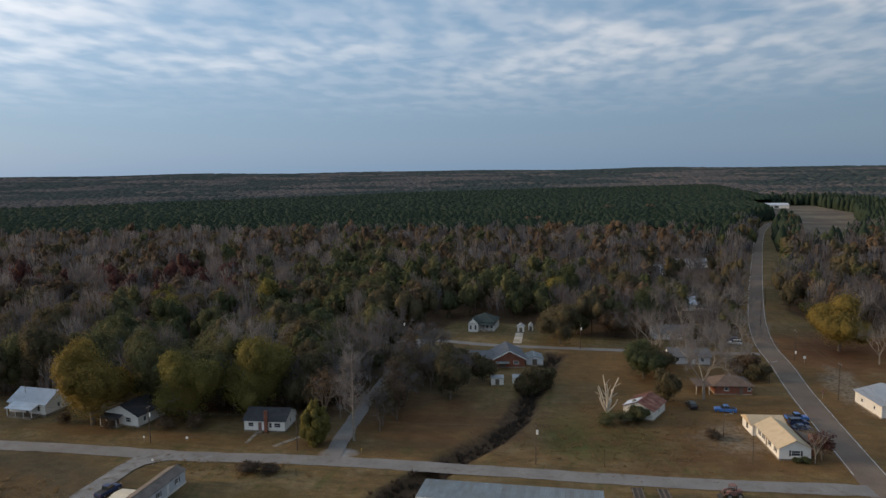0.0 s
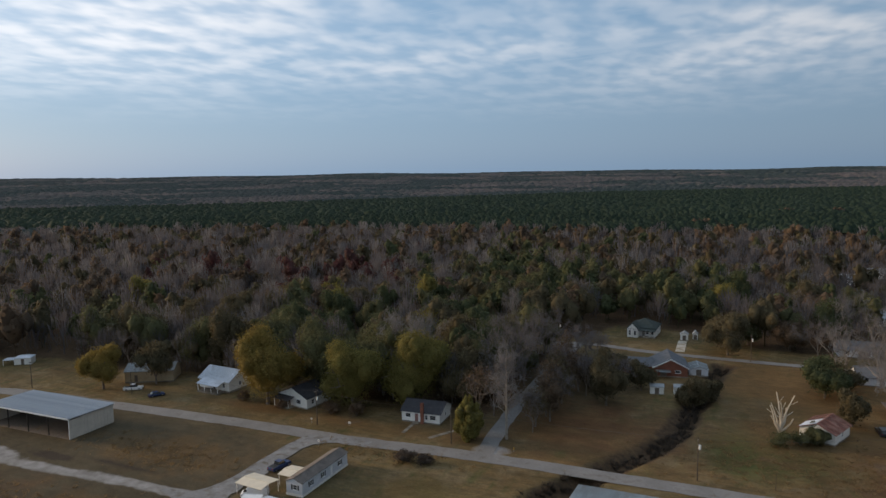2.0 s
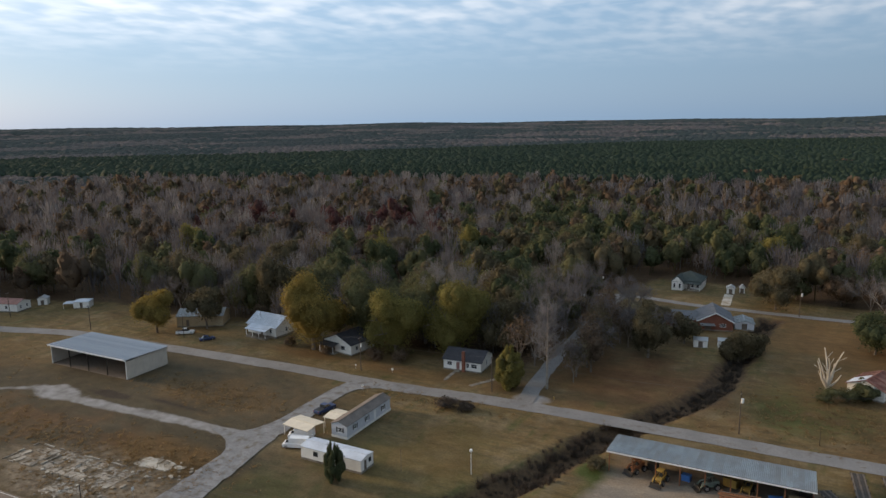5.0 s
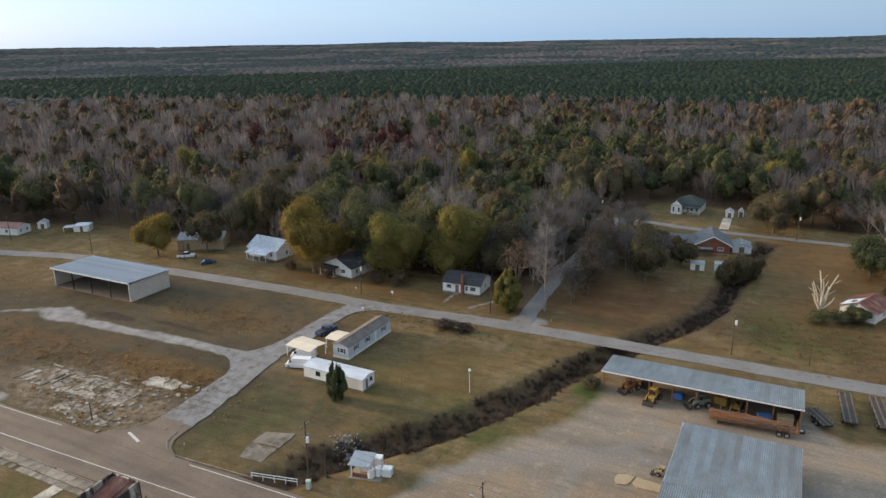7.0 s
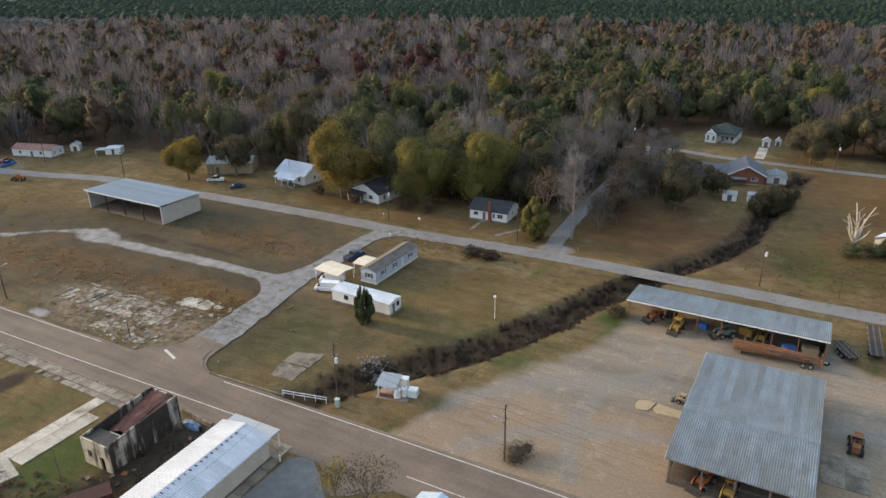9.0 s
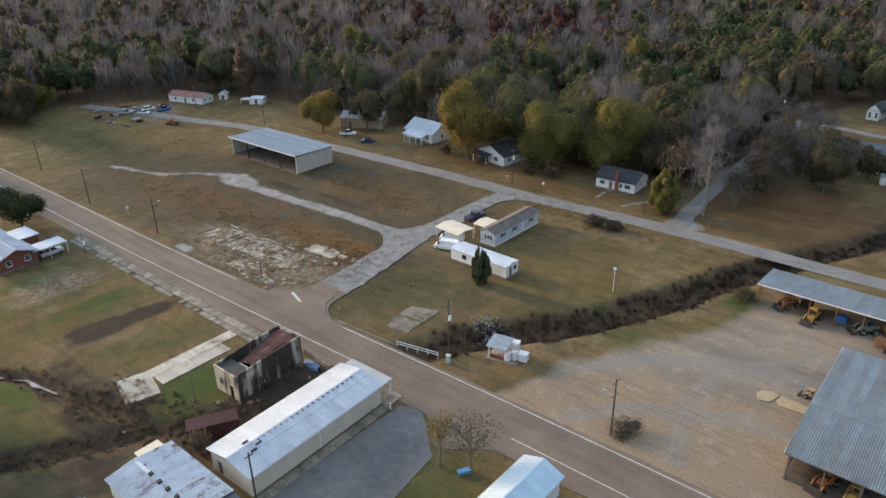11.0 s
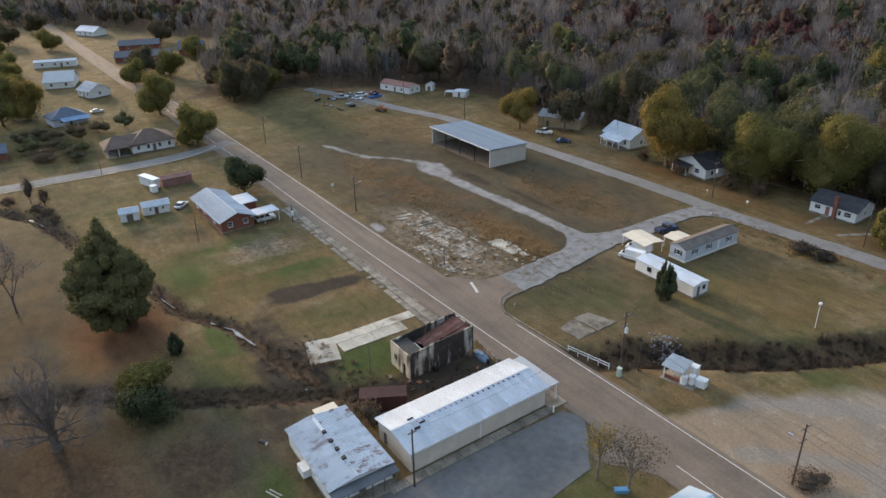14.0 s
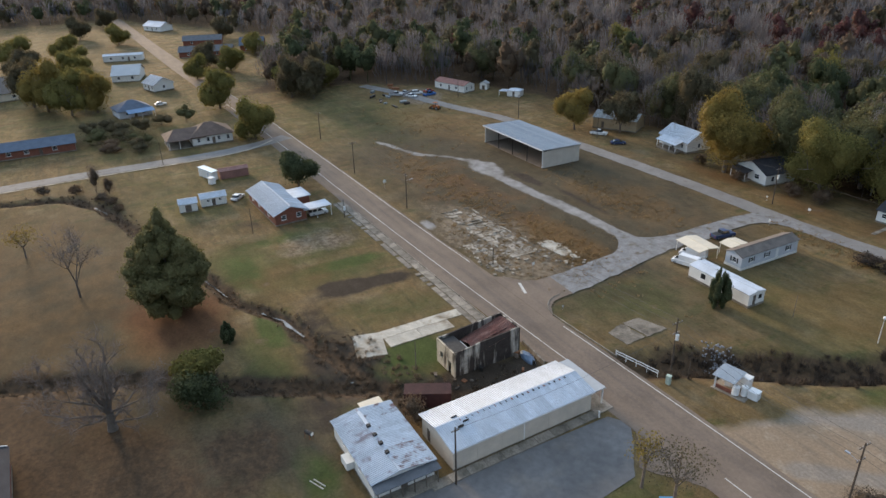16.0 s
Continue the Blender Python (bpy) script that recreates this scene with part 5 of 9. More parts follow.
b = house("brick_bungalow", "low red brick bungalow with a brown shingle roof", "house", pose(42.6, 210.4, 0, 0, 0, 6), 10.4, 8.0, 2.3, brick_mat, shingle_brown, "hip", rise=2.2, over=0.6,
          wins={"s": [(-2, 1.4, 1.1, 0.9), (4.4, 1.0, 1.1, 0.9)], "e": [(0, 1.2, 1.1, 0.9)]}, doors={"s": [(2.2, 1.0, 2.0)]})
part("carport_roof", one(box, -10.6, -4.9, -4.2, 3.2, 2.45, 2.6), shingle_brown, b)
for x in (-10.4, -8.6, -6.8):
    part("carport_post", one(box, x - 0.1, x + 0.1, -4.1, -3.9, 0, 2.45), cream_paint, b)
b = house("derelict_house", "derelict white house with a patched rusty roof", "house", pose(16.6, 186.8, 0, 0, 0, -24), 8.0, 9.6, 2.5, white_paint, rust, "gable", "y", 1.7, 0.4,
          {"s": [(-2, 1, 1.2, 0.8), (2, 1, 1.2, 0.8)], "e": [(0, 1, 1.2, 0.8)]}, {"s": [(0, 1, 2.1)]}, sheets=True)
part("roof_patch", one(box, -4.4, -0.15, -5.2, -0.6, 0.1, 0.16), tin_white, b).matrix_basis = Matrix.Translation((0, 0, 4.66)) @ pose(0, 0, 0, 0, -23, 0)
house("metal_office", "white metal building with a pale grey roof beside the road", "building", pose(82.2, 199.4, 0, 0, 0, 8), 14, 13, 3.2, white_paint, tin_grey, "gable", "y", 1.9, 0.4,
      {"w": [(-3, 1.0, 1.0, 1.0), (3, 1.0, 1.0, 1.0)], "s": [(-4, 1, 1.1, 0.9), (0, 1, 1.1, 0.9)]}, {"s": [(3, 1, 2.1)]}, sheets=True)
house("white_cottage", "white cottage half hidden by bare trees", "house", pose(50, 332, 0, 0, 0, 12), 15, 11, 2.8, white_paint, tin_white, "gable", "x", 2.6, 0.5, {"s": [(-4, 1.2, 1.3, 0.9), (4, 1.2, 1.3, 0.9)]}, {"s": [(0, 1, 2.1)]})
house("white_cottage", "white cottage behind bare trees by the highway", "house", pose(33, 274, 0, 0, 0, 6), 13, 9, 2.6, grey_siding, shingle_grey, "gable", "x", 2.0, 0.5, {"s": [(-4, 1.2, 1.3, 0.9), (4, 1.2, 1.3, 0.9)]}, {"s": [(0, 1, 2.1)]})
house("white_cottage", "pale cottage near the junction of the narrow road", "house", pose(35, 240, 0, 0, 0, 4), 13, 8, 2.6, grey_siding, shingle_grey, "gable", "x", 2.0, 0.5, {"s": [(-4, 1.2, 1.3, 0.9), (4, 1.2, 1.3, 0.9)]}, {"s": [(0, 1, 2.1)]})
house("pale_cottage", "pale house far back among trees", "house", pose(43, 438, 0, 0, 0, 12), 20, 11, 3, white_paint, tin_grey, "gable", "x", 2.4, 0.5, {"s": [(-6, 1.2, 1.3, 0.9), (6, 1.2, 1.3, 0.9)]})
house("pale_cottage", "pale grey-roofed house among bare trees", "house", pose(72, 470, 0, 0, 0, 12), 26, 12, 3, white_paint, tin_grey, "gable", "x", 2.4, 0.5, {"s": [(-6, 1.2, 1.3, 0.9), (6, 1.2, 1.3, 0.9)]})
house("pale_cottage", "white house among trees east of the highway", "house", pose(172, 396, 0, 0, 0, 12), 16, 12, 3, white_paint, tin_white, "gable", "x", 2.4, 0.5, {"s": [(-4, 1.2, 1.3, 0.9), (4, 1.2, 1.3, 0.9)]})
house("long_white_plant", "long white industrial building beyond the field", "building", pose(274, 1118, 0, 0, 0, -4), 50, 24, 5.0, white_paint, tin_white, "gable", "x", 2.5, 0.5, {"s": [(-20, 6, 3, 0.8), (-8, 6, 3, 0.8), (8, 6, 3, 0.8)]})
# far left homestead
house("mobile_home", "white mobile home with a faded red roof", "mobile home", pose(-259.5, 142.5, 0, 0, 0, 17), 17, 6.5, 2.7, white_paint, roof_red, "gable", "x", 1.2, 0.3, {"s": [(-5, 1.2, 1.2, 0.8), (4, 1.2, 1.2, 0.8)], "e": [(-1.5, 0.9, 1.2, 0.8), (1.5, 0.9, 1.2, 0.8)]}, {"s": [(0, 1, 2.0)]}, group="mobile homes")
house("yard_shed", "small white shed among yard clutter", "shed", pose(-253, 153.5, 0, 0, 0, 40), 3.2, 3.2, 2.4, white_paint, tin_grey, "gable", "y", 0.8, 0.2, {}, {"s": [(0, 1.2, 1.8)]}, base=0.1, group="yard sheds")
b = house("camper_shed", "white round-topped camper shelter with an awning", "shed", pose(-235.5, 157.5, 0, 0, 0, 35), 5.5, 4.2, 2.3, white_paint, tin_white, "hip", rise=0.8, over=0.15, doors={"s": [(0, 1.0, 2.0)]}, base=0.1)
part("awning", one(box, -6.4, -2.8, -2.2, 1.6, 1.9, 2.0), tin_white, b)
part("awning_post", one(box, -6.3, -6.2, -2.1, -2.0, 0, 1.9), white_trim, b)
b = house("corner_house", "house with a dark roof and white roof edge", "house", pose(-83.4, -24.4, 0, 0, 0, 2), 17, 11.6, 2.7, brick_mat, shingle_dark, "gable", "x", 1.9, 0.5, {"n": [(-3, 1, 1.2, 0.9)]}, {"e": [(0, 1, 2.1)]})
for s in (-1, 1):
    part("barge_board", one(box, -9.12, -9.02, min(0, s * 6.4), max(0, s * 6.4), -0.25, 0.12), white_trim, b).matrix_basis = Matrix.Translation((0, 0, 5.05)) @ pose(0, 0, 0, -s * 18.1, 0, 0)

# ---- open sheds of the work yard ----
def long_shed():
    b = thing("machine_shed", "long open-fronted machine shed with a ribbed tin roof", "shed", pose(-13.1, 126.6, 0, 0, 0, 0.8))
    w, d = 34.6, 8.6
    for k in range(9):
        x = -w / 2 + 0.2 + (w - 0.4) * k / 8
        part("post", one(box, x - 0.1, x + 0.1, -d / 2 + 0.05, -d / 2 + 0.25, 0, 4.0), rusty_steel, b)
        part("rear_post", one(box, x - 0.1, x + 0.1, d / 2 - 0.3, d / 2 - 0.1, 0, 3.3), wood_old, b)
        part("rafter", one(box, x - 0.06, x + 0.06, -d / 2, d / 2, 3.35, 3.5), wood_old, b)
    bm = bmesh.new()
    box(bm, -w / 2, w / 2, d / 2 - 0.1, d / 2, 0, 3.3)
    part("back_wall", bm, tin, b)
    part("side_wall", one(box, w / 2 - 0.1, w / 2, -d / 2 + 0.4, d / 2 - 0.12, 0, 3.3), tin, b)
    m = Matrix.Translation((w / 2 + 0.3, -d / 2 - 0.5, 4.35)) @ pose(0, 0, 0, 0, 0, 180)
    slope(b, m, d + 0.9, 0.85, w + 0.6, tin, 0.06, True, wood_old)
    part("gutter", one(box, -w / 2 - 0.3, w / 2 + 0.3, -d / 2 - 0.6, -d / 2 - 0.5, 4.1, 4.34), white_trim, b)


long_shed()


def big_shed():
    b = thing("equipment_shed", "large open equipment shed with a wide ribbed tin roof", "shed", pose(-4.1, 93.8, 0, 0, 0, 1.0))
    w, d, h = 16.9, 29.4, 4.2
    for k in range(6):
        y = -d / 2 + 0.3 + (d - 0.6) * k / 5
        for x in (-w / 2 + 0.2, w / 2 - 0.2):
            part("post", one(box, x - 0.13, x + 0.13, y - 0.13, y + 0.13, 0, h), wood_old, b)
        part("truss", one(box, -w / 2, w / 2, y - 0.08, y + 0.08, h - 0.25, h), steel_dark, b)
    for k in range(5):
        x = -w / 2 + 0.2 + (w - 0.4) * k / 4
        part("end_post", one(box, x - 0.13, x + 0.13, -d / 2 + 0.1, -d / 2 + 0.36, 0, h), wood_old, b)
    part("side_wall", one(box, -w / 2, -w / 2 + 0.1, -d / 2 + 0.6, -d / 2 + 7.5, 0.6, h - 0.2), sand_mat, b)
    part("side_wall", one(box, w / 2 - 0.1, w / 2, -d / 2 + 3.0, d / 2 - 0.6, 0, h - 0.2), tin, b)
    gable_roof(b, w, d, h, 1.0, tin, "x", 0.45, True, 0.36, None, wood_old, False)
    for s in (-1, 1):
        part("fascia", one(box, s * (w / 2 + 0.45) - 0.04, s * (w / 2 + 0.45) + 0.04, -d / 2 - 0.4, d / 2 + 0.4, h - 0.1, h + 0.12), white_trim, b)
    part("dirt_floor", one(box, -w / 2, w / 2, -d / 2, d / 2, -0.1, 0.05), wood_old, b)


big_shed()


# ---- vehicles ----
PAINT = {}


def paint(name, color):
    if name not in PAINT:
        PAINT[name] = mat("car_paint_" + name, color, 0.3, 0.1, grain=((2.0, 0.06),), spec=0.5)
    return PAINT[name]


def wheel(parent, x, y, r=0.34, wdt=0.22):
    bm = bmesh.new()
    tube(bm, (0, -wdt / 2, 0), (0, wdt / 2, 0), r, r, 14)
    bmesh.ops.bevel(bm, geom=[e for e in bm.edges if len(e.link_faces) == 2 and any(len(f.verts) > 4 for f in e.link_faces)], offset=0.04, segments=1, affect="EDGES")
    t = part("wheel", bm, rubber, parent)
    t.matrix_basis = Matrix.Translation((x, y, r))
    part("rim", one(tube, (0, -wdt / 2 - 0.012, 0), (0, wdt / 2 + 0.012, 0), r * 0.6, r * 0.6, 10), chrome, t)


def vehicle(name, label, m, color, kind="sedan", group="parked vehicles"):
    """A parked vehicle, its nose towards +x."""
    L, W, H = {"sedan": (4.6, 1.8, 1.42), "suv": (4.8, 1.9, 1.75), "pickup": (5.6, 1.95, 1.8), "van": (5.6, 2.0, 2.15)}[kind]
    b = thing(name, label, "van" if kind == "van" else "pickup truck" if kind == "pickup" else "car", m, group)
    belt, clear = (0.88 if kind == "sedan" else 1.08), 0.24
    h = L / 2
    outline = [(-h, clear + 0.15), (-h + 0.1, clear), (h - 0.12, clear), (h, clear + 0.16), (h - 0.03, belt - 0.18), (h - 0.35, belt - 0.08), (0.95 if kind != "van" else h - 0.8, belt), (-h + 0.1, belt), (-h, belt - 0.1)]
    bm = bmesh.new()
    prism(bm, outline, -W / 2, W / 2, "y")
    bmesh.ops.bevel(bm, geom=bm.edges[:], offset=0.05, segments=1, affect="EDGES")
    body = part("body", bm, paint(color[0], color[1]), b)
    tops = {"sedan": [(-1.75, belt), (1.15, belt), (0.35, H), (-1.1, H)], "suv": [(-2.35, belt), (1.2, belt), (0.5, H), (-2.15, H)],
            "pickup": [(-0.9, belt), (1.25, belt), (0.6, H), (-0.75, H)], "van": [(-2.75, belt), (2.3, belt), (1.4, H), (-2.7, H)]}[kind]
    bm = bmesh.new()
    prism(bm, tops, -W / 2 + 0.12, W / 2 - 0.12, "y")
    for v in bm.verts:
        if v.co.z > belt + 0.2:
            v.co.y *= 0.86
    bmesh.ops.bevel(bm, geom=bm.edges[:], offset=0.04, segments=1, affect="EDGES")
    cabin = part("cabin_glass" if kind != "van" else "cargo_body", bm, glass if kind != "van" else paint(color[0], color[1]), b)
    bm = bmesh.new()
    x0, x1 = tops[3][0] + 0.05, tops[2][0] - 0.02
    box(bm, x0, x1, -W / 2 * 0.8, W / 2 * 0.8, H - 0.02, H + 0.035)
    bmesh.ops.bevel(bm, geom=bm.edges[:], offset=0.02, segments=1, affect="EDGES")
    part("roof_panel", bm, paint(color[0], color[1]), b)
    for px in {"sedan": (-0.25,), "suv": (-0.3, -1.6), "pickup": (), "van": ()}[kind]:
        for s in (-1, 1):
            part("door_pillar", one(box, px - 0.05, px + 0.05, s * (W / 2 - 0.17) - 0.05, s * (W / 2 - 0.17) + 0.05, belt - 0.03, H - 0.02), paint(color[0], color[1]), b)
    if kind == "van":
        bm = bmesh.new()
        box(bm, 1.42, 2.0, -0.85, 0.85, belt + 0.18, H - 0.32)
        for v in bm.verts:
            if v.co.z > belt + 0.4 and v.co.x > 1.6:
                v.co.x -= 0.28
            elif v.co.x > 1.6:
                v.co.x += 0.24
        part("windscreen", bm, glass, b)
    if kind == "pickup":
        part("bed_floor", one(box, -h + 0.15, -0.95, -W / 2 + 0.12, W / 2 - 0.12, belt - 0.02, belt + 0.01), black_trim, b)
    for s in (-1, 1):
        for x in (h - 0.85, -h + 0.95):
            wheel(b, x, s * (W / 2 - 0.1))
        part("headlight", one(box, h - 0.07, h + 0.012, s * (W / 2 - 0.32) - 0.16, s * (W / 2 - 0.32) + 0.16, belt - 0.34, belt - 0.2), lamp_glass, b)
        part("tail_light", one(box, -h - 0.012, -h + 0.05, s * (W / 2 - 0.2) - 0.1, s * (W / 2 - 0.2) + 0.1, belt - 0.34, belt - 0.12), red_lens, b)
    part("bumper", one(box, h - 0.05, h + 0.07, -W / 2 + 0.1, W / 2 - 0.1, clear + 0.06, clear + 0.24), black_trim, b)
    part("bumper", one(box, -h - 0.07, -h + 0.05, -W / 2 + 0.1, W / 2 - 0.1, clear + 0.06, clear + 0.24), black_trim, b)
    return b


WHITE, BLUE, NAVY, BLACK, SILVER, RED = ("white", (0.72, 0.72, 0.71)), ("blue", (0.05, 0.16, 0.45)), ("navy", (0.03, 0.05, 0.12)), ("black", (0.02, 0.022, 0.026)), ("silver", (0.42, 0.43, 0.44)), ("red", (0.30, 0.05, 0.03))
vehicle("van", "white van parked by the mobile homes", pose(-90.3, 103.6, 0.02, 0, 0, 200), WHITE, "van")
vehicle("camper_van", "white camper under the cream canopy", pose(-92.2, 107.6, 0.02, 0, 0, 205), WHITE, "van")
vehicle("pickup_truck", "dark navy pickup beside the grey mobile home", pose(-96.0, 120.6, 0.1, 0, 0, 82), NAVY, "pickup")
vehicle("suv", "white suv under the carport", pose(-156.5, 46.6, 0.02, 0, 0, 92), WHITE, "suv")
vehicle("sedan", "white sedan on the grass by the sheds", pose(-177.6, 31.6, 0.02, 0, 0, 138), WHITE, "sedan")
vehicle("pickup_truck", "pale pickup beside the tan shed", pose(-173.9, 149.8, 0.02, 0, 0, 35), WHITE, "pickup")
vehicle("sedan", "dark blue car on the grass by the back road", pose(-162.4, 148.0, 0.02, 0, 0, 60), NAVY, "sedan")
vehicle("pickup_truck", "bright blue pickup on the yard", pose(38.0, 191.6, 0.02, 0, 0, 178), BLUE, "pickup")
vehicle("suv", "black car on the shaded yard", pose(29.6, 193.6, 0.02, 0, 0, 100), BLACK, "suv")
vehicle("suv", "dark blue suv behind the cream house", pose(54.2, 184.6, 0.02, 0, 0, 10), NAVY, "suv")
vehicle("sedan", "navy car behind the cream house", pose(54.0, 181.0, 0.02, 0, 0, 12), NAVY, "sedan")
vehicle("pickup_truck", "blue pickup behind the cream house", pose(54.8, 188.2, 0.02, 0, 0, 8), BLUE, "pickup")
vehicle("suv", "white car outside a cottage by the highway", pose(55.4, 266.5, 0.02, 0, 0, 180), WHITE, "suv")
vehicle("suv", "dark car outside a cottage by the highway", pose(55.0, 270.5, 0.02, 0, 0, 180), NAVY, "suv")
vehicle("sedan", "white car outside the white cottage", pose(60, 322, 0.02, 0, 0, 175), WHITE, "sedan")
vehicle("sedan", "white car on a western lawn", pose(-300.5, 29.2, 0.02, 0, 0, 92), WHITE, "sedan")
for x, y, rz, c, k in ((-257, 121, 30, WHITE, "sedan"), (-255.5, 128.5, 100, BLUE, "pickup"), (-260.5, 125, 80, WHITE, "suv"), (-264, 121.5, 120, SILVER, "sedan"), (-262.5, 116.5, 60, SILVER, "pickup"), (-261, 131, 95, RED, "sedan")):
    vehicle("yard_" + k, "old " + c[0] + " vehicle standing in a cluttered yard", pose(x, y, 0.02, 0, 0, rz), c, k)


# ---- machines ----
def loader(label, m, color, name="wheel_loader"):
    """A small farm loader: chassis, cab, lift arms, bucket, four wheels."""
    b = thing(name, label, "machine", m, "yard machines")
    bm = bmesh.new()
    prism(bm, [(-1.7, 0.6), (1.1, 0.6), (1.2, 1.1), (0.6, 1.35), (-0.4, 1.35), (-0.5, 1.7), (-1.7, 1.65)], -0.55, 0.55, "y")
    bmesh.ops.bevel(bm, geom=bm.edges[:], offset=0.05, segments=1, affect="EDGES")
    part("chassis", bm, color, b)
    for x, y in ((-0.5, -0.5), (-0.5, 0.5), (0.6, -0.5), (0.6, 0.5)):
        part("cab_post", one(box, x - 0.05, x + 0.05, y - 0.05, y + 0.05, 1.3, 2.6), black_trim, b)
    part("cab_roof", one(box, -0.65, 0.75, -0.62, 0.62, 2.6, 2.7), color, b)
    part("seat", one(box, -0.35, 0.15, -0.25, 0.25, 1.35, 1.75), black_trim, b)
    for s in (-0.7, 0.7):
        bm = bmesh.new()
        prism(bm, [(-0.6, 1.5), (-0.5, 1.75), (1.5, 1.55), (2.3, 0.5), (2.1, 0.4), (1.35, 1.32)], s - 0.07, s + 0.07, "y")
        part("lift_arm", bm, color, b)
        for x, r in ((-1.15, 0.62), (0.9, 0.55)):
            wheel(b, x, s * 1.15, r, 0.42)
    bm = bmesh.new()
    prism(bm, [(2.1, 0.15), (2.9, 0.1), (2.3, 0.35), (2.25, 0.9), (2.1, 0.85)], -1.05, 1.05, "y")
    part("bucket", bm, steel_dark, b)
    return b


loader("worn yellow wheel loader under the machine shed", pose(-20.6, 121.9, 0, 0, 0, 258), yellow_paint)
loader("small grey-green loader under the shed", pose(-12.4, 123.6, 0, 0, 0, 215), mat("faded_green_paint", (0.16, 0.20, 0.17), 0.6, grain=((1.0, 0.2),)), "skid_loader")
loader("yellow loader in the equipment shed's mouth", pose(-4.5, 80.6, 0, 0, 0, 265), yellow_paint)
loader("orange tractor beside the equipment shed", pose(-7.8, 81.0, 0, 0, 0, 250), orange_paint, "tractor")
loader("old tractor standing deep in the machine shed", pose(-25.4, 124.2, 0, 0, 0, 240), rusty_steel, "tractor")
loader("old yellow tractor in the machine shed", pose(-6.2, 125.2, 0, 0, 0, 262), yellow_paint, "tractor")
loader("red tractor at the yard's gate", pose(29.8, 140.4, 0, 0, 0, 190), roof_red, "tractor")
loader("rusty dark loader parked beside the equipment shed", pose(9.6, 98.8, 0, 0, 0, 90), rusty_steel)
loader("small dozer by the tan slab", pose(-14.4, 98.6, 0, 0, 0, 180) @ Matrix.Scale(0.62, 4), sand_mat, "dozer")
loader("red tractor in the far homestead's yard", pose(-233.5, 119.8, 0, 0, 0, 200), orange_paint, "tractor")


def log_trailer(label, m, length, color, load=True, name="log_trailer"):
    b = thing(name, label, "trailer", m, "trailers")
    for y in (-0.5, 0.5):
        part("beam", one(box, -length / 2, length / 2, y - 0.1, y + 0.1, 0.85, 1.15), color, b)
    n = 6
    for k in range(n):
        x = -length / 2 + 0.4 + (length - 0.8) * k / (n - 1)
        part("cross_member", one(box, x - 0.08, x + 0.08, -1.2, 1.2, 1.0, 1.2), color, b)
        for s in (-1.15, 1.15):
            part("stake", one(box, x - 0.06, x + 0.06, s - 0.05, s + 0.05, 1.2, 2.3 if load else 1.5), color, b)
    if load:
        rng = random.Random(4)
        for k in range(58):
            y, z = -1.05 + 0.235 * (k % 10) + rng.uniform(-0.1, 0.1), 1.3 + 0.17 * (k // 10)
            a = -length / 2 + rng.choice((0.0, 0.2, 0.9, length * 0.35)) + rng.uniform(-0.3, 0.5)
            c = a + rng.uniform(5.5, 9.5)
            r = rng.uniform(0.06, 0.115)
            part("log", one(tube, (a, y, z + rng.uniform(-0.05, 0.15)), (min(c, length / 2 + 2.0), y + rng.uniform(-0.3, 0.3), z + rng.uniform(-0.25, 0.12)), r, r * 0.7, 6), wood_new if k % 4 else wood_old, b)
    else:
        for k in range(7):
            part("deck_board", one(box, -length / 2, length / 2, -1.15 + 0.33 * k, -1.15 + 0.33 * k + 0.29, 1.2, 1.25), dark_planks if k % 3 else wood_old, b)
    for x in (length / 2 - 3.2, length / 2 - 2.0):
        for s in (-0.95, 0.95):
            wheel(b, x, s, 0.5, 0.5)
    part("landing_leg", one(box, -length / 2 + 1.4, -length / 2 + 1.55, -0.6, 0.6, 0, 0.9), steel_dark, b)


log_trailer("rusty orange trailer loaded with lumber", pose(-3.0, 119.6, 0, 0, 0, 4), 14.5, wood_new)
log_trailer("empty dark flatbed trailer on the grass", pose(11.6, 133.0, 0, 0, 0, -86), 12.0, steel_dark, False, "flatbed_trailer")
log_trailer("second empty flatbed trailer on the grass", pose(16.8, 133.4, 0, 0, 0, -84), 12.0, steel_dark, False, "flatbed_trailer")
log_trailer("old utility trailer beside the shed's end", pose(7.2, 127.0, 0, 0, 0, -60), 6.0, steel_dark, False, "flatbed_trailer")


def crate_like(name, label, category, m, w, d, h, material, lid=None, group=""):
    b = thing(name, label, category, m, group)
    bm = one(box, -w / 2, w / 2, -d / 2, d / 2, 0, h)
    bmesh.ops.bevel(bm, geom=bm.edges[:], offset=0.06, segments=2, affect="EDGES")
    part("shell", bm, material, b)
    part("lid", one(box, -w / 2 - 0.03, w / 2 + 0.03, -d / 2 - 0.03, d / 2 + 0.03, h, h + 0.08), lid or material, b)
    return b


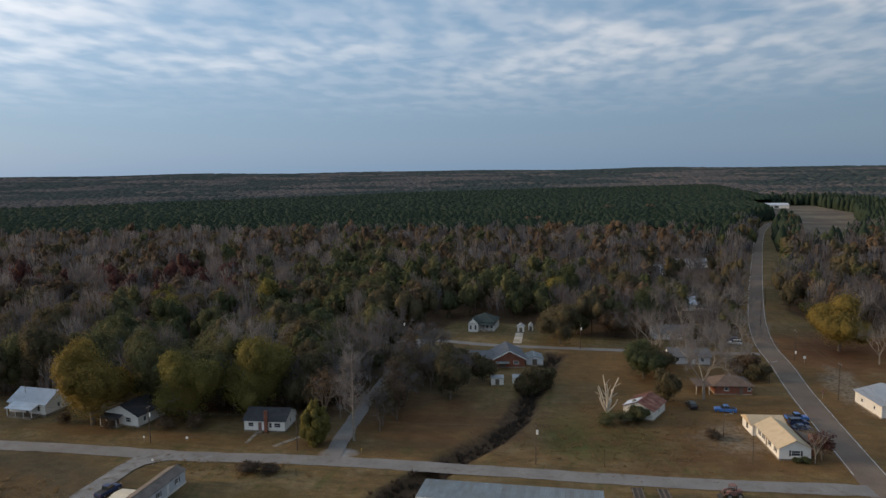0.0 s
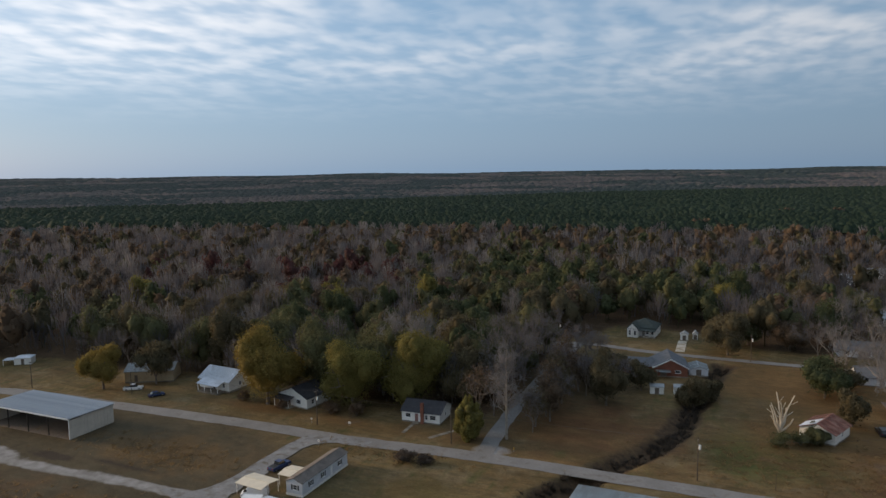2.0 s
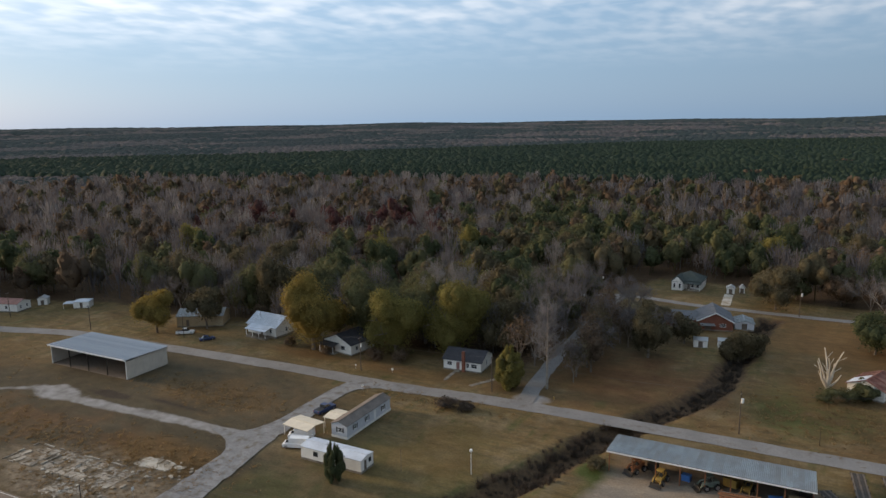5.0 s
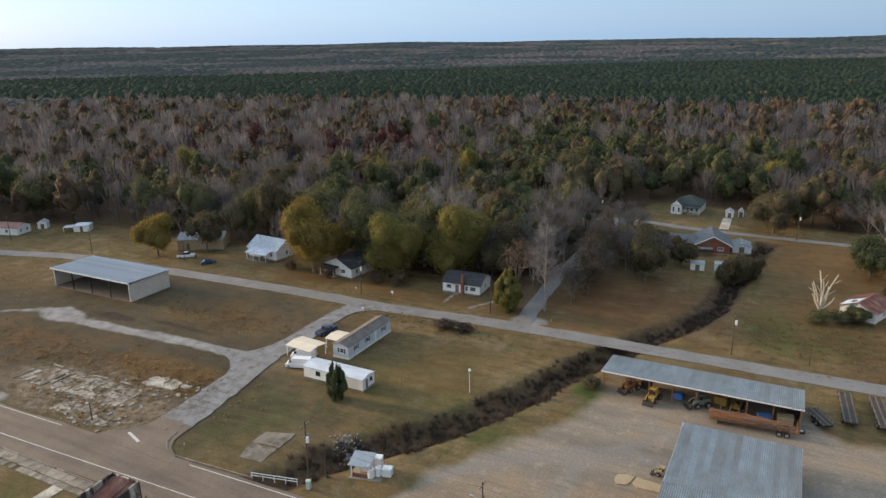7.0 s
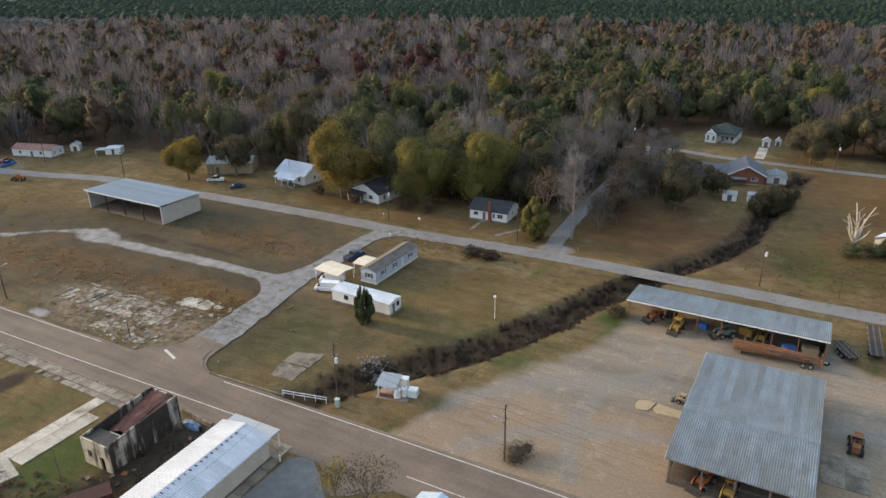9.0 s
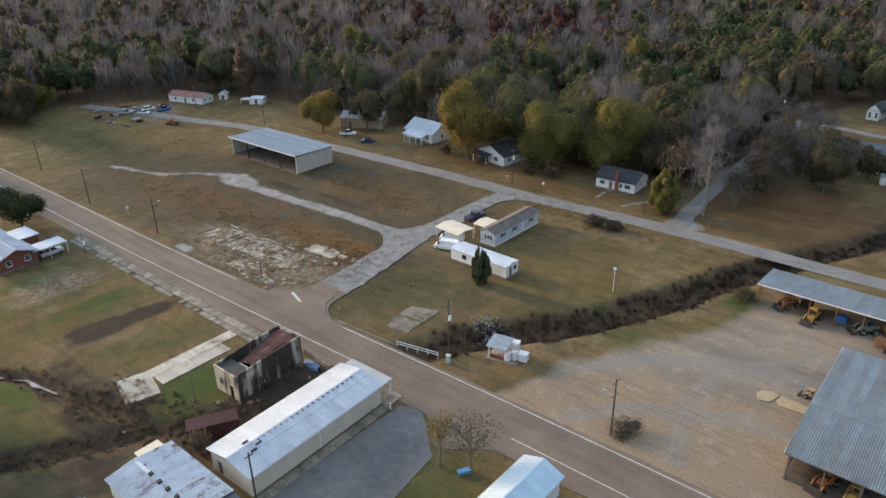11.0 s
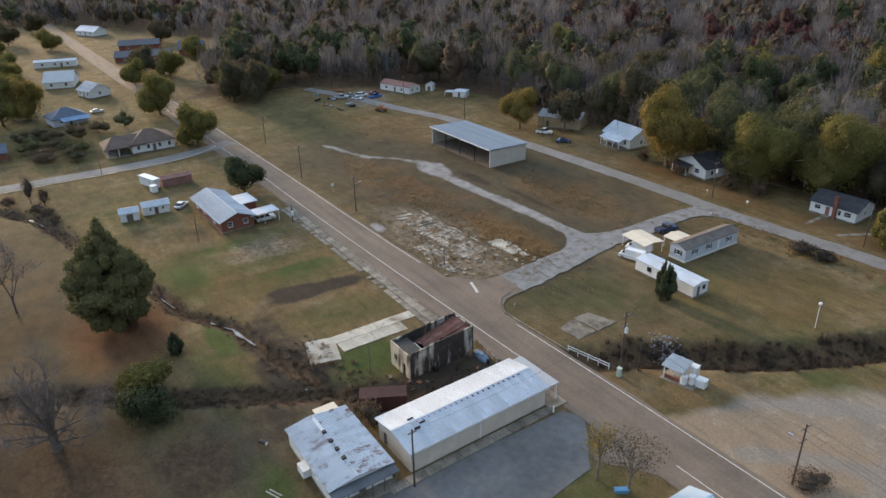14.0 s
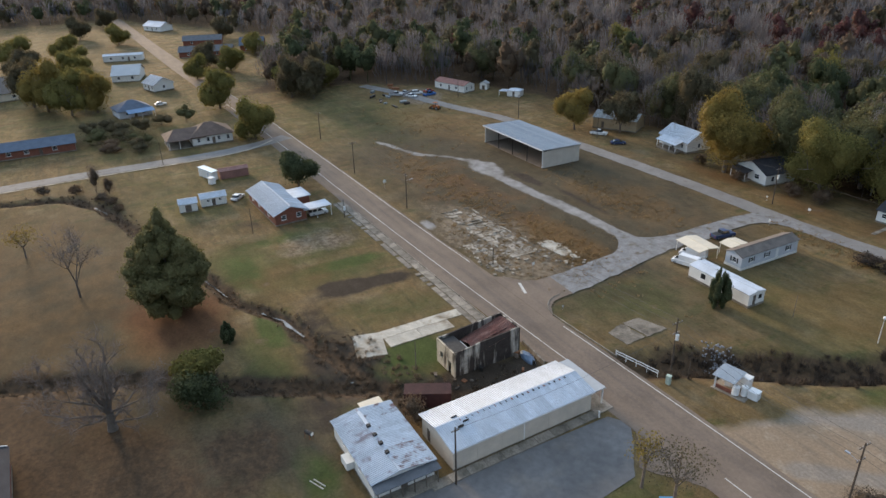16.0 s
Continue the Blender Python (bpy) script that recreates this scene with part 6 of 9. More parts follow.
# clutter under and beside the machine shed
rng = random.Random(8)
for k, (x, y, w, d, h, mt, lab) in enumerate(((-16.5, 125.0, 1.6, 1.2, 1.1, paint("blue", (0.05, 0.16, 0.45)), "blue steel bin under the shed"), (-1.5, 123.2, 2.2, 1.4, 1.2, paint("blue", (0.05, 0.16, 0.45)), "blue steel bin behind the lumber trailer"),
        (-9.0, 126.5, 2.4, 1.6, 1.5, yellow_paint, "yellow steel hopper under the shed"), (1.8, 124.2, 2.6, 1.6, 1.4, sand_mat, "tan crate under the shed"), (-22.8, 126.4, 1.8, 1.4, 1.3, steel_dark, "dark crate in the shed"), (3.0, 127.2, 2.0, 1.5, 1.6, steel_dark, "dark steel bin in the shed"))):
    crate_like("steel_bin", lab, "bin", pose(x, y, 0, 0, 0, rng.uniform(-20, 20)), w, d, h, mt, group="steel bins")
for k in range(9):
    x, y = rng.uniform(-8, 4.5), rng.uniform(121.6, 123.4)
    b = thing("loose_tyre", "large worn tyre lying by the shed", "tyre", pose(x, y, 0.02), "loose tyres")
    bm = bmesh.new()
    r = rng.uniform(0.5, 0.75)
    tube(bm, (0, 0, 0), (0, 0, 0.35), r, r, 16)
    bmesh.ops.bevel(bm, geom=bm.edges[:], offset=0.08, segments=1, affect="EDGES")
    part("tread", bm, rubber, b)
    part("hub", one(tube, (0, 0, 0.3), (0, 0, 0.36), r * 0.5, r * 0.5, 12), sand_mat if k % 2 else chrome, b)

# slabs of the yard, and of vanished buildings
def slab_field(name, label, outline_boxes, z, material, parent_kind="slab", gap=0.05, turn=0.0, at=(0, 0)):
    root = thing(name, label, "concrete slab", pose(at[0], at[1], 0, 0, 0, turn))
    for x0, x1, y0, y1, nx, ny in outline_boxes:
        sx, sy = (x1 - x0) / nx, (y1 - y0) / ny
        me = meshed("slab_panel", one(box, gap / 2, sx - gap / 2, gap / 2, sy - gap / 2, -0.15, 0.0), material)
        r2 = random.Random(nx * 7 + ny)
        for i in range(nx):
            for j in range(ny):
                shared("slab_panel", me, root, Matrix.Translation((x0 + i * sx, y0 + j * sy, z + r2.uniform(-0.02, 0.02))))
    return root


slab_field("concrete_pad", "pale cracked concrete floor of a vanished building", [(-2.8, -0.4, -8.2, 8.2, 1, 2), (-0.38, 2.6, -8.2, 4.4, 1, 2)], 0.10, concrete_pale, at=(-95.6, 46.0), turn=1.0)
slab_field("concrete_pad", "separate pale concrete pad at the creek end", [(-3.6, 3.6, -2.6, 2.6, 1, 1)], 0.10, concrete_pale, at=(-95.3, 34.9), turn=-14.0)
slab_field("concrete_pad", "grey slab beside the equipment shed", [(-3.0, 3.0, -3.4, 3.4, 2, 2)], 0.08, concrete, at=(8.6, 92.6), turn=2.0)
slab_field("concrete_pad", "pad under the white house's front walk", [(-0.6, 0.6, -4, 4, 1, 5)], 0.07, concrete, at=(-70.6, 152.8), turn=-30.0)
slab_field("concrete_pad", "thin concrete path to the black-roofed bungalow", [(-0.5, 0.5, -3.6, 3.6, 1, 5)], 0.07, concrete, at=(-80.4, 153.6), turn=4.0)
slab_field("concrete_pad", "concrete driveway beside the farmhouse sheds", [(-1.6, 1.6, -8.5, 8.5, 1, 5)], 0.09, concrete_pale, at=(-24.2, 265.2), turn=2.0)
slab_field("store_walk", "stained concrete walk along the metal building", [(-0.8, 0.8, -14, 14, 1, 10)], 0.16, concrete, at=(-61.2, 43.0), turn=2.4)


def ragged(outline, rng, rag, step=0.7):
    """The outline with points between its corners, each pushed a little in or out."""
    out = []
    for (x0, y0), (x1, y1) in zip(outline, outline[1:] + outline[:1]):
        n = max(1, int(math.hypot(x1 - x0, y1 - y0) / step))
        for k in range(n):
            f = k / n
            out.append((x0 + (x1 - x0) * f + rng.uniform(-rag, rag), y0 + (y1 - y0) * f + rng.uniform(-rag, rag)))
    return out


def broken_slab(label, pieces, z, material, seed, rag=0.22):
    root = thing("concrete_pad", label, "concrete slab", pose(0, 0, 0))
    rng = random.Random(seed)
    for outline in pieces:
        bm = bmesh.new()
        prism(bm, ragged(outline, rng, rag), -0.12, z + rng.uniform(-0.02, 0.02))
        part("slab_piece", bm, material, root)


broken_slab("weathered grey slab on the corner lawn", [[(-77.9, 72.6), (-79.2, 76.6), (-73.7, 77.4), (-73.5, 73.0)], [(-79.2, 76.9), (-79.1, 80.6), (-73.9, 82.4), (-73.7, 77.7)]], 0.07, concrete, 1, 0.14)
broken_slab("tan slab beside the equipment shed", [[(-20.9, 94.3), (-20.6, 95.9), (-19.2, 96.5), (-18.1, 96.3), (-18.4, 94.6), (-18.9, 93.7), (-20.2, 93.4)], [(-18.0, 94.6), (-17.8, 96.4), (-13.0, 95.8), (-12.8, 93.9), (-17.2, 93.8)]], 0.16, sand_mat, 2, 0.10)
broken_slab("pale broken slab in the burnt foundation", [[(-114.6, 83.4), (-114.3, 86.9), (-110.4, 87.4), (-110.1, 83.4)], [(-109.9, 83.5), (-110.2, 87.3), (-106.6, 87.0), (-106.4, 84.0)], [(-105.9, 85.4), (-106.2, 87.0), (-103.9, 87.0), (-104.0, 86.0)]], 0.13, concrete_pale, 3, 0.28)


def foundation():
    """Low broken walls, weedy floors and rubble of vanished buildings."""
    root = thing("burnt_foundation", "broken concrete foundation overgrown with dry weeds", "foundation", pose(0, 0, 0))
    r2 = random.Random(3)

    def wall_line(x0, y0, x1, y1, keep=0.8):
        n = max(1, round(math.hypot(x1 - x0, y1 - y0) / 1.5))
        turn = math.degrees(math.atan2(y1 - y0, x1 - x0))
        for k in range(n):
            if r2.random() < keep:
                f = (k + 0.5) / n
                part("wall_stub", one(box, -0.7, 0.7, -0.14, 0.14, -0.1, r2.uniform(0.12, 0.30)), concrete_pale if r2.random() < 0.5 else concrete, root).matrix_basis = pose(x0 + (x1 - x0) * f, y0 + (y1 - y0) * f, 0, 0, 0, turn + r2.uniform(-3, 3))

    def floor_pieces(x0, x1, y0, y1, nx, ny, material, keep, rag):
        sx, sy = (x1 - x0) / nx, (y1 - y0) / ny
        for i in range(nx):
            for j in range(ny):
                if r2.random() < keep:
                    a, b = x0 + i * sx, y0 + j * sy
                    q = [(a + 0.12, b + 0.12), (a + sx - 0.12, b + 0.12), (a + sx - 0.12, b + sy - 0.12), (a + 0.12, b + sy - 0.12)]
                    bm = bmesh.new()
                    prism(bm, ragged(q, r2, rag, 0.6), -0.08, r2.uniform(0.05, 0.11))
                    part("floor_piece", bm, material, root)

    for line in ((-140.6, 72.9, -140.8, 80.8), (-140.8, 80.8, -132.6, 81.0), (-140.6, 72.9, -132.4, 73.6), (-132.4, 73.6, -132.6, 81.0), (-131.2, 80.8, -115.0, 82.2), (-131.2, 75.0, -131.2, 80.8), (-124.0, 74.0, -124.2, 80.6)):
        wall_line(*line)
    floor_pieces(-140.2, -133.0, 73.4, 80.4, 4, 3, floor_ruin, 0.75, 0.3)
    floor_pieces(-130.6, -111.0, 74.0, 81.0, 8, 3, floor_ruin, 0.9, 0.26)
    floor_pieces(-122.0, -107.0, 68.4, 72.6, 6, 2, floor_ruin, 0.7, 0.35)
    for x0, x1, y0, y1, n in ((-132, -108, 72, 83, 90), (-122, -104, 67, 73, 40), (-112, -101, 81, 88, 30)):
        for k in range(n):
            cx, cy, q = r2.uniform(x0, x1), r2.uniform(y0, y1), r2.uniform(0.12, 0.45)
            pts = [(cx + q * r2.uniform(0.6, 1.3) * math.cos(i * 1.26), cy + q * r2.uniform(0.6, 1.3) * math.sin(i * 1.26)) for i in range(5)]
            bm = bmesh.new()
            prism(bm, pts, -0.05, r2.uniform(0.10, 0.25))
            part("rubble", bm, concrete_pale if k % 3 == 0 else concrete, root)


foundation()

# sidewalk panels south of the main road
walk_root = tag_structure(new("sidewalk"), "cracked concrete sidewalk along the main road", "sidewalk")
me_a = meshed("paving_slab", one(box, 0.02, 1.98, 0.02, 1.78, -0.15, 0.0), concrete)
me_b = meshed("paving_slab", one(box, 0.02, 0.98, 0.02, 1.1, -0.15, 0.0), concrete)
r2 = random.Random(6)
for k in range(38):
    x = -161.0 + k * 2.0
    shared("paving_slab", me_a, walk_root, Matrix.Translation((x, 53.5 + 0.025 * (x + 150), 0.15 + r2.uniform(-0.015, 0.015))) @ pose(0, 0, 0, 0, 0, r2.uniform(0.9, 1.9)))
    for j in range(2):
        if r2.random() < 0.82:
            shared("paving_slab", me_b, walk_root, Matrix.Translation((x + j, 52.3 + 0.025 * (x + 150), 0.11 + r2.uniform(-0.02, 0.02))) @ pose(0, 0, 0, 0, 0, r2.uniform(0, 3)))
# kerbs
kerb_root = tag_structure(new("kerb"), "pale concrete kerb along the main road", "kerb")
me_k = meshed("kerb_stone", one(box, 0.01, 1.99, -0.09, 0.09, -0.2, 0.22), concrete)
for x in range(-152, -88, 2):
    shared("kerb_stone", me_k, kerb_root, Matrix.Translation((x, 55.45 + 0.025 * (x + 150), 0)) @ pose(0, 0, 0, 0, 0, 1.4))
for k in range(8):
    shared("kerb_stone", me_k, kerb_root, Matrix.Translation((-87.6 + k * 2.0, 68.0 + 0.14 * k, 0)) @ pose(0, 0, 0, 0, 0, 4))
for k in range(5):
    a0, a1 = radians(180 + 18 * k), radians(198 + 18 * k)
    p0, p1 = Vector((-87.6 + 5.6 * math.cos(a0), 73.6 + 5.6 * math.sin(a0), 0)), Vector((-87.6 + 5.6 * math.cos(a1), 73.6 + 5.6 * math.sin(a1), 0))
    shared("kerb_stone", me_k, kerb_root, Matrix.Translation(p0) @ pose(0, 0, 0, 0, 0, math.degrees(math.atan2(p1.y - p0.y, p1.x - p0.x))) @ Matrix.Diagonal(((p1 - p0).length / 2, 1, 1, 1)))

side_kerb = ribbon("kerb_strip", [(-226.5, 54.5), (-220.0, 45), (-217.2, 30), (-217.2, 0), (-215.9, -30), (-212.5, -100)], 0.5, 0.16, concrete_pale, 3, 0.06, 9)
tag_structure(side_kerb, "pale concrete edge strip of the side road", "kerb")

# ---- pump shelter, rail, container ----
def shelter():
    b = thing("pump_shelter", "small open shelter with a tin roof and brick base", "shelter", pose(-56.9, 78.2, 0, 0, 0, 14))
    for x, y in ((-1.4, -1.3), (1.4, -1.3), (-1.4, 1.3), (1.4, 1.3)):
        part("post", one(box, x - 0.09, x + 0.09, y - 0.09, y + 0.09, 0, 2.5), white_trim, b)
    part("low_wall", one(box, -1.3, 1.3, -1.25, -1.1, 0, 0.7), brick_mat, b)
    part("back_wall", one(box, -1.3, 1.3, 1.1, 1.25, 0, 2.2), white_paint, b)
    part("pump_cabinet", one(box, -0.6, 0.5, 0.2, 1.0, 0, 1.4), white_paint, b)
    m = Matrix.Translation((-1.8, 1.8, 2.75))
    slope(b, m, 3.6, 0.35, 3.6, tin_grey, 0.08, True)
    part("pad", one(box, -1.8, 3.6, -1.8, 2.6, -0.1, 0.08), concrete, b)


shelter()
for x, y, r, h in ((-54.9, 77.6, 0.55, 1.7), (-54.1, 78.5, 0.5, 1.8)):
    b = thing("steel_tank", "upright white steel tank beside the pump shelter", "tank", pose(x, y, 0.08), "tanks")
    bm = bmesh.new()
    tube(bm, (0, 0, 0.1), (0, 0, h), r, r, 18)
    bmesh.ops.bevel(bm, geom=[e for e in bm.edges if abs(e.verts[0].co.z - e.verts[1].co.z) < 0.01], offset=0.12, segments=2, affect="EDGES")
    part("shell", bm, tank_steel, b)
    part("valve", one(tube, (0, 0, h), (0, 0, h + 0.2), 0.08, 0.06, 8), steel_dark, b)
crate_like("white_cabinet", "tall white pump cabinet", "cabinet", pose(-55.4, 80.4, 0.08, 0, 0, 14), 1.4, 1.3, 2.0, tank_steel, group="tanks")
crate_like("white_cabinet", "squat white tank box on the pad", "cabinet", pose(-53.0, 79.4, 0.05, 0, 0, 14), 1.5, 1.3, 1.3, tank_steel, group="tanks")
crate_like("rusty_container", "dark rusted steel container in the weeds", "container", pose(-76.4, 36.6, 0, 0, 0, 62), 7.0, 2.6, 2.5, mat("dark_rust", (0.052, 0.022, 0.022), 0.85, grain=((0.6, 0.3), (6.0, 0.2))))
crate_like("green_meter_box", "pale green utility cabinet by the pole", "cabinet", pose(-62.0, 71.0, 0, 0, 0, 10), 0.7, 0.6, 1.5, mat("pale_green_paint", (0.42, 0.50, 0.42), 0.6, grain=((2.0, 0.1),)))
crate_like("blue_bench_box", "bright blue metal bench box on the grass", "bench", pose(-44.2, 53.4, 0, 0, 0, 60), 1.8, 0.7, 0.5, paint("sky", (0.08, 0.24, 0.42)))


def rail():
    b = thing("bridge_rail", "white pipe railing over the culvert", "railing", pose(-68.1, 70.1, 0, 0, 0, 14))
    for k in range(5):
        x = -3.9 + 7.8 * k / 4
        part("rail_post", one(tube, (x, 0, -0.2), (x, 0, 1.05), 0.06, 0.06, 8), white_trim, b)
    for z in (0.55, 1.0):
        part("rail_pipe", one(tube, (-4, 0, z), (4, 0, z), 0.06, 0.06, 8), white_trim, b)


rail()
stones = thing("riprap", "pale broken stones on the ditch bank", "stones", pose(0, 0, 0))
r2 = random.Random(12)
for k in range(130):
    x, y = -63.2 + r2.gauss(0, 2.2), 84.0 + r2.gauss(0, 1.4)
    bm = bmesh.new()
    bmesh.ops.create_icosphere(bm, subdivisions=1, radius=r2.uniform(0.12, 0.30))
    for v in bm.verts:
        v.co *= r2.uniform(0.7, 1.25)
        v.co.z *= 0.7
    part("stone", bm, stone_pale, stones).matrix_basis = pose(x, y, float(ground_z(np.array([x]), np.array([y]))[0]) + 0.1, r2.uniform(0, 90), 0, r2.uniform(0, 360))
for name, line, w, z in (("creek_water", [(-137, 14.6), (-133.4, 15.8), (-130, 16.4), (-126.2, 17.4)], 0.42, -0.72), ("creek_water", [(-116.5, 21.6), (-112, 24.5), (-108, 25.4), (-104.6, 26.2)], 0.42, -0.72), ("creek_water", [(-88.6, 28.2), (-87.4, 28.9)], 0.9, -0.55), ("creek_water", [(-193, -2.4), (-190, -1), (-186, 0.2)], 0.5, -0.72), ("creek_water", [(-168, 5.4), (-160, 8.6), (-153, 10.6)], 0.5, -0.74)):
    tag_structure(ribbon(name, line, w, z, water_mat, 2, 0.15, 3), "narrow strip of creek water", "water")


# ---- poles and wires ----
def pole(x, y, h, arms=(), lamp=None, can=None, label="dark wooden utility pole", r=0.15, material=None, name="utility_pole", lean=0.0, turn=0.0):
    b = thing(name, label, "pole", pose(x, y, 0, lean, 0, turn), "utility poles")
    part("shaft", one(tube, (0, 0, -0.3), (0, 0, h), r, r * 0.65, 9), material or pole_wood, b)
    for z, w in arms:
        a = part("crossarm", one(box, -0.06, 0.06, -w / 2, w / 2, z - 0.06, z + 0.06), wood_old, b)
        for s in (-0.46, -0.2, 0.2, 0.46):
            part("insulator", one(tube, (0, s * w, z + 0.06), (0, s * w, z + 0.24), 0.05, 0.04, 6), chrome, a)
    if can:
        part("transformer", one(tube, (0.32, 0, can), (0.32, 0, can + 0.95), 0.26, 0.26, 12), tank_steel, b)
    if lamp:
        q = part("lamp_arm", one(tube, (0, 0, lamp), (1.5, 0, lamp + 0.35), 0.035, 0.03, 6), chrome, b)
        part("lamp_head", one(box, 1.35, 1.95, -0.14, 0.14, lamp + 0.28, lamp + 0.42), chrome, q)
    return b


pole(-180.7, 65.9, 9.4, ((8.9, 2.2),), turn=2)
pole(-148.6, 67.4, 9.2, ((8.7, 1.2),), 7.2, turn=90)
pole(-219.5, 69.0, 9.0, ((8.6, 1.6),))
pole(-62.6, 71.9, 11.2, ((10.4, 2.0), (8.6, 1.2)), can=7.6, label="tall utility pole with transformer by the culvert")
pole(-33.2, 72.3, 9.6, ((9.1, 2.0), (7.0, 1.6)), 6.6, label="utility pole with a street lamp by the yard", turn=180)
pole(20, 73.2, 9.6, ((9.1, 2.0),))
pole(-110.7, 69.4, 3.6, r=0.11, label="short bare wooden post", name="post")
pole(-151.1, 51.6, 4.6, r=0.12, label="short meter pole with a dark box", name="post", can=2.0)
pole(-152.8, 29.4, 6.4, r=0.10, label="thin wooden service pole")
pole(-84.8, 38.7, 5.4, r=0.09, label="thin grey pole on the weedy lot", material=wood_old)
pole(-59.6, 32.1, 9.3, ((8.8, 1.2),), label="dark utility pole before the metal building")
pole(-61.4, 74.6, 5.0, r=0.11, label="short wooden pole beside the shelter", name="post")
pole(-171.0, 146.6, 7.0, r=0.11)
pole(-152.5, 162.0, 7.5, r=0.09, material=bark_pale, label="pale wooden pole leaning over grass", lean=5)
pole(-103.8, 146.6, 9.6, ((9.0, 1.6),), can=6.6)
globe = bmesh.new()
bmesh.ops.create_icosphere(globe, subdivisions=2, radius=0.32)
part("globe", globe, lamp_glass, pole(-53.0, 109.3, 4.6, r=0.07, material=white_trim, label="slim white yard light with a round globe", name="yard_light")).matrix_basis = pose(0, 0, 4.9)
pole(-65.5, 104.4, 4.6, r=0.06, material=wood_old, label="thin weathered pole on the lawn", name="post")
pole(-9.8, 149.6, 9.6, ((9.0, 1.2),), can=7.0, label="utility pole with a white transformer on the bank")
pole(-0.5, 251.0, 9.6, ((9.0, 1.2),), can=7.2)
pole(-66.4, 250.4, 9.6, ((9.0, 1.2),), can=7.0)
pole(-66.0, 148.2, 9.0, ((8.6, 1.2),))
pole(70.4, 247.0, 10.5, ((10.0, 2.6),), can=2.4)
pole(70.6, 206.2, 10.8, ((10.2, 2.6),), label="utility pole with wide crossarm by the highway")
pole(72.0, 300.0, 10.5, ((10.0, 2.6),))
pole(84.5, 345.0, 10.5, ((10.0, 2.6),))
pole(102.0, 405.0, 10.5, ((10.0, 2.6),))
pole(66, 100, 10.5, ((10.0, 2.6),))
pole(55.8, 219.5, 7.0, (), 6.5, r=0.09, label="street lamp on a thin pole", name="street_lamp")
pole(33.9, 172.0, 8.0, (), 6.0, r=0.11)
pole(5.2, 151.0, 4.0, r=0.07, label="thin fence post by the bank", name="post")
pole(37.2, 157.0, 9.0, r=0.09)
pole(-246.5, 137.0, 9.0, ((8.6, 1.2),))
pole(-205.5, 139.0, 8.5, ((8.2, 1.2),))
pole(-217.5, 18.5, 7.5, r=0.10)


def wire(a, b, sag, name="power_line"):
    """A slack cable: one bent tube."""
    a, b = Vector(a), Vector(b)
    n, r, rows = 14, 0.017, []
    side = (b - a).cross(Vector((0, 0, 1))).normalized()
    bm = bmesh.new()
    for k in range(n + 1):
        s = k / n
        p = a.lerp(b, s)
        p.z -= sag * 4 * s * (1 - s)
        rows.append([bm.verts.new(p + side * r), bm.verts.new(p - side * r), bm.verts.new(p + Vector((0, 0, r * 1.6)))])
    for p, q in zip(rows, rows[1:]):
        for i in range(3):
            bm.faces.new((p[i], p[(i + 1) % 3], q[(i + 1) % 3], q[i]))
    ob = new(name, meshed(name, bm, cable_mat))
    tagged(ob, "thin dark overhead cable between utility poles", "cable", "overhead cables")


LINE = [(-219.5, 69.0, 8.6), (-180.7, 65.9, 8.9), (-148.6, 67.4, 8.8), (-62.6, 71.9, 10.4), (-33.2, 72.3, 9.1), (20, 73.2, 9.1)]
for p, q in zip(LINE, LINE[1:]):
    for off, dz in ((-0.8, 0.25), (0.8, 0.25), (0.0, -1.6)):
        wire((p[0], p[1] + off, p[2] + dz), (q[0], q[1] + off, q[2] + dz), 1.1)
for p, q in (((-171, 146.6, 6.9), (-103.8, 146.6, 9.0)), ((-103.8, 146.6, 9.0), (-66, 148.2, 8.7)), ((-66, 148.2, 8.7), (-9.8, 149.6, 9.1)), ((-62.6, 71.9, 9.0), (-59.6, 32.1, 8.9)), ((-9.8, 149.6, 9.0), (33.9, 172.0, 7.9)),
        ((70.6, 206.2, 10.2), (70.4, 247, 10.1)), ((70.4, 247, 10.1), (72, 300, 10.1)), ((66, 100, 10.1), (70.6, 206.2, 10.2)), ((72, 300, 10.1), (84.5, 345, 10.1)), ((-66.4, 250.4, 9.0), (-0.5, 251, 9.0))):
    for off in (-1.0, 1.0) if p[0] > 60 else (0.0,):
        wire((p[0] + off, p[1], p[2] + 0.2), (q[0] + off, q[1], q[2] + 0.2), 1.0)


# ---- signs and small yard things ----
def sign(x, y, turn, material, label, w=0.6, h=0.6, z=1.7, name="road_sign"):
    b = thing(name, label, "sign", pose(x, y, 0, 0, 0, turn), "road signs")
    part("post", one(tube, (0, 0, -0.1), (0, 0, z + h), 0.035, 0.035, 6), chrome, b)
    part("plate", one(box, -w / 2, w / 2, -0.05, -0.035, z, z + h), material, b)


sign(-103.6, 74.6, 90, white_trim, "small white street sign at the lane mouth")
sign(-164.5, 68.3, 90, white_trim, "back of a white roadside sign", 0.8, 0.8)
sign(-95.0, 134.5, 0, white_trim, "white sign at the lane's upper end", 0.5, 0.5, 1.2)
sign(-50.5, 149.6, 0, yellow_paint, "short yellow marker by the lane", 0.25, 0.6, 0.4, "marker_post")
sign(72.5, 243.5, 0, white_trim, "white sign below a highway pole", 0.8, 0.8)
sign(66.8, 207.0, 0, roof_red, "red sign beside the highway", 0.7, 0.7)
sign(-88.3, 70.6, 90, white_trim, "white delineator at the kerb", 0.3, 0.4, 0.6, "marker_post")
sign(-105.8, 147.0, 0, white_trim, "white mailbox sign by the bungalow", 0.4, 0.4, 1.0, "marker_post")
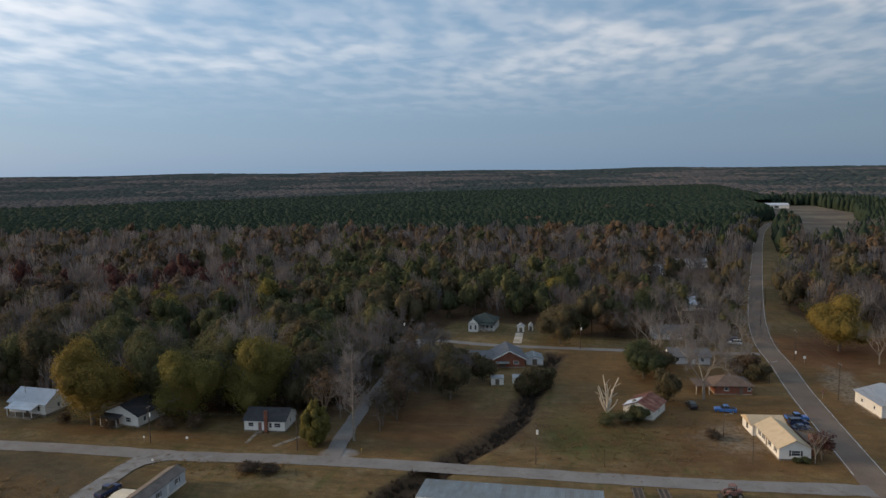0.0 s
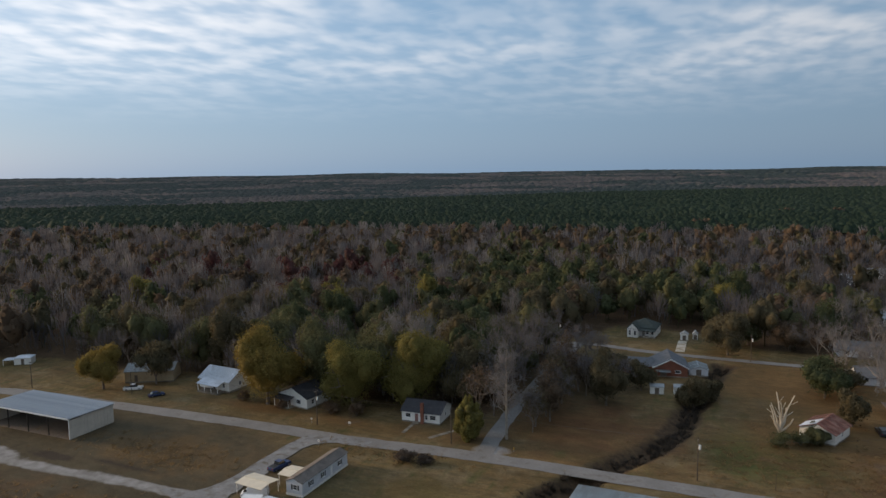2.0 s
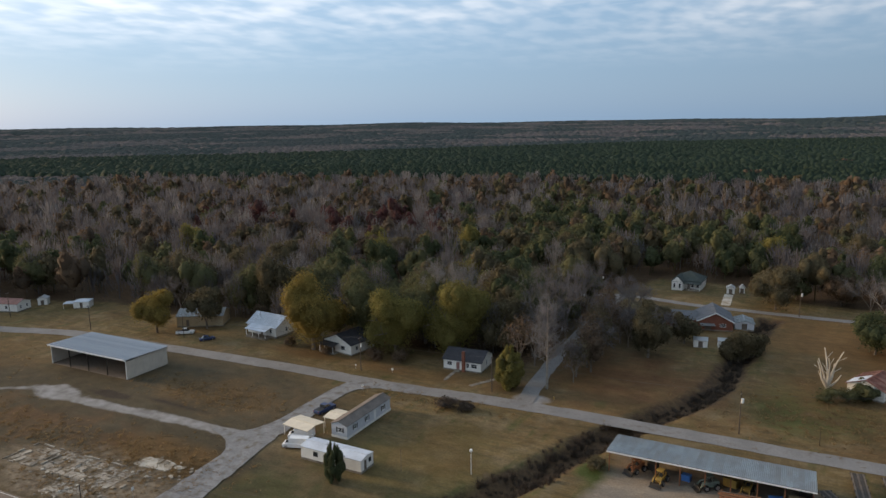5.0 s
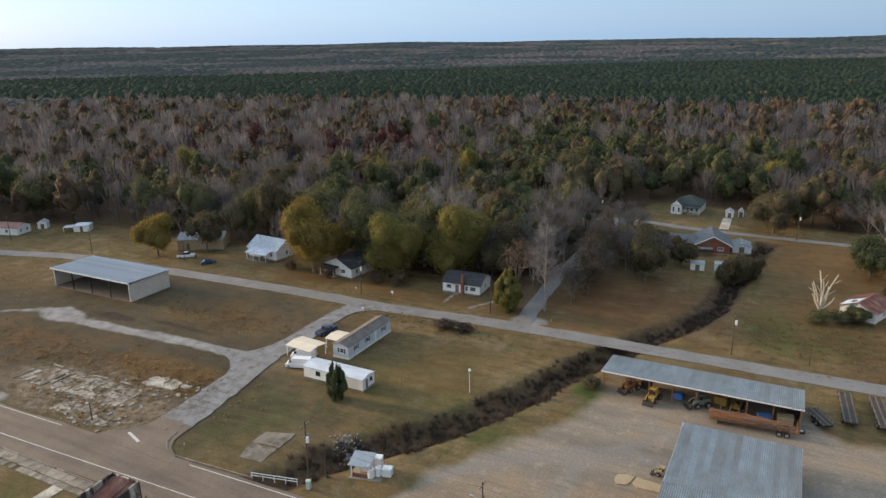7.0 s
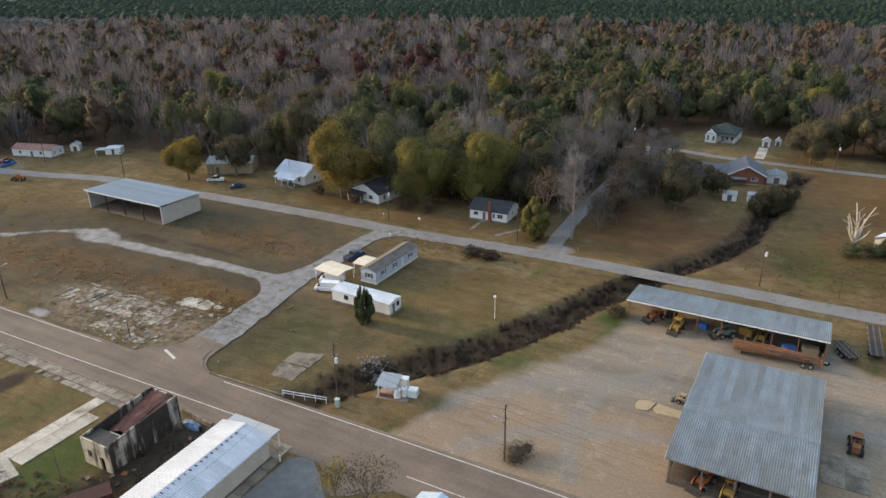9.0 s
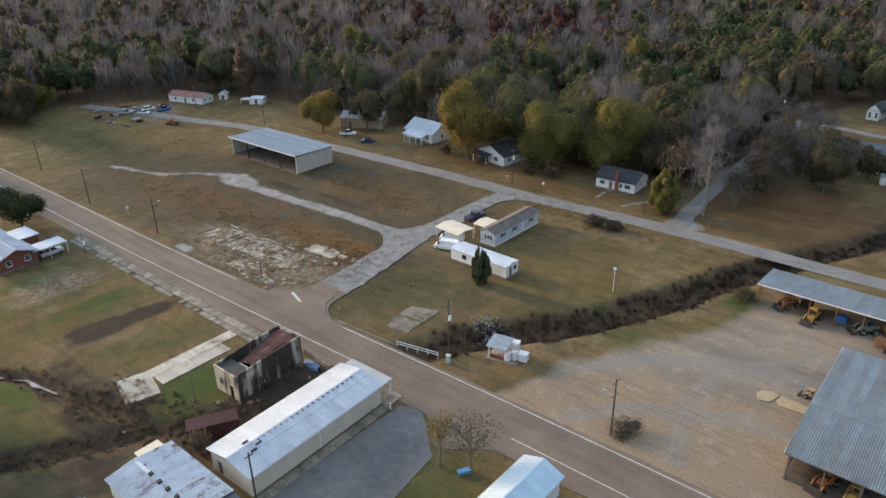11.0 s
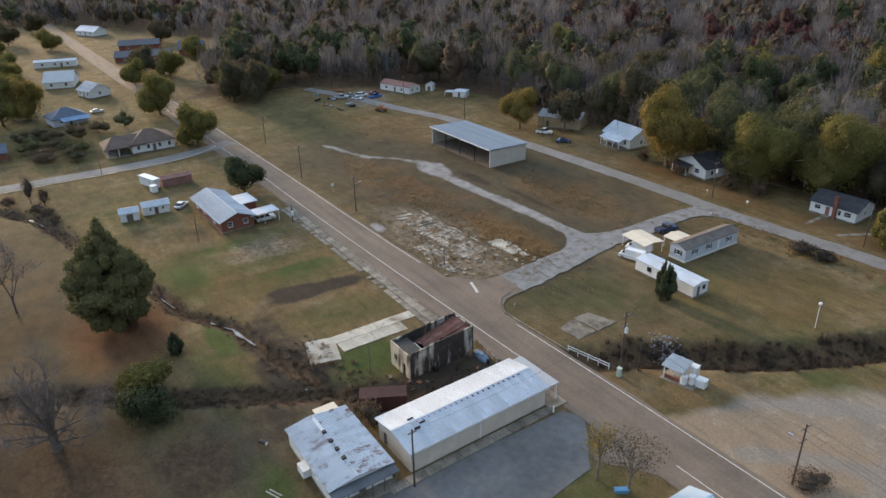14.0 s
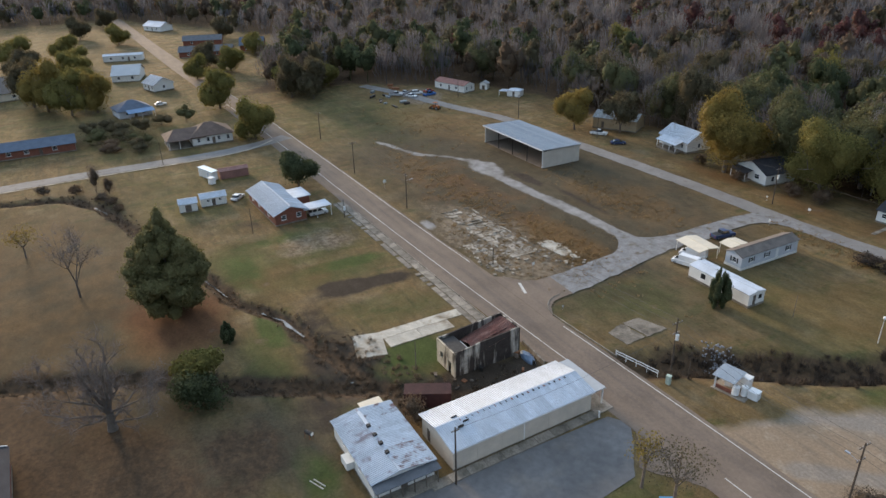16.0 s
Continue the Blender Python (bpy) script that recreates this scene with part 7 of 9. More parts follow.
sign(-95.2, 148.8, 0, white_trim, "round white dish on a thin pole", 0.7, 0.6, 0.7, "marker_post")


def red_trailers():
    b = thing("red_shed", "low red shed with a faded red tin roof", "shed", pose(-197.2, 35.0, 0, 0, 0, 0))
    part("wall", one(box, -1.6, 1.6, -4.0, 4.0, 0, 2.2), roof_red, b)
    gable_roof(b, 3.2, 8.0, 2.2, 0.5, roof_red, "y", 0.2)
    b = thing("white_booth", "white and blue booth beside the red shed", "shed", pose(-199.6, 28.4, 0, 0, 0, 20))
    part("wall", one(box, -3.6, 3.6, -0.9, 0.9, 0, 2.5), white_paint, b)
    part("roof", one(box, -3.8, 3.8, -1.1, 1.1, 2.5, 2.62), tin_blue, b)
    part("door", one(box, 1.0, 1.9, -0.95, -0.9, 0.05, 2.0), grey_siding, b)


red_trailers()
crate_like("white_freezer", "old white chest standing on the grass", "freezer", pose(-193.6, 28.2, 0, 0, 0, 10), 1.8, 1.6, 1.8, plastic_white)
# heap and junk at the far homestead
r2 = random.Random(22)
for k in range(14):
    x, y = r2.uniform(-284, -244), r2.uniform(106, 122)
    crate_like("scrap_heap", "low heap of scrap and boards in the field", "scrap", pose(x, y, 0, 0, 0, r2.uniform(0, 180)), r2.uniform(1.0, 4.0), r2.uniform(0.6, 1.4), r2.uniform(0.3, 0.9), r2.choice((wood_old, rusty_steel, steel_dark, tin)), group="scrap")


# litter about the old store and the ruin
def small_litter():
    b = thing("board_stack", "pale boards lying on the grass", "boards", pose(-68.5, 16.6, 0, 0, 0, 25))
    for k in range(2):
        part("board", one(box, -1.3 + 0.2 * k, 1.2 - 0.1 * k, -0.4 + 0.5 * k, -0.24 + 0.5 * k, -0.02, 0.09), concrete_pale, b)
    b = thing("water_pump", "small rusty water pump with a dark drum", "pump", pose(-77.8, 18.4, 0, 0, 0, 30))
    for x, y in ((-0.5, -0.4), (0.5, -0.4), (-0.5, 0.4), (0.5, 0.4)):
        part("leg", one(tube, (x, y, -0.1), (x * 0.8, y * 0.8, 0.9), 0.05, 0.05, 6), rusty_steel, b)
    part("drum", one(tube, (-0.6, 0, 0.8), (0.6, 0, 0.8), 0.3, 0.3, 12), steel_dark, b)
    part("lid", one(tube, (0.6, 0, 0.8), (0.64, 0, 0.8), 0.28, 0.28, 12), tank_steel, b)
    b = thing("low_wall", "low broken concrete wall beside the ruin", "wall", pose(-79.0, 57.6, 0, 0, 0, -5))
    r3 = random.Random(5)
    for k in range(6):
        part("wall_block", one(box, -3.6 + k * 1.2, -2.45 + k * 1.2, -0.15, 0.15, -0.1, r3.uniform(0.4, 0.9)), concrete, b)
    b = thing("tarp_heap", "heap of junk under a blue-grey tarpaulin", "junk heap", pose(-78.6, 56.2, 0, 0, 0, -5))
    bm = bmesh.new()
    bmesh.ops.create_icosphere(bm, subdivisions=3, radius=1.0)
    for v in bm.verts:
        v.co = Vector((v.co.x * 2.2, v.co.y * 0.9, max(-0.1, v.co.z * 0.7 + 0.12 * math.sin(v.co.x * 7) * math.cos(v.co.y * 6))))
    part("sheet", bm, paint("tarp", (0.12, 0.17, 0.24)), b)
    for k in range(16):
        x, y = r3.uniform(-82, -74), r3.uniform(40, 56)
        w, d, h = r3.uniform(0.3, 1.2), r3.uniform(0.3, 0.9), r3.uniform(0.15, 0.7)
        crate_like("scrap_box", "dark scrap box in the weeds beside the ruin", "scrap", pose(x, y, 0, 0, 0, r3.uniform(0, 90)), w, d, h, (steel_dark, rusty_steel, wood_old, dark_inside)[k % 4], group="scrap by the ruin")


    b = thing("bollard", "short white bollard at the walk's corner", "bollard", pose(-61.0, 56.6, 0.1))
    part("shaft", one(tube, (0, 0, -0.2), (0, 0, 1.0), 0.13, 0.12, 10), white_trim, b)
    part("cap", one(tube, (0, 0, 1.0), (0, 0, 1.06), 0.14, 0.08, 10), white_trim, b)


small_litter()

# ---- woods ----
def leaf_quads(rng, centres, size, out=None, loose=0.55):
    """One small leaf clump at each centre: a bent quad, roughly facing out of the crown."""
    n = len(centres)
    a = rng.normal(size=(n, 3))
    if out is None:
        a[:, 2] *= 0.7
        b = np.cross(a, rng.normal(size=(n, 3)))
    else:
        face = out / (np.linalg.norm(out, axis=1, keepdims=True) + 1e-9) + rng.normal(0, loose, (n, 3))
        a = np.cross(face, a)
        b = np.cross(face, a)
    a /= np.linalg.norm(a, axis=1, keepdims=True) + 1e-9
    b /= np.linalg.norm(b, axis=1, keepdims=True) + 1e-9
    s = size * rng.uniform(0.6, 1.35, (n, 1))
    v = np.stack([centres - a * s - b * s * 0.55, centres + a * s * 0.2 - b * s * 0.75, centres + a * s + b * s * 0.5, centres - a * s * 0.3 + b * s * 0.8], 1)
    return v.reshape(-1, 3), np.arange(4 * n).reshape(-1, 4)


def ribbons(starts, ends, w0, w1, rng):
    """Thin tapering twigs."""
    d = ends - starts
    side = np.cross(d, rng.normal(size=d.shape))
    side /= np.linalg.norm(side, axis=1, keepdims=True) + 1e-9
    w0, w1 = np.reshape(w0, (-1, 1)), np.reshape(w1, (-1, 1))
    v = np.stack([starts - side * w0, starts + side * w0, ends + side * w1, ends - side * w1], 1)
    return v.reshape(-1, 3), np.arange(4 * len(d)).reshape(-1, 4)


def joined(parts):
    vs, qs, k = [], [], 0
    for v, q in parts:
        vs.append(v)
        qs.append(q + k)
        k += len(v)
    return np.concatenate(vs), np.concatenate(qs)


def dome(rng, centre, rad, n=6, tiers=3, rough=0.18):
    """A rough closed lump that backs the leaves."""
    rings = []
    for k in range(tiers + 1):
        f = -0.9 + 1.88 * k / tiers
        q = math.sqrt(max(0.02, 1 - min(0.99, abs(f)) ** 2))
        a = np.arange(n) * math.tau / n + rng.uniform(0, 1)
        s = 1 + rng.uniform(-rough, rough, n)
        rings.append(np.c_[np.cos(a) * q * s * rad[0], np.sin(a) * q * s * rad[1], np.full(n, f * rad[2])] + centre)
    i = np.arange(n)
    q = np.concatenate([np.stack([i + k * n, (i + 1) % n + k * n, (i + 1) % n + (k + 1) * n, i + (k + 1) * n], 1) for k in range(tiers)])
    return np.concatenate(rings), q


def crown(rng, n, h, r, leaf, base=0.28, clumps=9, squash=1.0, core=0.58, lumps=5, fine=6, main=0.72, loose=0.55):
    """A leafy crown about the z axis: clumps round an egg, so that the outline is uneven."""
    mid = np.array([0, 0, h * (base + (1 - base) * 0.5)])
    half = h * (1 - base) * 0.5
    c, w = [mid], [1.0]
    for k in range(clumps - 1):
        u = rng.uniform(-0.55, 0.95)
        a = k * 2.4 + rng.uniform(-0.5, 0.5)
        q = math.sqrt(1 - u * u)
        c.append(mid + np.array([r * 0.56 * q * math.cos(a), r * 0.56 * q * math.sin(a), half * 0.60 * u]))
        w.append(rng.uniform(0.42, 0.62))
    c, w = np.array(c), np.array(w)
    w[0] = main
    pick = rng.choice(clumps, n, p=w**2 / (w**2).sum())
    d = rng.normal(size=(n, 3))
    d[:, 2] = d[:, 2] * 0.9 + 0.25
    d /= np.linalg.norm(d, axis=1, keepdims=True)
    rad = w[pick][:, None] * rng.uniform(0.30, 1.10, (n, 1)) ** 0.45
    p = c[pick] + d * rad * (r, r, half * squash * 1.05)
    low = np.clip((mid[2] - p[:, 2:3]) / half, 0, 0.88)
    p[:, :2] /= np.sqrt(1 - 0.8 * low**2)
    out = [leaf_quads(rng, p, leaf, d + 0.35 * (p - mid) / r, loose)]
    if core:
        big = np.flatnonzero(w > (0.5 if clumps < 10 else 0.47))[:lumps]
        for k in big:
            out.append(dome(rng, c[k], np.array([r, r, half]) * w[k] * core, fine, 3 if fine > 5 else 2))
    return joined(out)


def bare(rng, n, h, r, w=0.07):
    """A leafless crown: rising limbs that fork into a rounded brush of fine upright twigs."""
    m = 9
    a = np.arange(m) * 2.4 + rng.uniform(-0.4, 0.4, m)
    f = rng.uniform(0.25, 0.75, m)
    s = np.c_[np.zeros((m, 2)), h * rng.uniform(0.25, 0.5, m)]
    e = np.c_[np.cos(a) * r * f, np.sin(a) * r * f, h * (0.58 + 0.34 * np.sqrt(1 - f * f))]
    k = n - m
    b = rng.uniform(0, math.tau, k)
    g = np.sqrt(rng.uniform(0.0, 1.0, k))
    top = h * (0.52 + 0.48 * np.sqrt(np.clip(1 - (g * 0.96) ** 2, 0.02, 1))) * (0.95 + 0.05 * np.sin(4 * b + 7 * g))
    drop = rng.uniform(0.0, 1.0, k) ** 1.4 * 0.52
    te = np.c_[np.cos(b) * r * g, np.sin(b) * r * g, top - h * drop]
    back = np.c_[te[:, :2] * rng.uniform(0.06, 0.26, (k, 1)) + rng.normal(0, 0.22, (k, 2)), h * rng.uniform(0.08, 0.19, k)]
    trunk = (np.zeros((2, 3)), np.array([[0.2, 0, h * 0.85], [0, 0.2, h * 0.8]]))
    return joined([ribbons(trunk[0], trunk[1], [0.22, 0.22], [0.06, 0.06], rng), ribbons(s, e, np.full(m, w * 1.6), np.full(m, w * 0.6), rng), ribbons(te - back, te, np.full(k, w), np.full(k, w * 0.5), rng)])


def trunk_quads(h, r0, r1, n=4):
    a = np.arange(n) * math.tau / n
    v = np.concatenate([np.c_[np.cos(a) * r0, np.sin(a) * r0, np.full(n, -0.3)], np.c_[np.cos(a) * r1, np.sin(a) * r1, np.full(n, h)]])
    i = np.arange(n)
    return v, np.stack([i, (i + 1) % n, (i + 1) % n + n, i + n], 1)


def forest_crown(rng, n, h, r, leaf, clumps=8, base=0.16, loose=0.34, heap=(0.24, 0.46), core=0.93):
    """A full hardwood crown: rounded clumps heaped on a dome, leaves lying on their outer faces, and rough lumps behind them."""
    half = h * (1 - base) * 0.5
    mid = np.array([0, 0, h - half])
    c, w = [mid - (0, 0, half * 0.06)], [0.66]
    for k in range(clumps - 1):
        u = -0.55 + 1.4 * ((k * 0.618 + 0.3) % 1.0)
        a = k * 2.4 + rng.uniform(-0.5, 0.5)
        q = math.sqrt(max(0.05, 1 - u * u))
        far = rng.uniform(0.52, 0.80)
        c.append(mid + np.array([r * far * q * math.cos(a), r * far * q * math.sin(a), half * rng.uniform(0.5, 0.72) * u]))
        w.append(rng.uniform(*heap))
    c, w = np.array(c), np.array(w)
    size = np.array([r, r, half])
    m = n * 4
    pick = rng.choice(clumps, m, p=w**2 / (w**2).sum())
    d = rng.normal(size=(m, 3))
    d[:, 2] += 0.25
    d /= np.linalg.norm(d, axis=1, keepdims=True)
    p = c[pick] + d * w[pick][:, None] * size * (0.86 + 0.07 * rng.exponential(1.6, (m, 1)))
    buried = np.zeros(m, bool)
    for k in range(clumps):
        buried |= (np.linalg.norm((p - c[k]) / (size * w[k]), axis=1) < 0.90) & (pick != k)
    keep = np.flatnonzero(~buried)[:n]
    out = [leaf_quads(rng, p[keep], leaf, d[keep] / size * r, loose)]
    for k in range(clumps):
        out.append(dome(rng, c[k], size * w[k] * core, 7 if n > 300 else 6, 3 if n > 300 else 2, 0.22))
    return joined(out)


def conifer(rng, h, r, profile=((0.66, 1.10), (0.88, 0.78), (1.0, 0.10))):
    """A planted pine: a narrow ragged cone over its stem."""
    rings = []
    for f, q in profile:
        a = np.arange(5) * math.tau / 5 + rng.uniform(0, 1.2)
        s = q * r * rng.uniform(0.72, 1.25, 5)
        rings.append(np.c_[np.cos(a) * s, np.sin(a) * s, h * f + rng.uniform(-0.5, 0.5, 5)])
    i = np.arange(5)
    q = np.concatenate([np.stack([i + k * 5, (i + 1) % 5 + k * 5, (i + 1) % 5 + (k + 1) * 5, i + (k + 1) * 5], 1) for k in range(len(profile) - 1)])
    return np.concatenate(rings), q


def plant(template, pos, scale, turn, stretch=None):
    """The template at every place, as one pair of arrays."""
    v, q = template
    c, s = np.cos(turn)[:, None], np.sin(turn)[:, None]
    sc = scale[:, None]
    st = sc if stretch is None else sc * stretch[:, None]
    out = np.stack([(v[None, :, 0] * c - v[None, :, 1] * s) * sc + pos[:, None, 0], (v[None, :, 0] * s + v[None, :, 1] * c) * sc + pos[:, None, 1], v[None, :, 2] * st + pos[:, None, 2]], 2)
    k = len(v)
    return out.reshape(-1, 3), (q[None] + (np.arange(len(pos)) * k)[:, None, None]).reshape(-1, q.shape[1])


def jitter_grid(x0, x1, y0, y1, step, rng, amount=0.9):
    gx, gy = [a.ravel() for a in np.meshgrid(np.arange(x0, x1, step), np.arange(y0, y1, step))]
    return gx + rng.uniform(-0.5, 0.5, gx.shape) * step * amount, gy + rng.uniform(-0.5, 0.5, gy.shape) * step * amount


PINE_NEAR = [(-1150, 420), (-800, 470), (-510, 530), (-329, 600), (-115, 610), (83, 650), (120, 640), (168, 800), (215, 900), (300, 1200), (330, 1900), (-290, 1560), (-860, 900), (-1150, 700)]


RED_STANDS = [(-215, 338, 22, 0.5), (-200, 352, 14, 0.5), (-95, 290, 12, 0.6), (-270, 312, 30, 0.4), (-216, 285, 11, 0.8), (-150, 320, 16, 0.35), (-330, 320, 26, 0.3)]
DARK_STANDS = [(-40, 300, 50, 0.8), (-78, 225, 42, 0.8), (-105, 205, 32, 0.6), (-146, 234, 28, 0.6), (-30, 330, 40, 0.5), (-300, 140, 50, 0.6), (-130, 350, 40, 0.6), (-135, 440, 50, 0.6), (-90, 315, 40, 0.75),
               (-122, 280, 26, 0.7), (-90, 376, 40, 0.6), (-112, 222, 25, 0.5), (-240, 190, 30, 0.5)]
OLD_OAKS = [(-40, 700, 4, 10), (40, 900, 3, 8), (85, 900, 3, 8)]


def woods():
    rng = np.random.default_rng(11)
    bins = {}

    def put(key, material, label, tmpl, x, y, sc, st=None):
        if len(x):
            p = np.c_[x, y, ground_z(x, y) - 0.1]
            bins.setdefault((key, material.name), [material, label, []])[2].append(plant(tmpl, p, sc, rng.uniform(0, math.tau, len(x)), st))

    species = [  # share, key, material, label
        (0.46, "bare_woods", twig_mat, "leafless grey-brown hardwood forest"), (0.17, "pale_woods", twig_pale, "pale leafless trees in the forest"),
        (0.14, "russet_woods", leaf_rust, "russet and brown autumn hardwoods"), (0.13, "olive_woods", leaf_olive, "olive-yellow autumn hardwoods"),
        (0.06, "green_woods", leaf_green, "dull green forest trees"), (0.004, "red_woods", leaf_red, "dark red autumn trees"), (0.05, "dark_woods", leaf_dark, "dark evergreen forest trees")]
    share = np.cumsum([s[0] for s in species])
    share /= share[-1]
    for lo, hi, step, n_leaf, n_bare, size, thick in ((0, 280, 8.8, 560, 420, 0.33, 0.055), (280, 440, 9.4, 170, 190, 0.62, 0.095), (440, 780, 10.4, 40, 66, 1.15, 0.20)):
        x, y = jitter_grid(-hi, 420, -140, hi, step, rng)
        r, az = np.hypot(x, y), np.degrees(np.arctan2(-x, y))
        keep = (r >= lo) & (r < hi) & (az > -42) & (az < 106) & ~inside(x, y, TOWN) & ~inside(x, y, FIELD) & ~inside(x, y, PINE_NEAR)
        for hx, hy in ((50, 328), (42, 345), (44, 434), (72, 470), (172, 396), (33, 274), (60, 400)):
            keep &= np.hypot((x - hx) / 14, (y - hy + 9) / 22) > 1
        keep &= far_from(x, y, [(-150, 238), (-84, 248), (-58, 256)]) > 4.5
        x, y = x[keep], y[keep]
        # kinds gather in stands
        u = rng.uniform(0, 1, len(x)) * 0.40 + 0.60 * (0.5 + 0.5 * np.clip(wave(x, y, 95, 21) * 0.8 + wave(x, y, 34, 22) * 0.5, -1, 1))
        u = np.argsort(np.argsort(u)) / max(1, len(u))
        kind = np.searchsorted(share, u, side="right").clip(0, len(species) - 1)
        # evergreens keep to their own stands; elsewhere bare crowns prevail
        stray = np.isin(kind, (4, 6)) & (rng.uniform(0, 1, len(x)) < (0.35 if lo == 0 else 0.75))
        kind[stray] = rng.choice((0, 0, 3, 2), stray.sum())
        for cx, cy, rad, most in RED_STANDS:
            kind[rng.uniform(0, 1, len(x)) < most * np.exp(-((x - cx) ** 2 + (y - cy) ** 2) / rad**2)] = 5
        for cx, cy, rad, most in DARK_STANDS:
            shady = rng.uniform(0, 1, len(x)) < most * np.exp(-((x - cx) ** 2 + (y - cy) ** 2) / rad**2)
            kind[shady] = rng.choice((6, 4, 6, 4, 3), shady.sum())
        # more evergreen and olive crowns at the clearings' edge
        rim = (far_from(x, y, TOWN, True) < 30) & (rng.uniform(0, 1, len(x)) < 0.5)
        kind[rim] = rng.choice((3, 3, 4, 0, 6), rim.sum())
        kind[rim & (rng.uniform(0, 1, len(x)) < 0.35)] = 0
        for k, (_, key, material, label) in enumerate(species):
            mine = np.flatnonzero(kind == k)
            for t in range(6 if lo < 400 else 4):
                pick = mine[t::6 if lo < 400 else 4]
                if "bare" in key or "pale" in key:
                    tm = bare(rng, n_bare, 18.0, 5.3, thick)
                else:
                    tm = joined([forest_crown(rng, n_leaf, 17.5, 6.0, size, 7 if lo == 0 else 5 if lo < 400 else 3, rng.uniform(0.02, 0.2)), trunk_quads(7, 0.22, 0.15)])
                put(key, material, label, tm, x[pick], y[pick], rng.uniform(0.72, 1.18, len(pick)), rng.uniform(0.85, 1.15, len(pick)))
    # a few hardwood clumps left standing in the plantation
    for cx, cy, n, rad in OLD_OAKS:
        x, y = cx + rng.normal(0, rad, n), cy + rng.normal(0, rad * 0.5, n)
        put("russet_woods", leaf_rust, "russet and brown autumn hardwoods", forest_crown(rng, 90, 19.0, 7.5, 0.9, 6, 0.05), x, y, rng.uniform(0.9, 1.15, n))
    # plantation in rows
    for lo, hi, step in ((0, 850, 5.2), (850, 1950, 7.6)):
        x, y = jitter_grid(-1150, 330, 420, 1900, step, rng, 0.9)
        keep = inside(x, y, PINE_NEAR) & ~inside(x, y, FIELD) & (np.hypot(x, y) >= lo) & (np.hypot(x, y) < hi)
        x, y = x[keep], y[keep]
        for t in range(5):
            put("pine_plantation", plantation_mat, "dark green planted pine forest", conifer(rng, 15.5, step * 0.80), x[t::5], y[t::5], rng.uniform(0.85, 1.12, len(x[t::5])))
    # taller pines that wall in the far clearing and the bend
    x, y = jitter_grid(60, 520, 560, 1330, 7.5, rng, 0.9)
    bend = np.minimum(far_from(x, y, FIELD, True), far_from(x, y, HWY[13:18]))
    keep = ~inside(x, y, FIELD) & ~inside(x, y, PINE_NEAR) & (bend < 62) & (far_from(x, y, HWY) > 13)
    x, y = x[keep], y[keep]
    for t in range(5):
        tm = conifer(rng, 17.0, 3.9, ((0.0, 0.75), (0.35, 1.05), (0.75, 0.7), (1.0, 0.10)))
        put("pine_plantation", plantation_mat, "dark green planted pine forest", tm, x[t::5], y[t::5], rng.uniform(0.7, 1.25, len(x[t::5])))
    # far woods to the ridge
    r = 770.0
    xs, ys, ss = [], [], []
    while r < 4900:
        s = max(9.0, r / 100)
        a = np.arange(-27, 68, math.degrees(s / r))
        a = np.radians(a + rng.uniform(-0.5, 0.5, len(a)) * math.degrees(s / r))
        rr = r + rng.uniform(-0.5, 0.5, len(a)) * s
        xs.append(-np.sin(a) * rr)
        ys.append(np.cos(a) * rr)
        ss.append(np.full(len(a), s))
        r += s * 0.9
    x, y, s = np.concatenate(xs), np.concatenate(ys), np.concatenate(ss)
    keep = ~inside(x, y, PINE_NEAR) & ~inside(x, y, TOWN) & ~inside(x, y, FIELD)
    keep &= (far_from(x, y, FIELD, True) > 50) & (far_from(x, y, HWY) > 45)
    x, y, s = x[keep], y[keep], s[keep]
    pineish = wave(x, y, 620, 31) + 0.6 * wave(x, y * 0.5, 1400, 33) + rng.normal(0, 0.2, len(x)) + 0.5 * smooth((np.hypot(x, y) - 1900) / 900) > 0.05
    for flag, key, material, label in ((True, "far_pine_woods", far_green_hazed, "distant dark green woods"), (False, "far_hardwood_woods", far_brown_hazed, "distant grey-brown hardwood forest")):
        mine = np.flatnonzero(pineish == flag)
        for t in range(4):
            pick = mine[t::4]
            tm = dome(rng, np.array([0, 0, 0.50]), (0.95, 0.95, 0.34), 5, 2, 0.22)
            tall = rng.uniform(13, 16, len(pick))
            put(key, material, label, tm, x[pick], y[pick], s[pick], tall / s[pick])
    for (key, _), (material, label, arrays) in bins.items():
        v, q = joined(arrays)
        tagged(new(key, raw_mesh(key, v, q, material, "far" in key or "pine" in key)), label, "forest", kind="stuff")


woods()


# ---- single trees ----
def limbs(bm, rng, p, d, length, r, depth, spread_, out, n=5):
    """A limb that forks; out takes the ends."""
    e = p + d * length
    tube(bm, p, e, r, r * 0.68, n if depth > 1 else 4 if depth else 3, False)
    if depth < 3:
        out.append(p + d * length * rng.uniform(0.3, 0.9))
    if depth == 0:
        out.append(e)
        return
    for k in range(rng.choice((2, 3, 3)) if depth > 1 else rng.choice((2, 3))):
        q = Vector((rng.gauss(0, 1), rng.gauss(0, 1), rng.gauss(0.35, 0.7))).normalized()
        nd = (d * (1 - spread_) + q * spread_).normalized()
        limbs(bm, rng, p + d * length * rng.uniform(0.72, 1.0), nd, length * rng.uniform(0.6, 0.85), r * 0.62, depth - 1, spread_, out, n)


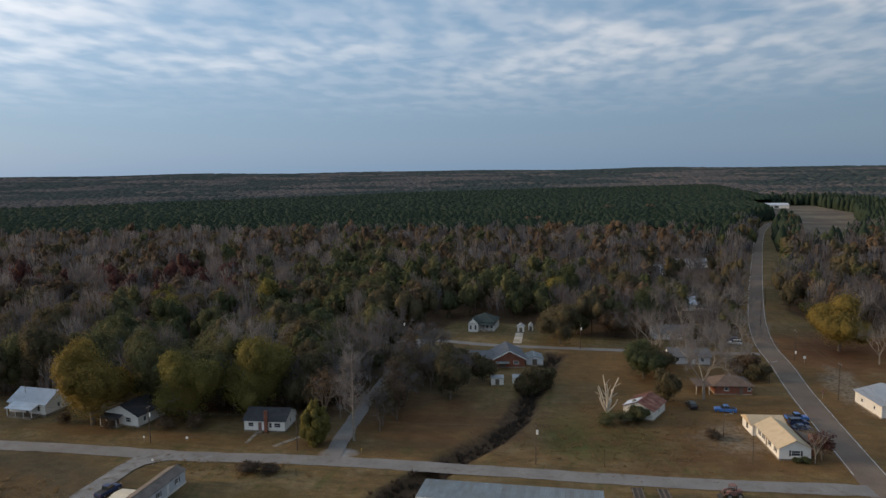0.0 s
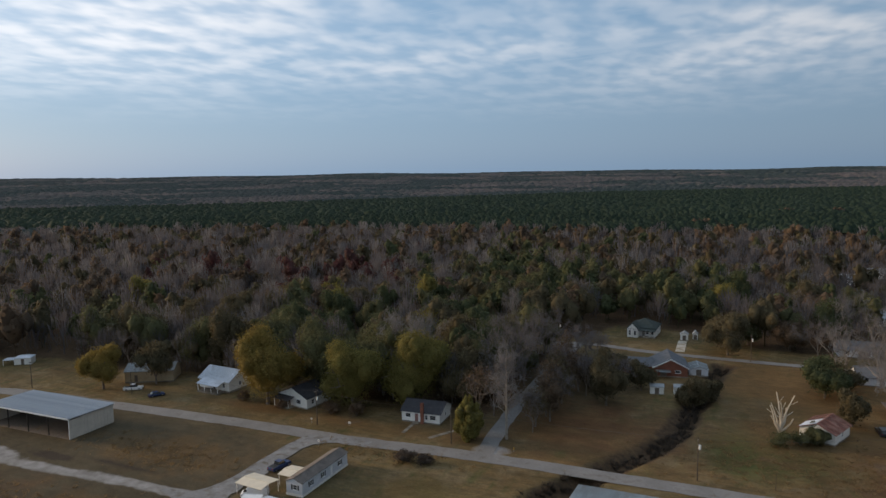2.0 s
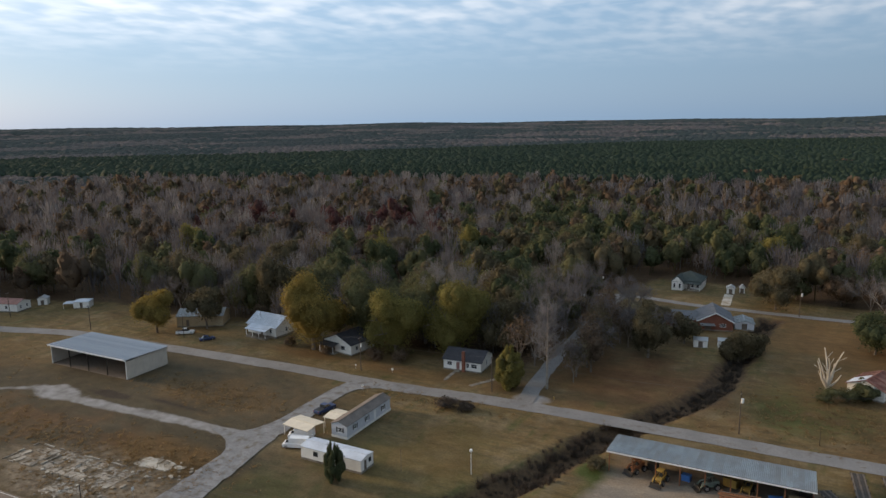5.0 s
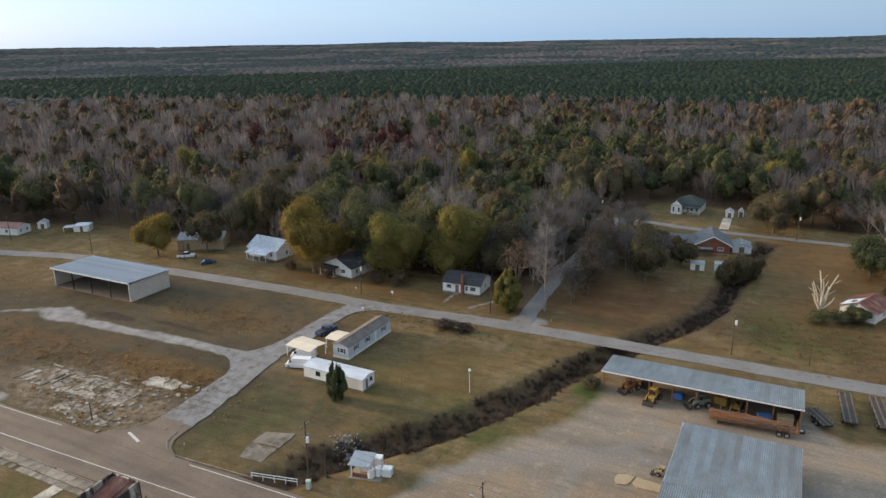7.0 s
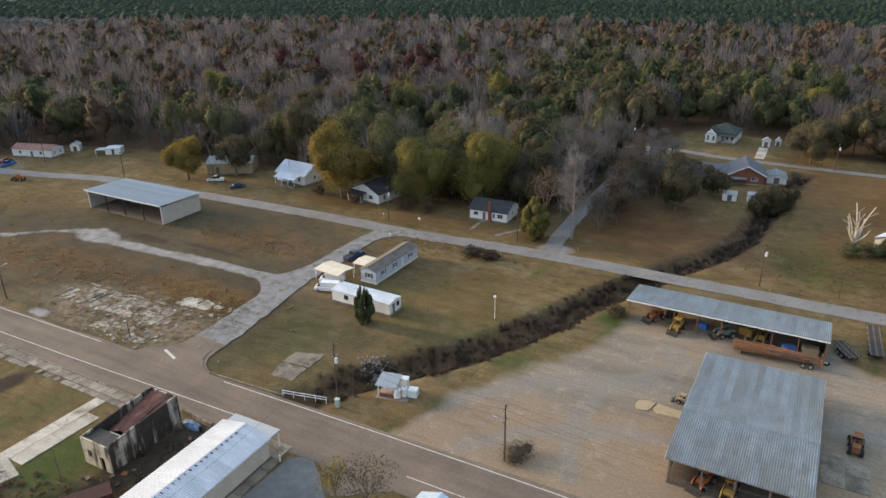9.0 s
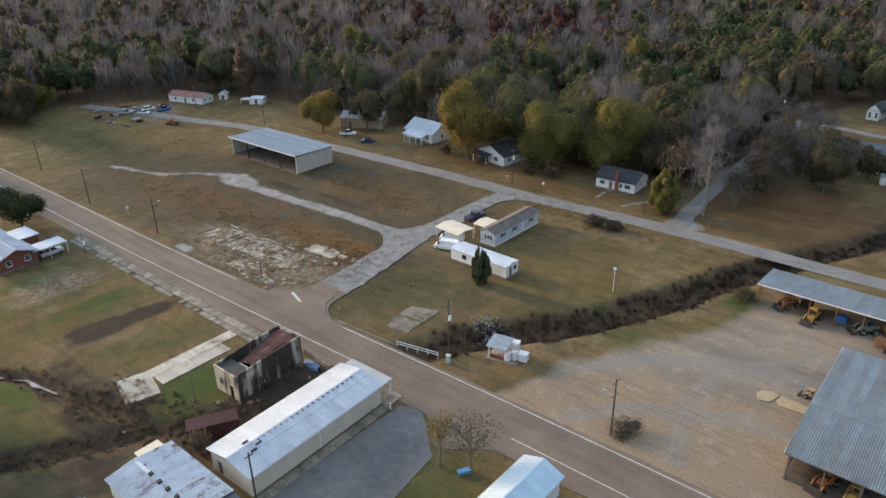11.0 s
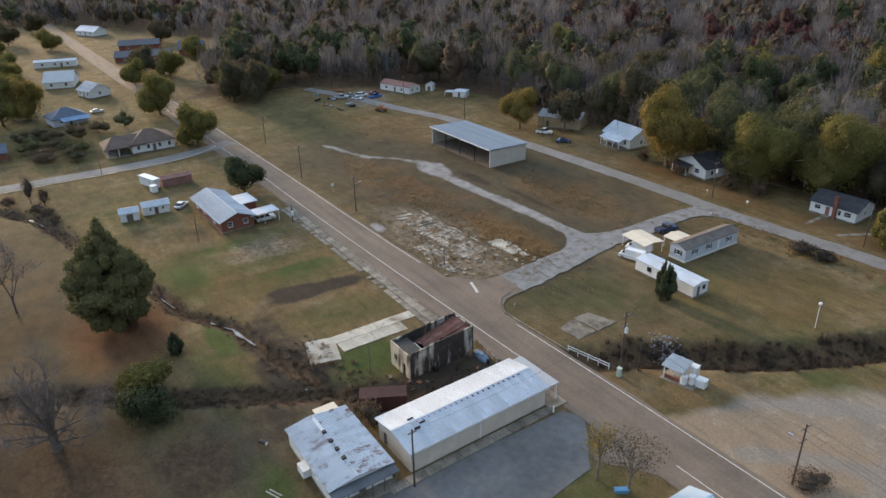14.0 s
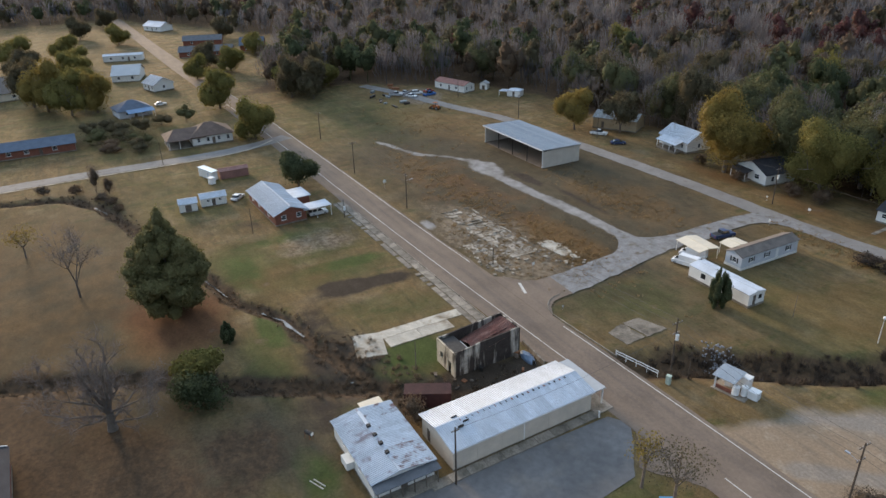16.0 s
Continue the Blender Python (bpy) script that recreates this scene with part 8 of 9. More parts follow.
def tree(name, label, x, y, h, r, leaf_mat, n=1500, leaf=0.42, bark_mat=None, seed=0, base=0.22, clumps=14, bare_depth=0, category="tree", squash=1.0, core=0.56, girth=0, leader=False):
    """A tree of its own: trunk with forking limbs, and a leafy crown unless it is bare."""
    root = thing(name, label, category, pose(x, y, float(ground_z(np.array([x]), np.array([y]))[0]) - 0.05, 0, 0, seed * 37 % 360), "yard trees")
    rng, nr = random.Random(seed + 5), np.random.default_rng(seed + 5)
    bm, tips = bmesh.new(), []
    tr = girth or max(0.10, h * (0.0125 if bare_depth else 0.02))
    up0 = h * (0.22 if bare_depth else max(base, 0.1) + 0.05)
    tube(bm, (0, 0, -0.2), (0.1, 0.05, up0), tr * 1.25, tr, 7, False)
    k = 4 if bare_depth else 5
    if leader:
        tube(bm, (0.1, 0.05, up0), (0.5, 0.3, h * 0.93), tr, tr * 0.2, 6, False)
        for i in range(22):
            f = 0.24 + 0.66 * i / 22
            d = Vector((math.cos(i * 2.4), math.sin(i * 2.4), rng.uniform(0.5, 1.2))).normalized()
            limbs(bm, rng, Vector((0.1 + 0.4 * f, 0.05 + 0.25 * f, h * f)), d, h * 0.14 * (1.15 - 0.7 * f), tr * 0.36 * (1.1 - 0.6 * f), 1, 0.5, tips)
        k = 0
    for i in range(k):
        a = i * math.tau / k + rng.uniform(-0.5, 0.5)
        lean = rng.uniform(0.25, 0.8) * min(1.2, r * 2.4 / h)
        d = Vector((math.cos(a) * lean, math.sin(a) * lean, 1)).normalized()
        limbs(bm, rng, Vector((0.1, 0.05, up0 * rng.uniform(0.8, 1.0))), d, h * (0.30 if bare_depth else 0.26), tr * 0.62, bare_depth or 2, 0.48, tips)
    part("trunk", bm, bark_mat or bark, root)
    if bare_depth:
        t = np.array([tuple(p) for p in tips])
        i = nr.integers(0, len(t), n)
        s = t[i] + nr.normal(0, 0.25, (n, 3))
        e = s + nr.normal(0, 1, (n, 3)) * (h * 0.035) + np.c_[np.zeros((n, 2)), np.abs(nr.normal(0, h * 0.03, n))]
        v, q = ribbons(s, e, np.full(n, 0.028), np.full(n, 0.012), nr)
        ob = new("twig_crown", raw_mesh("twig_crown", v, q, leaf_mat))
    else:
        if n > 600:
            v, q = forest_crown(nr, int(n * (2.5 if n >= 2500 else 1.7)), h, r * 1.02, leaf * (0.43 if n >= 2500 else 0.50 if n >= 1800 else 0.58), clumps * (2 if clumps > 15 else 1), base, 0.70, (0.17, 0.36) if clumps > 15 else (0.22, 0.44), 0.78)
        else:
            v, q = crown(nr, int(n * 1.8), h, r, leaf * 0.69, base, clumps, squash, 0)
        ob = new("crown", raw_mesh("crown", v, q, leaf_mat))
    ob.parent = root
    return root


def pine(name, label, x, y, h, r, leaf_mat, n=2200, seed=0, base=0.03, category="tree", blunt=1.5):
    """A full conifer: needle-covered boughs in whorls that narrow to the top, with dark gaps between them."""
    root = thing(name, label, category, pose(x, y, float(ground_z(np.array([x]), np.array([y]))[0]) - 0.05), "yard trees")
    part("trunk", one(tube, (0, 0, -0.2), (0, 0, h * 0.93), h * 0.020, 0.05, 7, False), bark, root)
    nr = np.random.default_rng(seed)
    c, w = [], []
    tiers = 13 if h > 15 else 9 if h > 9 else 6
    for k in range(tiers):
        f = (k + 0.35) / tiers
        wide = r * (0.56 + 0.44 * min(1.0, f / 0.42)) * max(0.10, 1 - f**blunt)
        m = max(1, round((10 if h > 15 else 7 if h > 9 else 5) * wide / r + 0.6))
        for i in range(m):
            a = i * math.tau / m + k * 1.3 + nr.uniform(-0.3, 0.3)
            out = wide * (nr.uniform(0.56, 0.82) if m > 1 else 0.0)
            c.append((out * math.cos(a), out * math.sin(a), h * (base + (1 - base) * f) + h * nr.uniform(0.0, 0.08)))
            g = max(wide * nr.uniform(0.26, 0.40), r * 0.12)
            w.append((g, g, h * (1 - base) / tiers * nr.uniform(0.9, 1.4)))
    c, w = np.array(c), np.array(w)
    m = n * 12
    pick = nr.choice(len(c), m, p=w[:, 0] ** 2 / (w[:, 0] ** 2).sum())
    d = nr.normal(size=(m, 3))
    d[:, 2] += 0.2
    d /= np.linalg.norm(d, axis=1, keepdims=True)
    p = c[pick] + d * w[pick] * (0.86 + 0.06 * nr.exponential(1.6, (m, 1)))
    buried = p[:, 2] < 0.15
    for k in range(len(c)):
        buried |= (np.linalg.norm((p - c[k]) / w[k], axis=1) < 0.86) & (pick != k)
    keep = np.flatnonzero(~buried)[: n * 4]
    parts = [leaf_quads(nr, p[keep], 0.20 if h > 9 else 0.13, d[keep] + np.array([0, 0, 0.25]), 0.5)]
    parts += [dome(nr, c[k], w[k] * 0.92, 7, 3, 0.24) for k in range(len(c))]
    v, q = joined(parts)
    ob = new("crown", raw_mesh("crown", v, q, leaf_mat))
    ob.parent = root
    return root


def old_tree(label, x, y, h, r, seed):
    """An old leafless tree: a short thick trunk, rising stems and low sprawling limbs, all set with fine twigs."""
    root = thing("bare_tree", label, "tree", pose(x, y, -0.05), "yard trees")
    rng, nr = random.Random(seed), np.random.default_rng(seed)
    bm, tips = bmesh.new(), []
    tube(bm, (0, 0, -0.2), (0, 0, 1.0), 0.85, 0.62, 9, False)
    tube(bm, (0, 0, 1.0), (0.1, 0.1, 3.0), 0.62, 0.55, 9, False)
    stems = [(3.0, a, rise, ln, 0.34) for a, rise, ln in ((0.4, 2.6, 0.34), (1.9, 3.4, 0.36), (3.3, 2.2, 0.34), (4.6, 3.0, 0.36), (5.6, 1.6, 0.30))]
    stems += [(1.3 + 0.35 * i, 0.9 + i * 1.25, rng.uniform(0.15, 0.55), 0.30, 0.22) for i in range(6)]
    for z, a, rise, ln, thick in stems:
        d = Vector((math.cos(a), math.sin(a), rise)).normalized()
        p = Vector((0.05, 0.05, z))
        seg = h * ln / 2
        for j in range(4):
            e = p + d * seg
            tube(bm, p, e, thick, thick * 0.74, 6, False)
            for i in range(3 if j else 2):
                q = Vector((rng.gauss(0, 1), rng.gauss(0, 1), rng.gauss(0.5, 0.5))).normalized()
                limbs(bm, rng, p + (e - p) * rng.uniform(0.3, 1.0), (d * 0.55 + q * 0.6).normalized(), h * 0.085 * rng.uniform(0.7, 1.2), thick * 0.40, 2, 0.5, tips)
            p, thick, seg = e, thick * 0.74, seg * 0.80
            d = (d + Vector((rng.gauss(0, 0.22), rng.gauss(0, 0.22), rng.gauss(0.06, 0.12)))).normalized()
        tips.append(p)
    part("trunk", bm, bark, root)
    t = np.array([tuple(p) for p in tips])
    n = 3400
    i = nr.integers(0, len(t), n)
    s = t[i] + nr.normal(0, 0.2, (n, 3))
    e = s + nr.normal(0, 0.55, (n, 3)) + np.c_[t[i][:, :2] * 0.05, np.abs(nr.normal(0, 0.35, n))]
    v, q = ribbons(s, e, np.full(n, 0.022), np.full(n, 0.008), nr)
    ob = new("twig_crown", raw_mesh("twig_crown", v, q, twig_mat))
    ob.parent = root


def snag(label, x, y, h, seed):
    """A dead tree: a bare fan of thick bleached limbs, broken off at their ends."""
    root = thing("dead_tree", label, "tree", pose(x, y, -0.05), "yard trees")
    rng = random.Random(seed)
    bm = bmesh.new()
    tube(bm, (0, 0, -0.2), (0.1, 0, h * 0.20), 0.62, 0.50, 8, False)
    for i in range(8):
        a = i * 2.4
        lean = (0.15, 0.42, 0.30, 0.75, 0.55, 0.95, 0.22, 1.2)[i]
        d = Vector((math.cos(a) * lean, math.sin(a) * lean * 0.7, 1)).normalized()
        p, thick, seg = Vector((0.1, 0, h * (0.15 + 0.02 * (i % 4)))), 0.30, h * (0.30, 0.22, 0.26, 0.17, 0.22, 0.15, 0.28, 0.14)[i]
        for j in range(3):
            e = p + d * seg
            tube(bm, p, e, thick, thick * 0.78, 6, True)
            if j and i % 2 == 0:
                q = (d + Vector((rng.gauss(0, 0.7), rng.gauss(0, 0.7), 0.1))).normalized()
                tube(bm, p, p + q * seg * 0.8, thick * 0.5, thick * 0.3, 5, True)
            p, thick, seg = e, thick * 0.72, seg * 0.85
            d = (d + Vector((rng.gauss(0, 0.16), rng.gauss(0, 0.16), 0.08))).normalized()
    part("trunk", bm, dead_wood, root)


def bush(label, x, y, w, h, material, n=500, seed=0, leaf=0.3):
    root = thing("bush", label, "bush", pose(x, y, float(ground_z(np.array([x]), np.array([y]))[0]) - 0.05), "bushes")
    nr = np.random.default_rng(seed)
    bm = bmesh.new()
    for k in range(6):
        a = k * 1.05
        tube(bm, (0, 0, 0), (math.cos(a) * w * 0.25, math.sin(a) * w * 0.25, h * 0.6), 0.06, 0.02, 4, False)
    part("stem", bm, bark, root)
    v, q = crown(nr, int(n * 2.6), h, w / 2 * 1.05, leaf * 0.55, -0.08, 9)
    ob = new("crown", raw_mesh("crown", v, q, material))
    ob.parent = root


# big crowns that stand out of the forest
r2 = np.random.default_rng(91)
spots = 0
while spots < 26:
    x, y = r2.uniform(-290, 40), r2.uniform(150, 330)
    d = float(far_from(np.array([x]), np.array([y]), TOWN, True)[0])
    if inside(np.array([x]), np.array([y]), TOWN)[0] or d < 8 or d > 75 or x < -1.4 * y + 60:
        continue
    if math.hypot(x + 38, y - 262) < 26 or math.hypot(x + 24, y - 222) < 22:
        continue
    tree("forest_tree", "tall rounded olive-green tree standing out of the forest", x, y, r2.uniform(18, 23), r2.uniform(6.0, 8.2), (leaf_ygreen, leaf_olive, leaf_green, leaf_dark, leaf_olive)[spots % 5], 1200, 0.5, seed=500 + spots, base=0.05)
    spots += 1
# by the back road
tree("shade_tree", "tall golden-olive shade tree beside the tin-roofed cottage", -126.5, 155.0, 24.5, 9.8, leaf_gold, 4400, 0.46, seed=1, base=-0.08, clumps=30)
tree("shade_tree", "large dark green tree behind the golden one", -114.5, 167.0, 25.5, 9.8, leaf_green, 3000, 0.5, seed=2, base=-0.08, clumps=26)
tree("shade_tree", "spreading yellow-green tree between two bungalows", -101.5, 160.5, 22.5, 9.2, leaf_ygreen, 4000, 0.46, seed=3, base=-0.08, clumps=30)
tree("shade_tree", "dull green tree behind the yellow-green one", -99.5, 174.5, 23.5, 9.0, leaf_green, 2600, 0.46, seed=16, base=-0.08, clumps=16)
tree("shade_tree", "broad olive tree behind the black-roofed bungalow", -86.5, 171.0, 24.5, 10.2, leaf_ygreen, 4200, 0.48, seed=4, base=-0.10, clumps=30)
tree("shade_tree", "dense green tree behind the black-roofed bungalow", -74.5, 177.5, 19, 8.0, leaf_olive, 2600, 0.5, seed=5, base=-0.08, clumps=16)
tree("shade_tree", "dark green tree behind the tin-roofed cottage", -141.0, 176.5, 18, 8.0, leaf_green, 2000, 0.5, seed=17, base=-0.08, clumps=16)
tree("bare_tree", "tall pale leafless tree above the bungalow roofs", -94, 180, 27, 9, twig_pale, 2600, bark_mat=bark_pale, seed=6, bare_depth=3)
for k, (x, y, h, r, mt) in enumerate(((-270, 163, 20, 9.5, leaf_green), (-214, 172, 21, 8, leaf_green), (-200, 178, 22, 8.5, leaf_olive), (-160, 178, 24, 8, leaf_olive), (-147, 184, 22, 8, leaf_green), (-8, 258, 17, 8, leaf_olive), (-172, 176, 20, 7, leaf_green))):
    tree("edge_tree", "large rounded tree at the forest's edge", x, y, h, r, mt, 2000, 0.5, seed=360 + k, base=-0.03)
tree("shade_tree", "yellow tree beside the tan shed", -183.5, 147.0, 16.0, 6.4, leaf_gold, 2500, 0.42, seed=7, base=0.02, clumps=20)
tree("shade_tree", "thin olive tree in front of the tan shed", -172.0, 157.0, 14.5, 5.6, leaf_olive, 1300, 0.42, seed=8, base=0.12)
tree("bare_tree", "grey leafless tree beside the tan shed", -194, 166, 15, 6, twig_mat, 1000, seed=9, bare_depth=3)
pine("cedar", "round green cedar at the lane mouth", -63.2, 152.4, 10.6, 3.9, leaf_ygreen, 1500, 10, blunt=3.2)
tree("bare_tree", "slender tan tree behind the cedar", -63.5, 160, 17, 5, leaf_rust, 420, 0.3, seed=11, base=0.3)
tree("sycamore", "tall pale leafless sycamore beside the lane", -54.5, 156.0, 24, 4, twig_pale, 2600, bark_mat=bark_pale, seed=12, bare_depth=3, leader=True)
tree("bare_tree", "tall grey leafless tree up the lane", -66, 188, 24, 8, twig_mat, 1600, seed=13, bare_depth=3)
tree("bare_tree", "grey leafless tree at the lane's edge", -70, 208, 24, 8, twig_mat, 1500, seed=14, bare_depth=3)
tree("shade_tree", "small orange-brown tree on the lane's verge", -48.0, 172, 11, 4.5, leaf_rust, 700, 0.36, seed=15, base=0.2)
for k, (x, y, h, r, mt, lab) in enumerate(((-37, 190, 16, 5.6, leaf_olive, "dull olive tree on the lawn"), (-45, 205, 11, 5, leaf_olive, "olive tree in the lane's hedge"),
        (-40, 212, 12, 6, leaf_olive, "olive tree beside the brick house"), (-14.5, 201, 11, 5.0, leaf_olive, "olive-brown tree over the ditch"), (-11, 206, 8, 4, leaf_olive, "olive tree over the ditch"),
        (-10, 270, 15, 7, leaf_olive, "broad olive tree beside the narrow road"), (-2, 276, 13, 6, leaf_green, "green tree beside the narrow road"), (12, 272, 13, 6.5, leaf_rust, "brown tree beside the narrow road"),
        (19, 219, 13, 7.0, leaf_dark, "dark evergreen clump beside the yard"), (24, 229, 9, 6, leaf_olive, "dark evergreen by the cottages"), (23.5, 197, 11, 4.2, leaf_olive, "small olive-gold tree beside the derelict house"),
        (14.5, 180, 5, 3, leaf_green, "dark shrub tree under the dead trunk"), (53, 222, 6, 4.5, leaf_olive, "dark evergreen beside the brick bungalow"))):
    tree("yard_tree", lab, x, y, h, r, mt, 1300, 0.42, seed=30 + k, base=-0.06, clumps=16)
for k, (x, y, h) in enumerate(((-63, 170, 15), (-64.5, 178, 18), (-50, 163, 12), (-49.5, 180, 14), (-51.5, 196, 17), (-63.5, 198, 20), (-65, 218, 20), (-53, 214, 18), (-66, 230, 20), (-51, 228, 16), (-44, 196, 14), (-47, 222, 15), (-36, 203, 12), (-70, 178, 17))):
    tree("bare_tree", "dark leafless tree over the shaded lane", x, y, h, 5.5, twig_mat, 1300, seed=300 + k, bare_depth=3)
for k, (x, y, h) in enumerate(((-50.5, 167, 11), (-50, 175, 13), (-51, 183, 14), (-52, 192, 14), (-53, 201, 15), (-53.5, 210, 15), (-49, 187, 12), (-47, 199, 13))):
    tree("lane_tree", "thin tan-brown tree still in leaf beside the shaded lane", x, y, h, 3.8, leaf_rust if k % 3 else leaf_olive, 600, 0.34, seed=350 + k, base=0.12)
for k, (x, y, h, r, mt) in enumerate(((-66, 206, 15, 5, leaf_green), (-68, 240, 15, 6, leaf_green), (-30, 207, 10, 4.5, leaf_olive), (-73, 190, 19, 7.5, leaf_green), (-76, 204, 20, 7.5, leaf_dark), (-71, 222, 20, 7, leaf_green), (-75, 236, 20, 8, leaf_green), (-82, 214, 20, 8, leaf_dark))):
    tree("lane_tree", "dull green tree crowding the shaded lane", x, y, h, r, mt, 900, 0.44, seed=330 + k, base=-0.04)
tree("bare_tree", "very large leafless tree in front of the brick bungalow", 34.0, 201.0, 25, 11, twig_pale, 5200, bark_mat=bark_pale, seed=51, bare_depth=4)
for k, (x, y, h) in enumerate(((27, 246, 20), (42, 250, 18), (48, 262, 19), (20, 258, 17), (52, 300, 20), (46, 325, 18), (57, 345, 18), (30, 300, 20), (15, 300, 19))):
    tree("bare_tree", "grey-brown leafless tree among the cottages", x, y, h, 7, twig_mat, 1000, seed=60 + k, bare_depth=3)
snag("bleached dead tree with broken limbs", 6.6, 180.0, 13.0, 57)
tree("small_tree", "small dark red tree beside the cream house", 52.6, 161.5, 7.5, 2.8, leaf_red, 500, 0.3, seed=54, base=0.15)
tree("bare_tree", "small leafless tree beside the cream house", 50.8, 160, 10, 3, twig_pale, 500, bark_mat=bark_pale, seed=55, bare_depth=2)
tree("shade_tree", "large golden tree on russet ground by the highway", 89, 262, 21, 10.5, leaf_gold, 3000, 0.5, seed=56, base=-0.06, clumps=20)
for k, (x, y, h) in enumerate(((104, 258, 16), (112, 270, 18), (120, 256, 17), (98, 280, 18), (128, 280, 18))):
    tree("bare_tree", "slim leafless tree on russet ground", x, y, h, 5, twig_mat, 800, seed=80 + k, bare_depth=3)
for k, (x, y, h, r, mt) in enumerate(((106, 352, 11, 5.5, leaf_olive), (111, 372, 13, 6, leaf_rust), (108, 392, 12, 5, leaf_green), (116, 402, 13, 6, leaf_olive), (122, 430, 13, 6, leaf_rust), (127, 455, 13, 6.5, leaf_olive), (134, 480, 12, 6, leaf_rust), (96, 318, 8, 4.5, leaf_green), (98, 300, 9, 4, leaf_green), (54, 320, 11, 5, leaf_olive), (60, 362, 12, 5.5, leaf_olive), (50, 372, 13, 6, leaf_rust), (41, 262, 9, 5, leaf_olive), (50, 226, 8, 4.5, leaf_rust))):
    tree("roadside_tree", "dull olive or brown tree beside the highway", x, y, h, r, mt, 700, 0.5, seed=400 + k, base=0.02)
for k, (x, y, h) in enumerate(((24, 232, 19), (46, 233, 18), (55, 243, 17), (49, 284, 20), (37, 258, 19), (41, 300, 21), (58, 268, 15), (28, 282, 20), (61, 300, 18), (104, 290, 18), (110, 310, 19), (118, 296, 20), (96, 246, 15))):
    tree("bare_tree", "pale grey leafless tree near the highway", x, y, h, 6.5, twig_pale, 1100, bark_mat=bark_pale, seed=440 + k, bare_depth=3)
# south of the main road
tree("oak_tree", "dense dark green oak beside the brick house", -178.1, 48.4, 11.3, 5.4, leaf_dark, 2400, 0.42, seed=90, base=-0.04, clumps=20)
pine("pine_tree", "tall dense olive-green pine on needle-strewn grass", -124.4, 7.6, 19.0, 8.4, needle, 5200, 91, blunt=2.2)
old_tree("big dark leafless tree on the field", -93.6, -6.0, 19.0, 9, 92)
bush("dark evergreen bush by the creek", -92.6, 6.0, 8.4, 5.6, leaf_dark, 1800, 93, 0.30)
tree("small_tree", "olive-yellow small tree behind the dark bush", -97.4, 7.2, 8.6, 4.0, leaf_ygreen, 900, 0.36, seed=94, base=0.12)
pine("cedar", "small upright dark cedar on the field", -108.6, 13.9, 4.0, 1.5, leaf_dark, 500, 95, blunt=2.6)
tree("bare_tree", "thin leafless tree on the field", -139.9, -8.1, 15.5, 5, twig_mat, 900, seed=96, bare_depth=3)
tree("bare_tree", "small leafless tree beside the creek", -108.3, -14.9, 7.5, 2.6, twig_mat, 500, seed=97, bare_depth=2)
tree("small_tree", "pale yellow thin tree on the field", -165.9, -17.8, 8, 4, leaf_gold, 260, 0.26, seed=98, base=0.3)
tree("small_tree", "thin yellow roadside tree with few leaves", -47.6, 52.4, 9.0, 2.4, leaf_gold, 330, 0.18, seed=99, base=0.35)
tree("small_tree", "thin olive roadside tree with sparse leaves", -43.8, 54.2, 9.5, 4.4, leaf_olive, 590, 0.17, seed=100, base=0.25)
pine("cedar", "dark pointed cedar in front of the white mobile home", -74.9, 95.8, 7.4, 2.3, leaf_dark, 1000, 101, blunt=2.6)
bush("bare brown bush hiding the store's corner", -73.6, 33.0, 4.0, 4.4, leaf_rust, 420, 102, 0.22)
bush("brown brush beside the power pole", -32.2, 74.4, 5.4, 1.7, brush_pale, 300, 103, 0.2)
bush("green brush at the shed's corner", -32.6, 122.0, 4.6, 2.2, leaf_olive, 420, 104, 0.25)
for k, (x, y, w, h, mt) in enumerate(((-120.2, 153.5, 4, 2.6, leaf_rust), (-135.5, 155.0, 4, 3.0, leaf_rust), (-104.8, 154.5, 5, 4.0, leaf_rust), (-97.5, 156.0, 5, 4.5, leaf_rust), (49, 160.2, 2.2, 1.3, leaf_dark), (47, 160.0, 1.8, 1.2, leaf_dark), (31, 171.2, 4.5, 2.4, leaf_rust), (6.8, 177, 6, 3.6, leaf_green), (11, 178.5, 5, 3.2, leaf_green), (13.5, 183.5, 3, 4.5, leaf_green), (-71.5, 135, 6, 2.6, brush_mat), (-67, 135.5, 4.5, 2.0, brush_mat), (-259, 18, 10, 6.5, leaf_olive), (-262, 8, 11, 6.5, leaf_olive), (-254, 3, 9, 5.5, leaf_green), (-268, 25, 10, 6, leaf_olive), (-249, 14, 8, 5, leaf_olive), (-256, 11, 10, 6, leaf_olive), (-245, 15, 9, 5, leaf_green), (-238, 14, 8, 4.5, leaf_olive), (-242, 6, 9, 4.5, leaf_rust), (-264, 1, 9, 6, leaf_olive), (-270, 34, 8, 6.5, leaf_green), (-236, 47, 5, 3, leaf_olive))):
    bush("rounded brown and green yard shrub", x, y, w, h, mt, 420, 110 + k, 0.26)
# an added grove, out of view, that shades the field's corner
for k, (x, y) in enumerate(((-128, -36), (-121, -46), (-134, -48), (-127, -58), (-139, -60), (-118, -66), (-131, -72), (-145, -40))):
    tree("grove_tree", "green tree added out of view to shade the field's corner", x, y, 15 + k % 3, 6.5, leaf_green, 900, 0.5, seed=200 + k, base=0.08)
for k, (x, y, w, h) in enumerate(((-205, -6, 4, 2.6), (-203, -1, 4.0, 8.5), (-200, 2, 3.4, 5), (-196, 0, 4, 2.0), (-192, 2, 3.5, 1.6), (-209, -14, 4, 2.6), (-186, 3, 3, 1.6))):
    bush("vine-smothered brown thicket on the creek bank", x, y, w, h, brush_pale if k % 2 else leaf_rust, 420, 380 + k, 0.2)
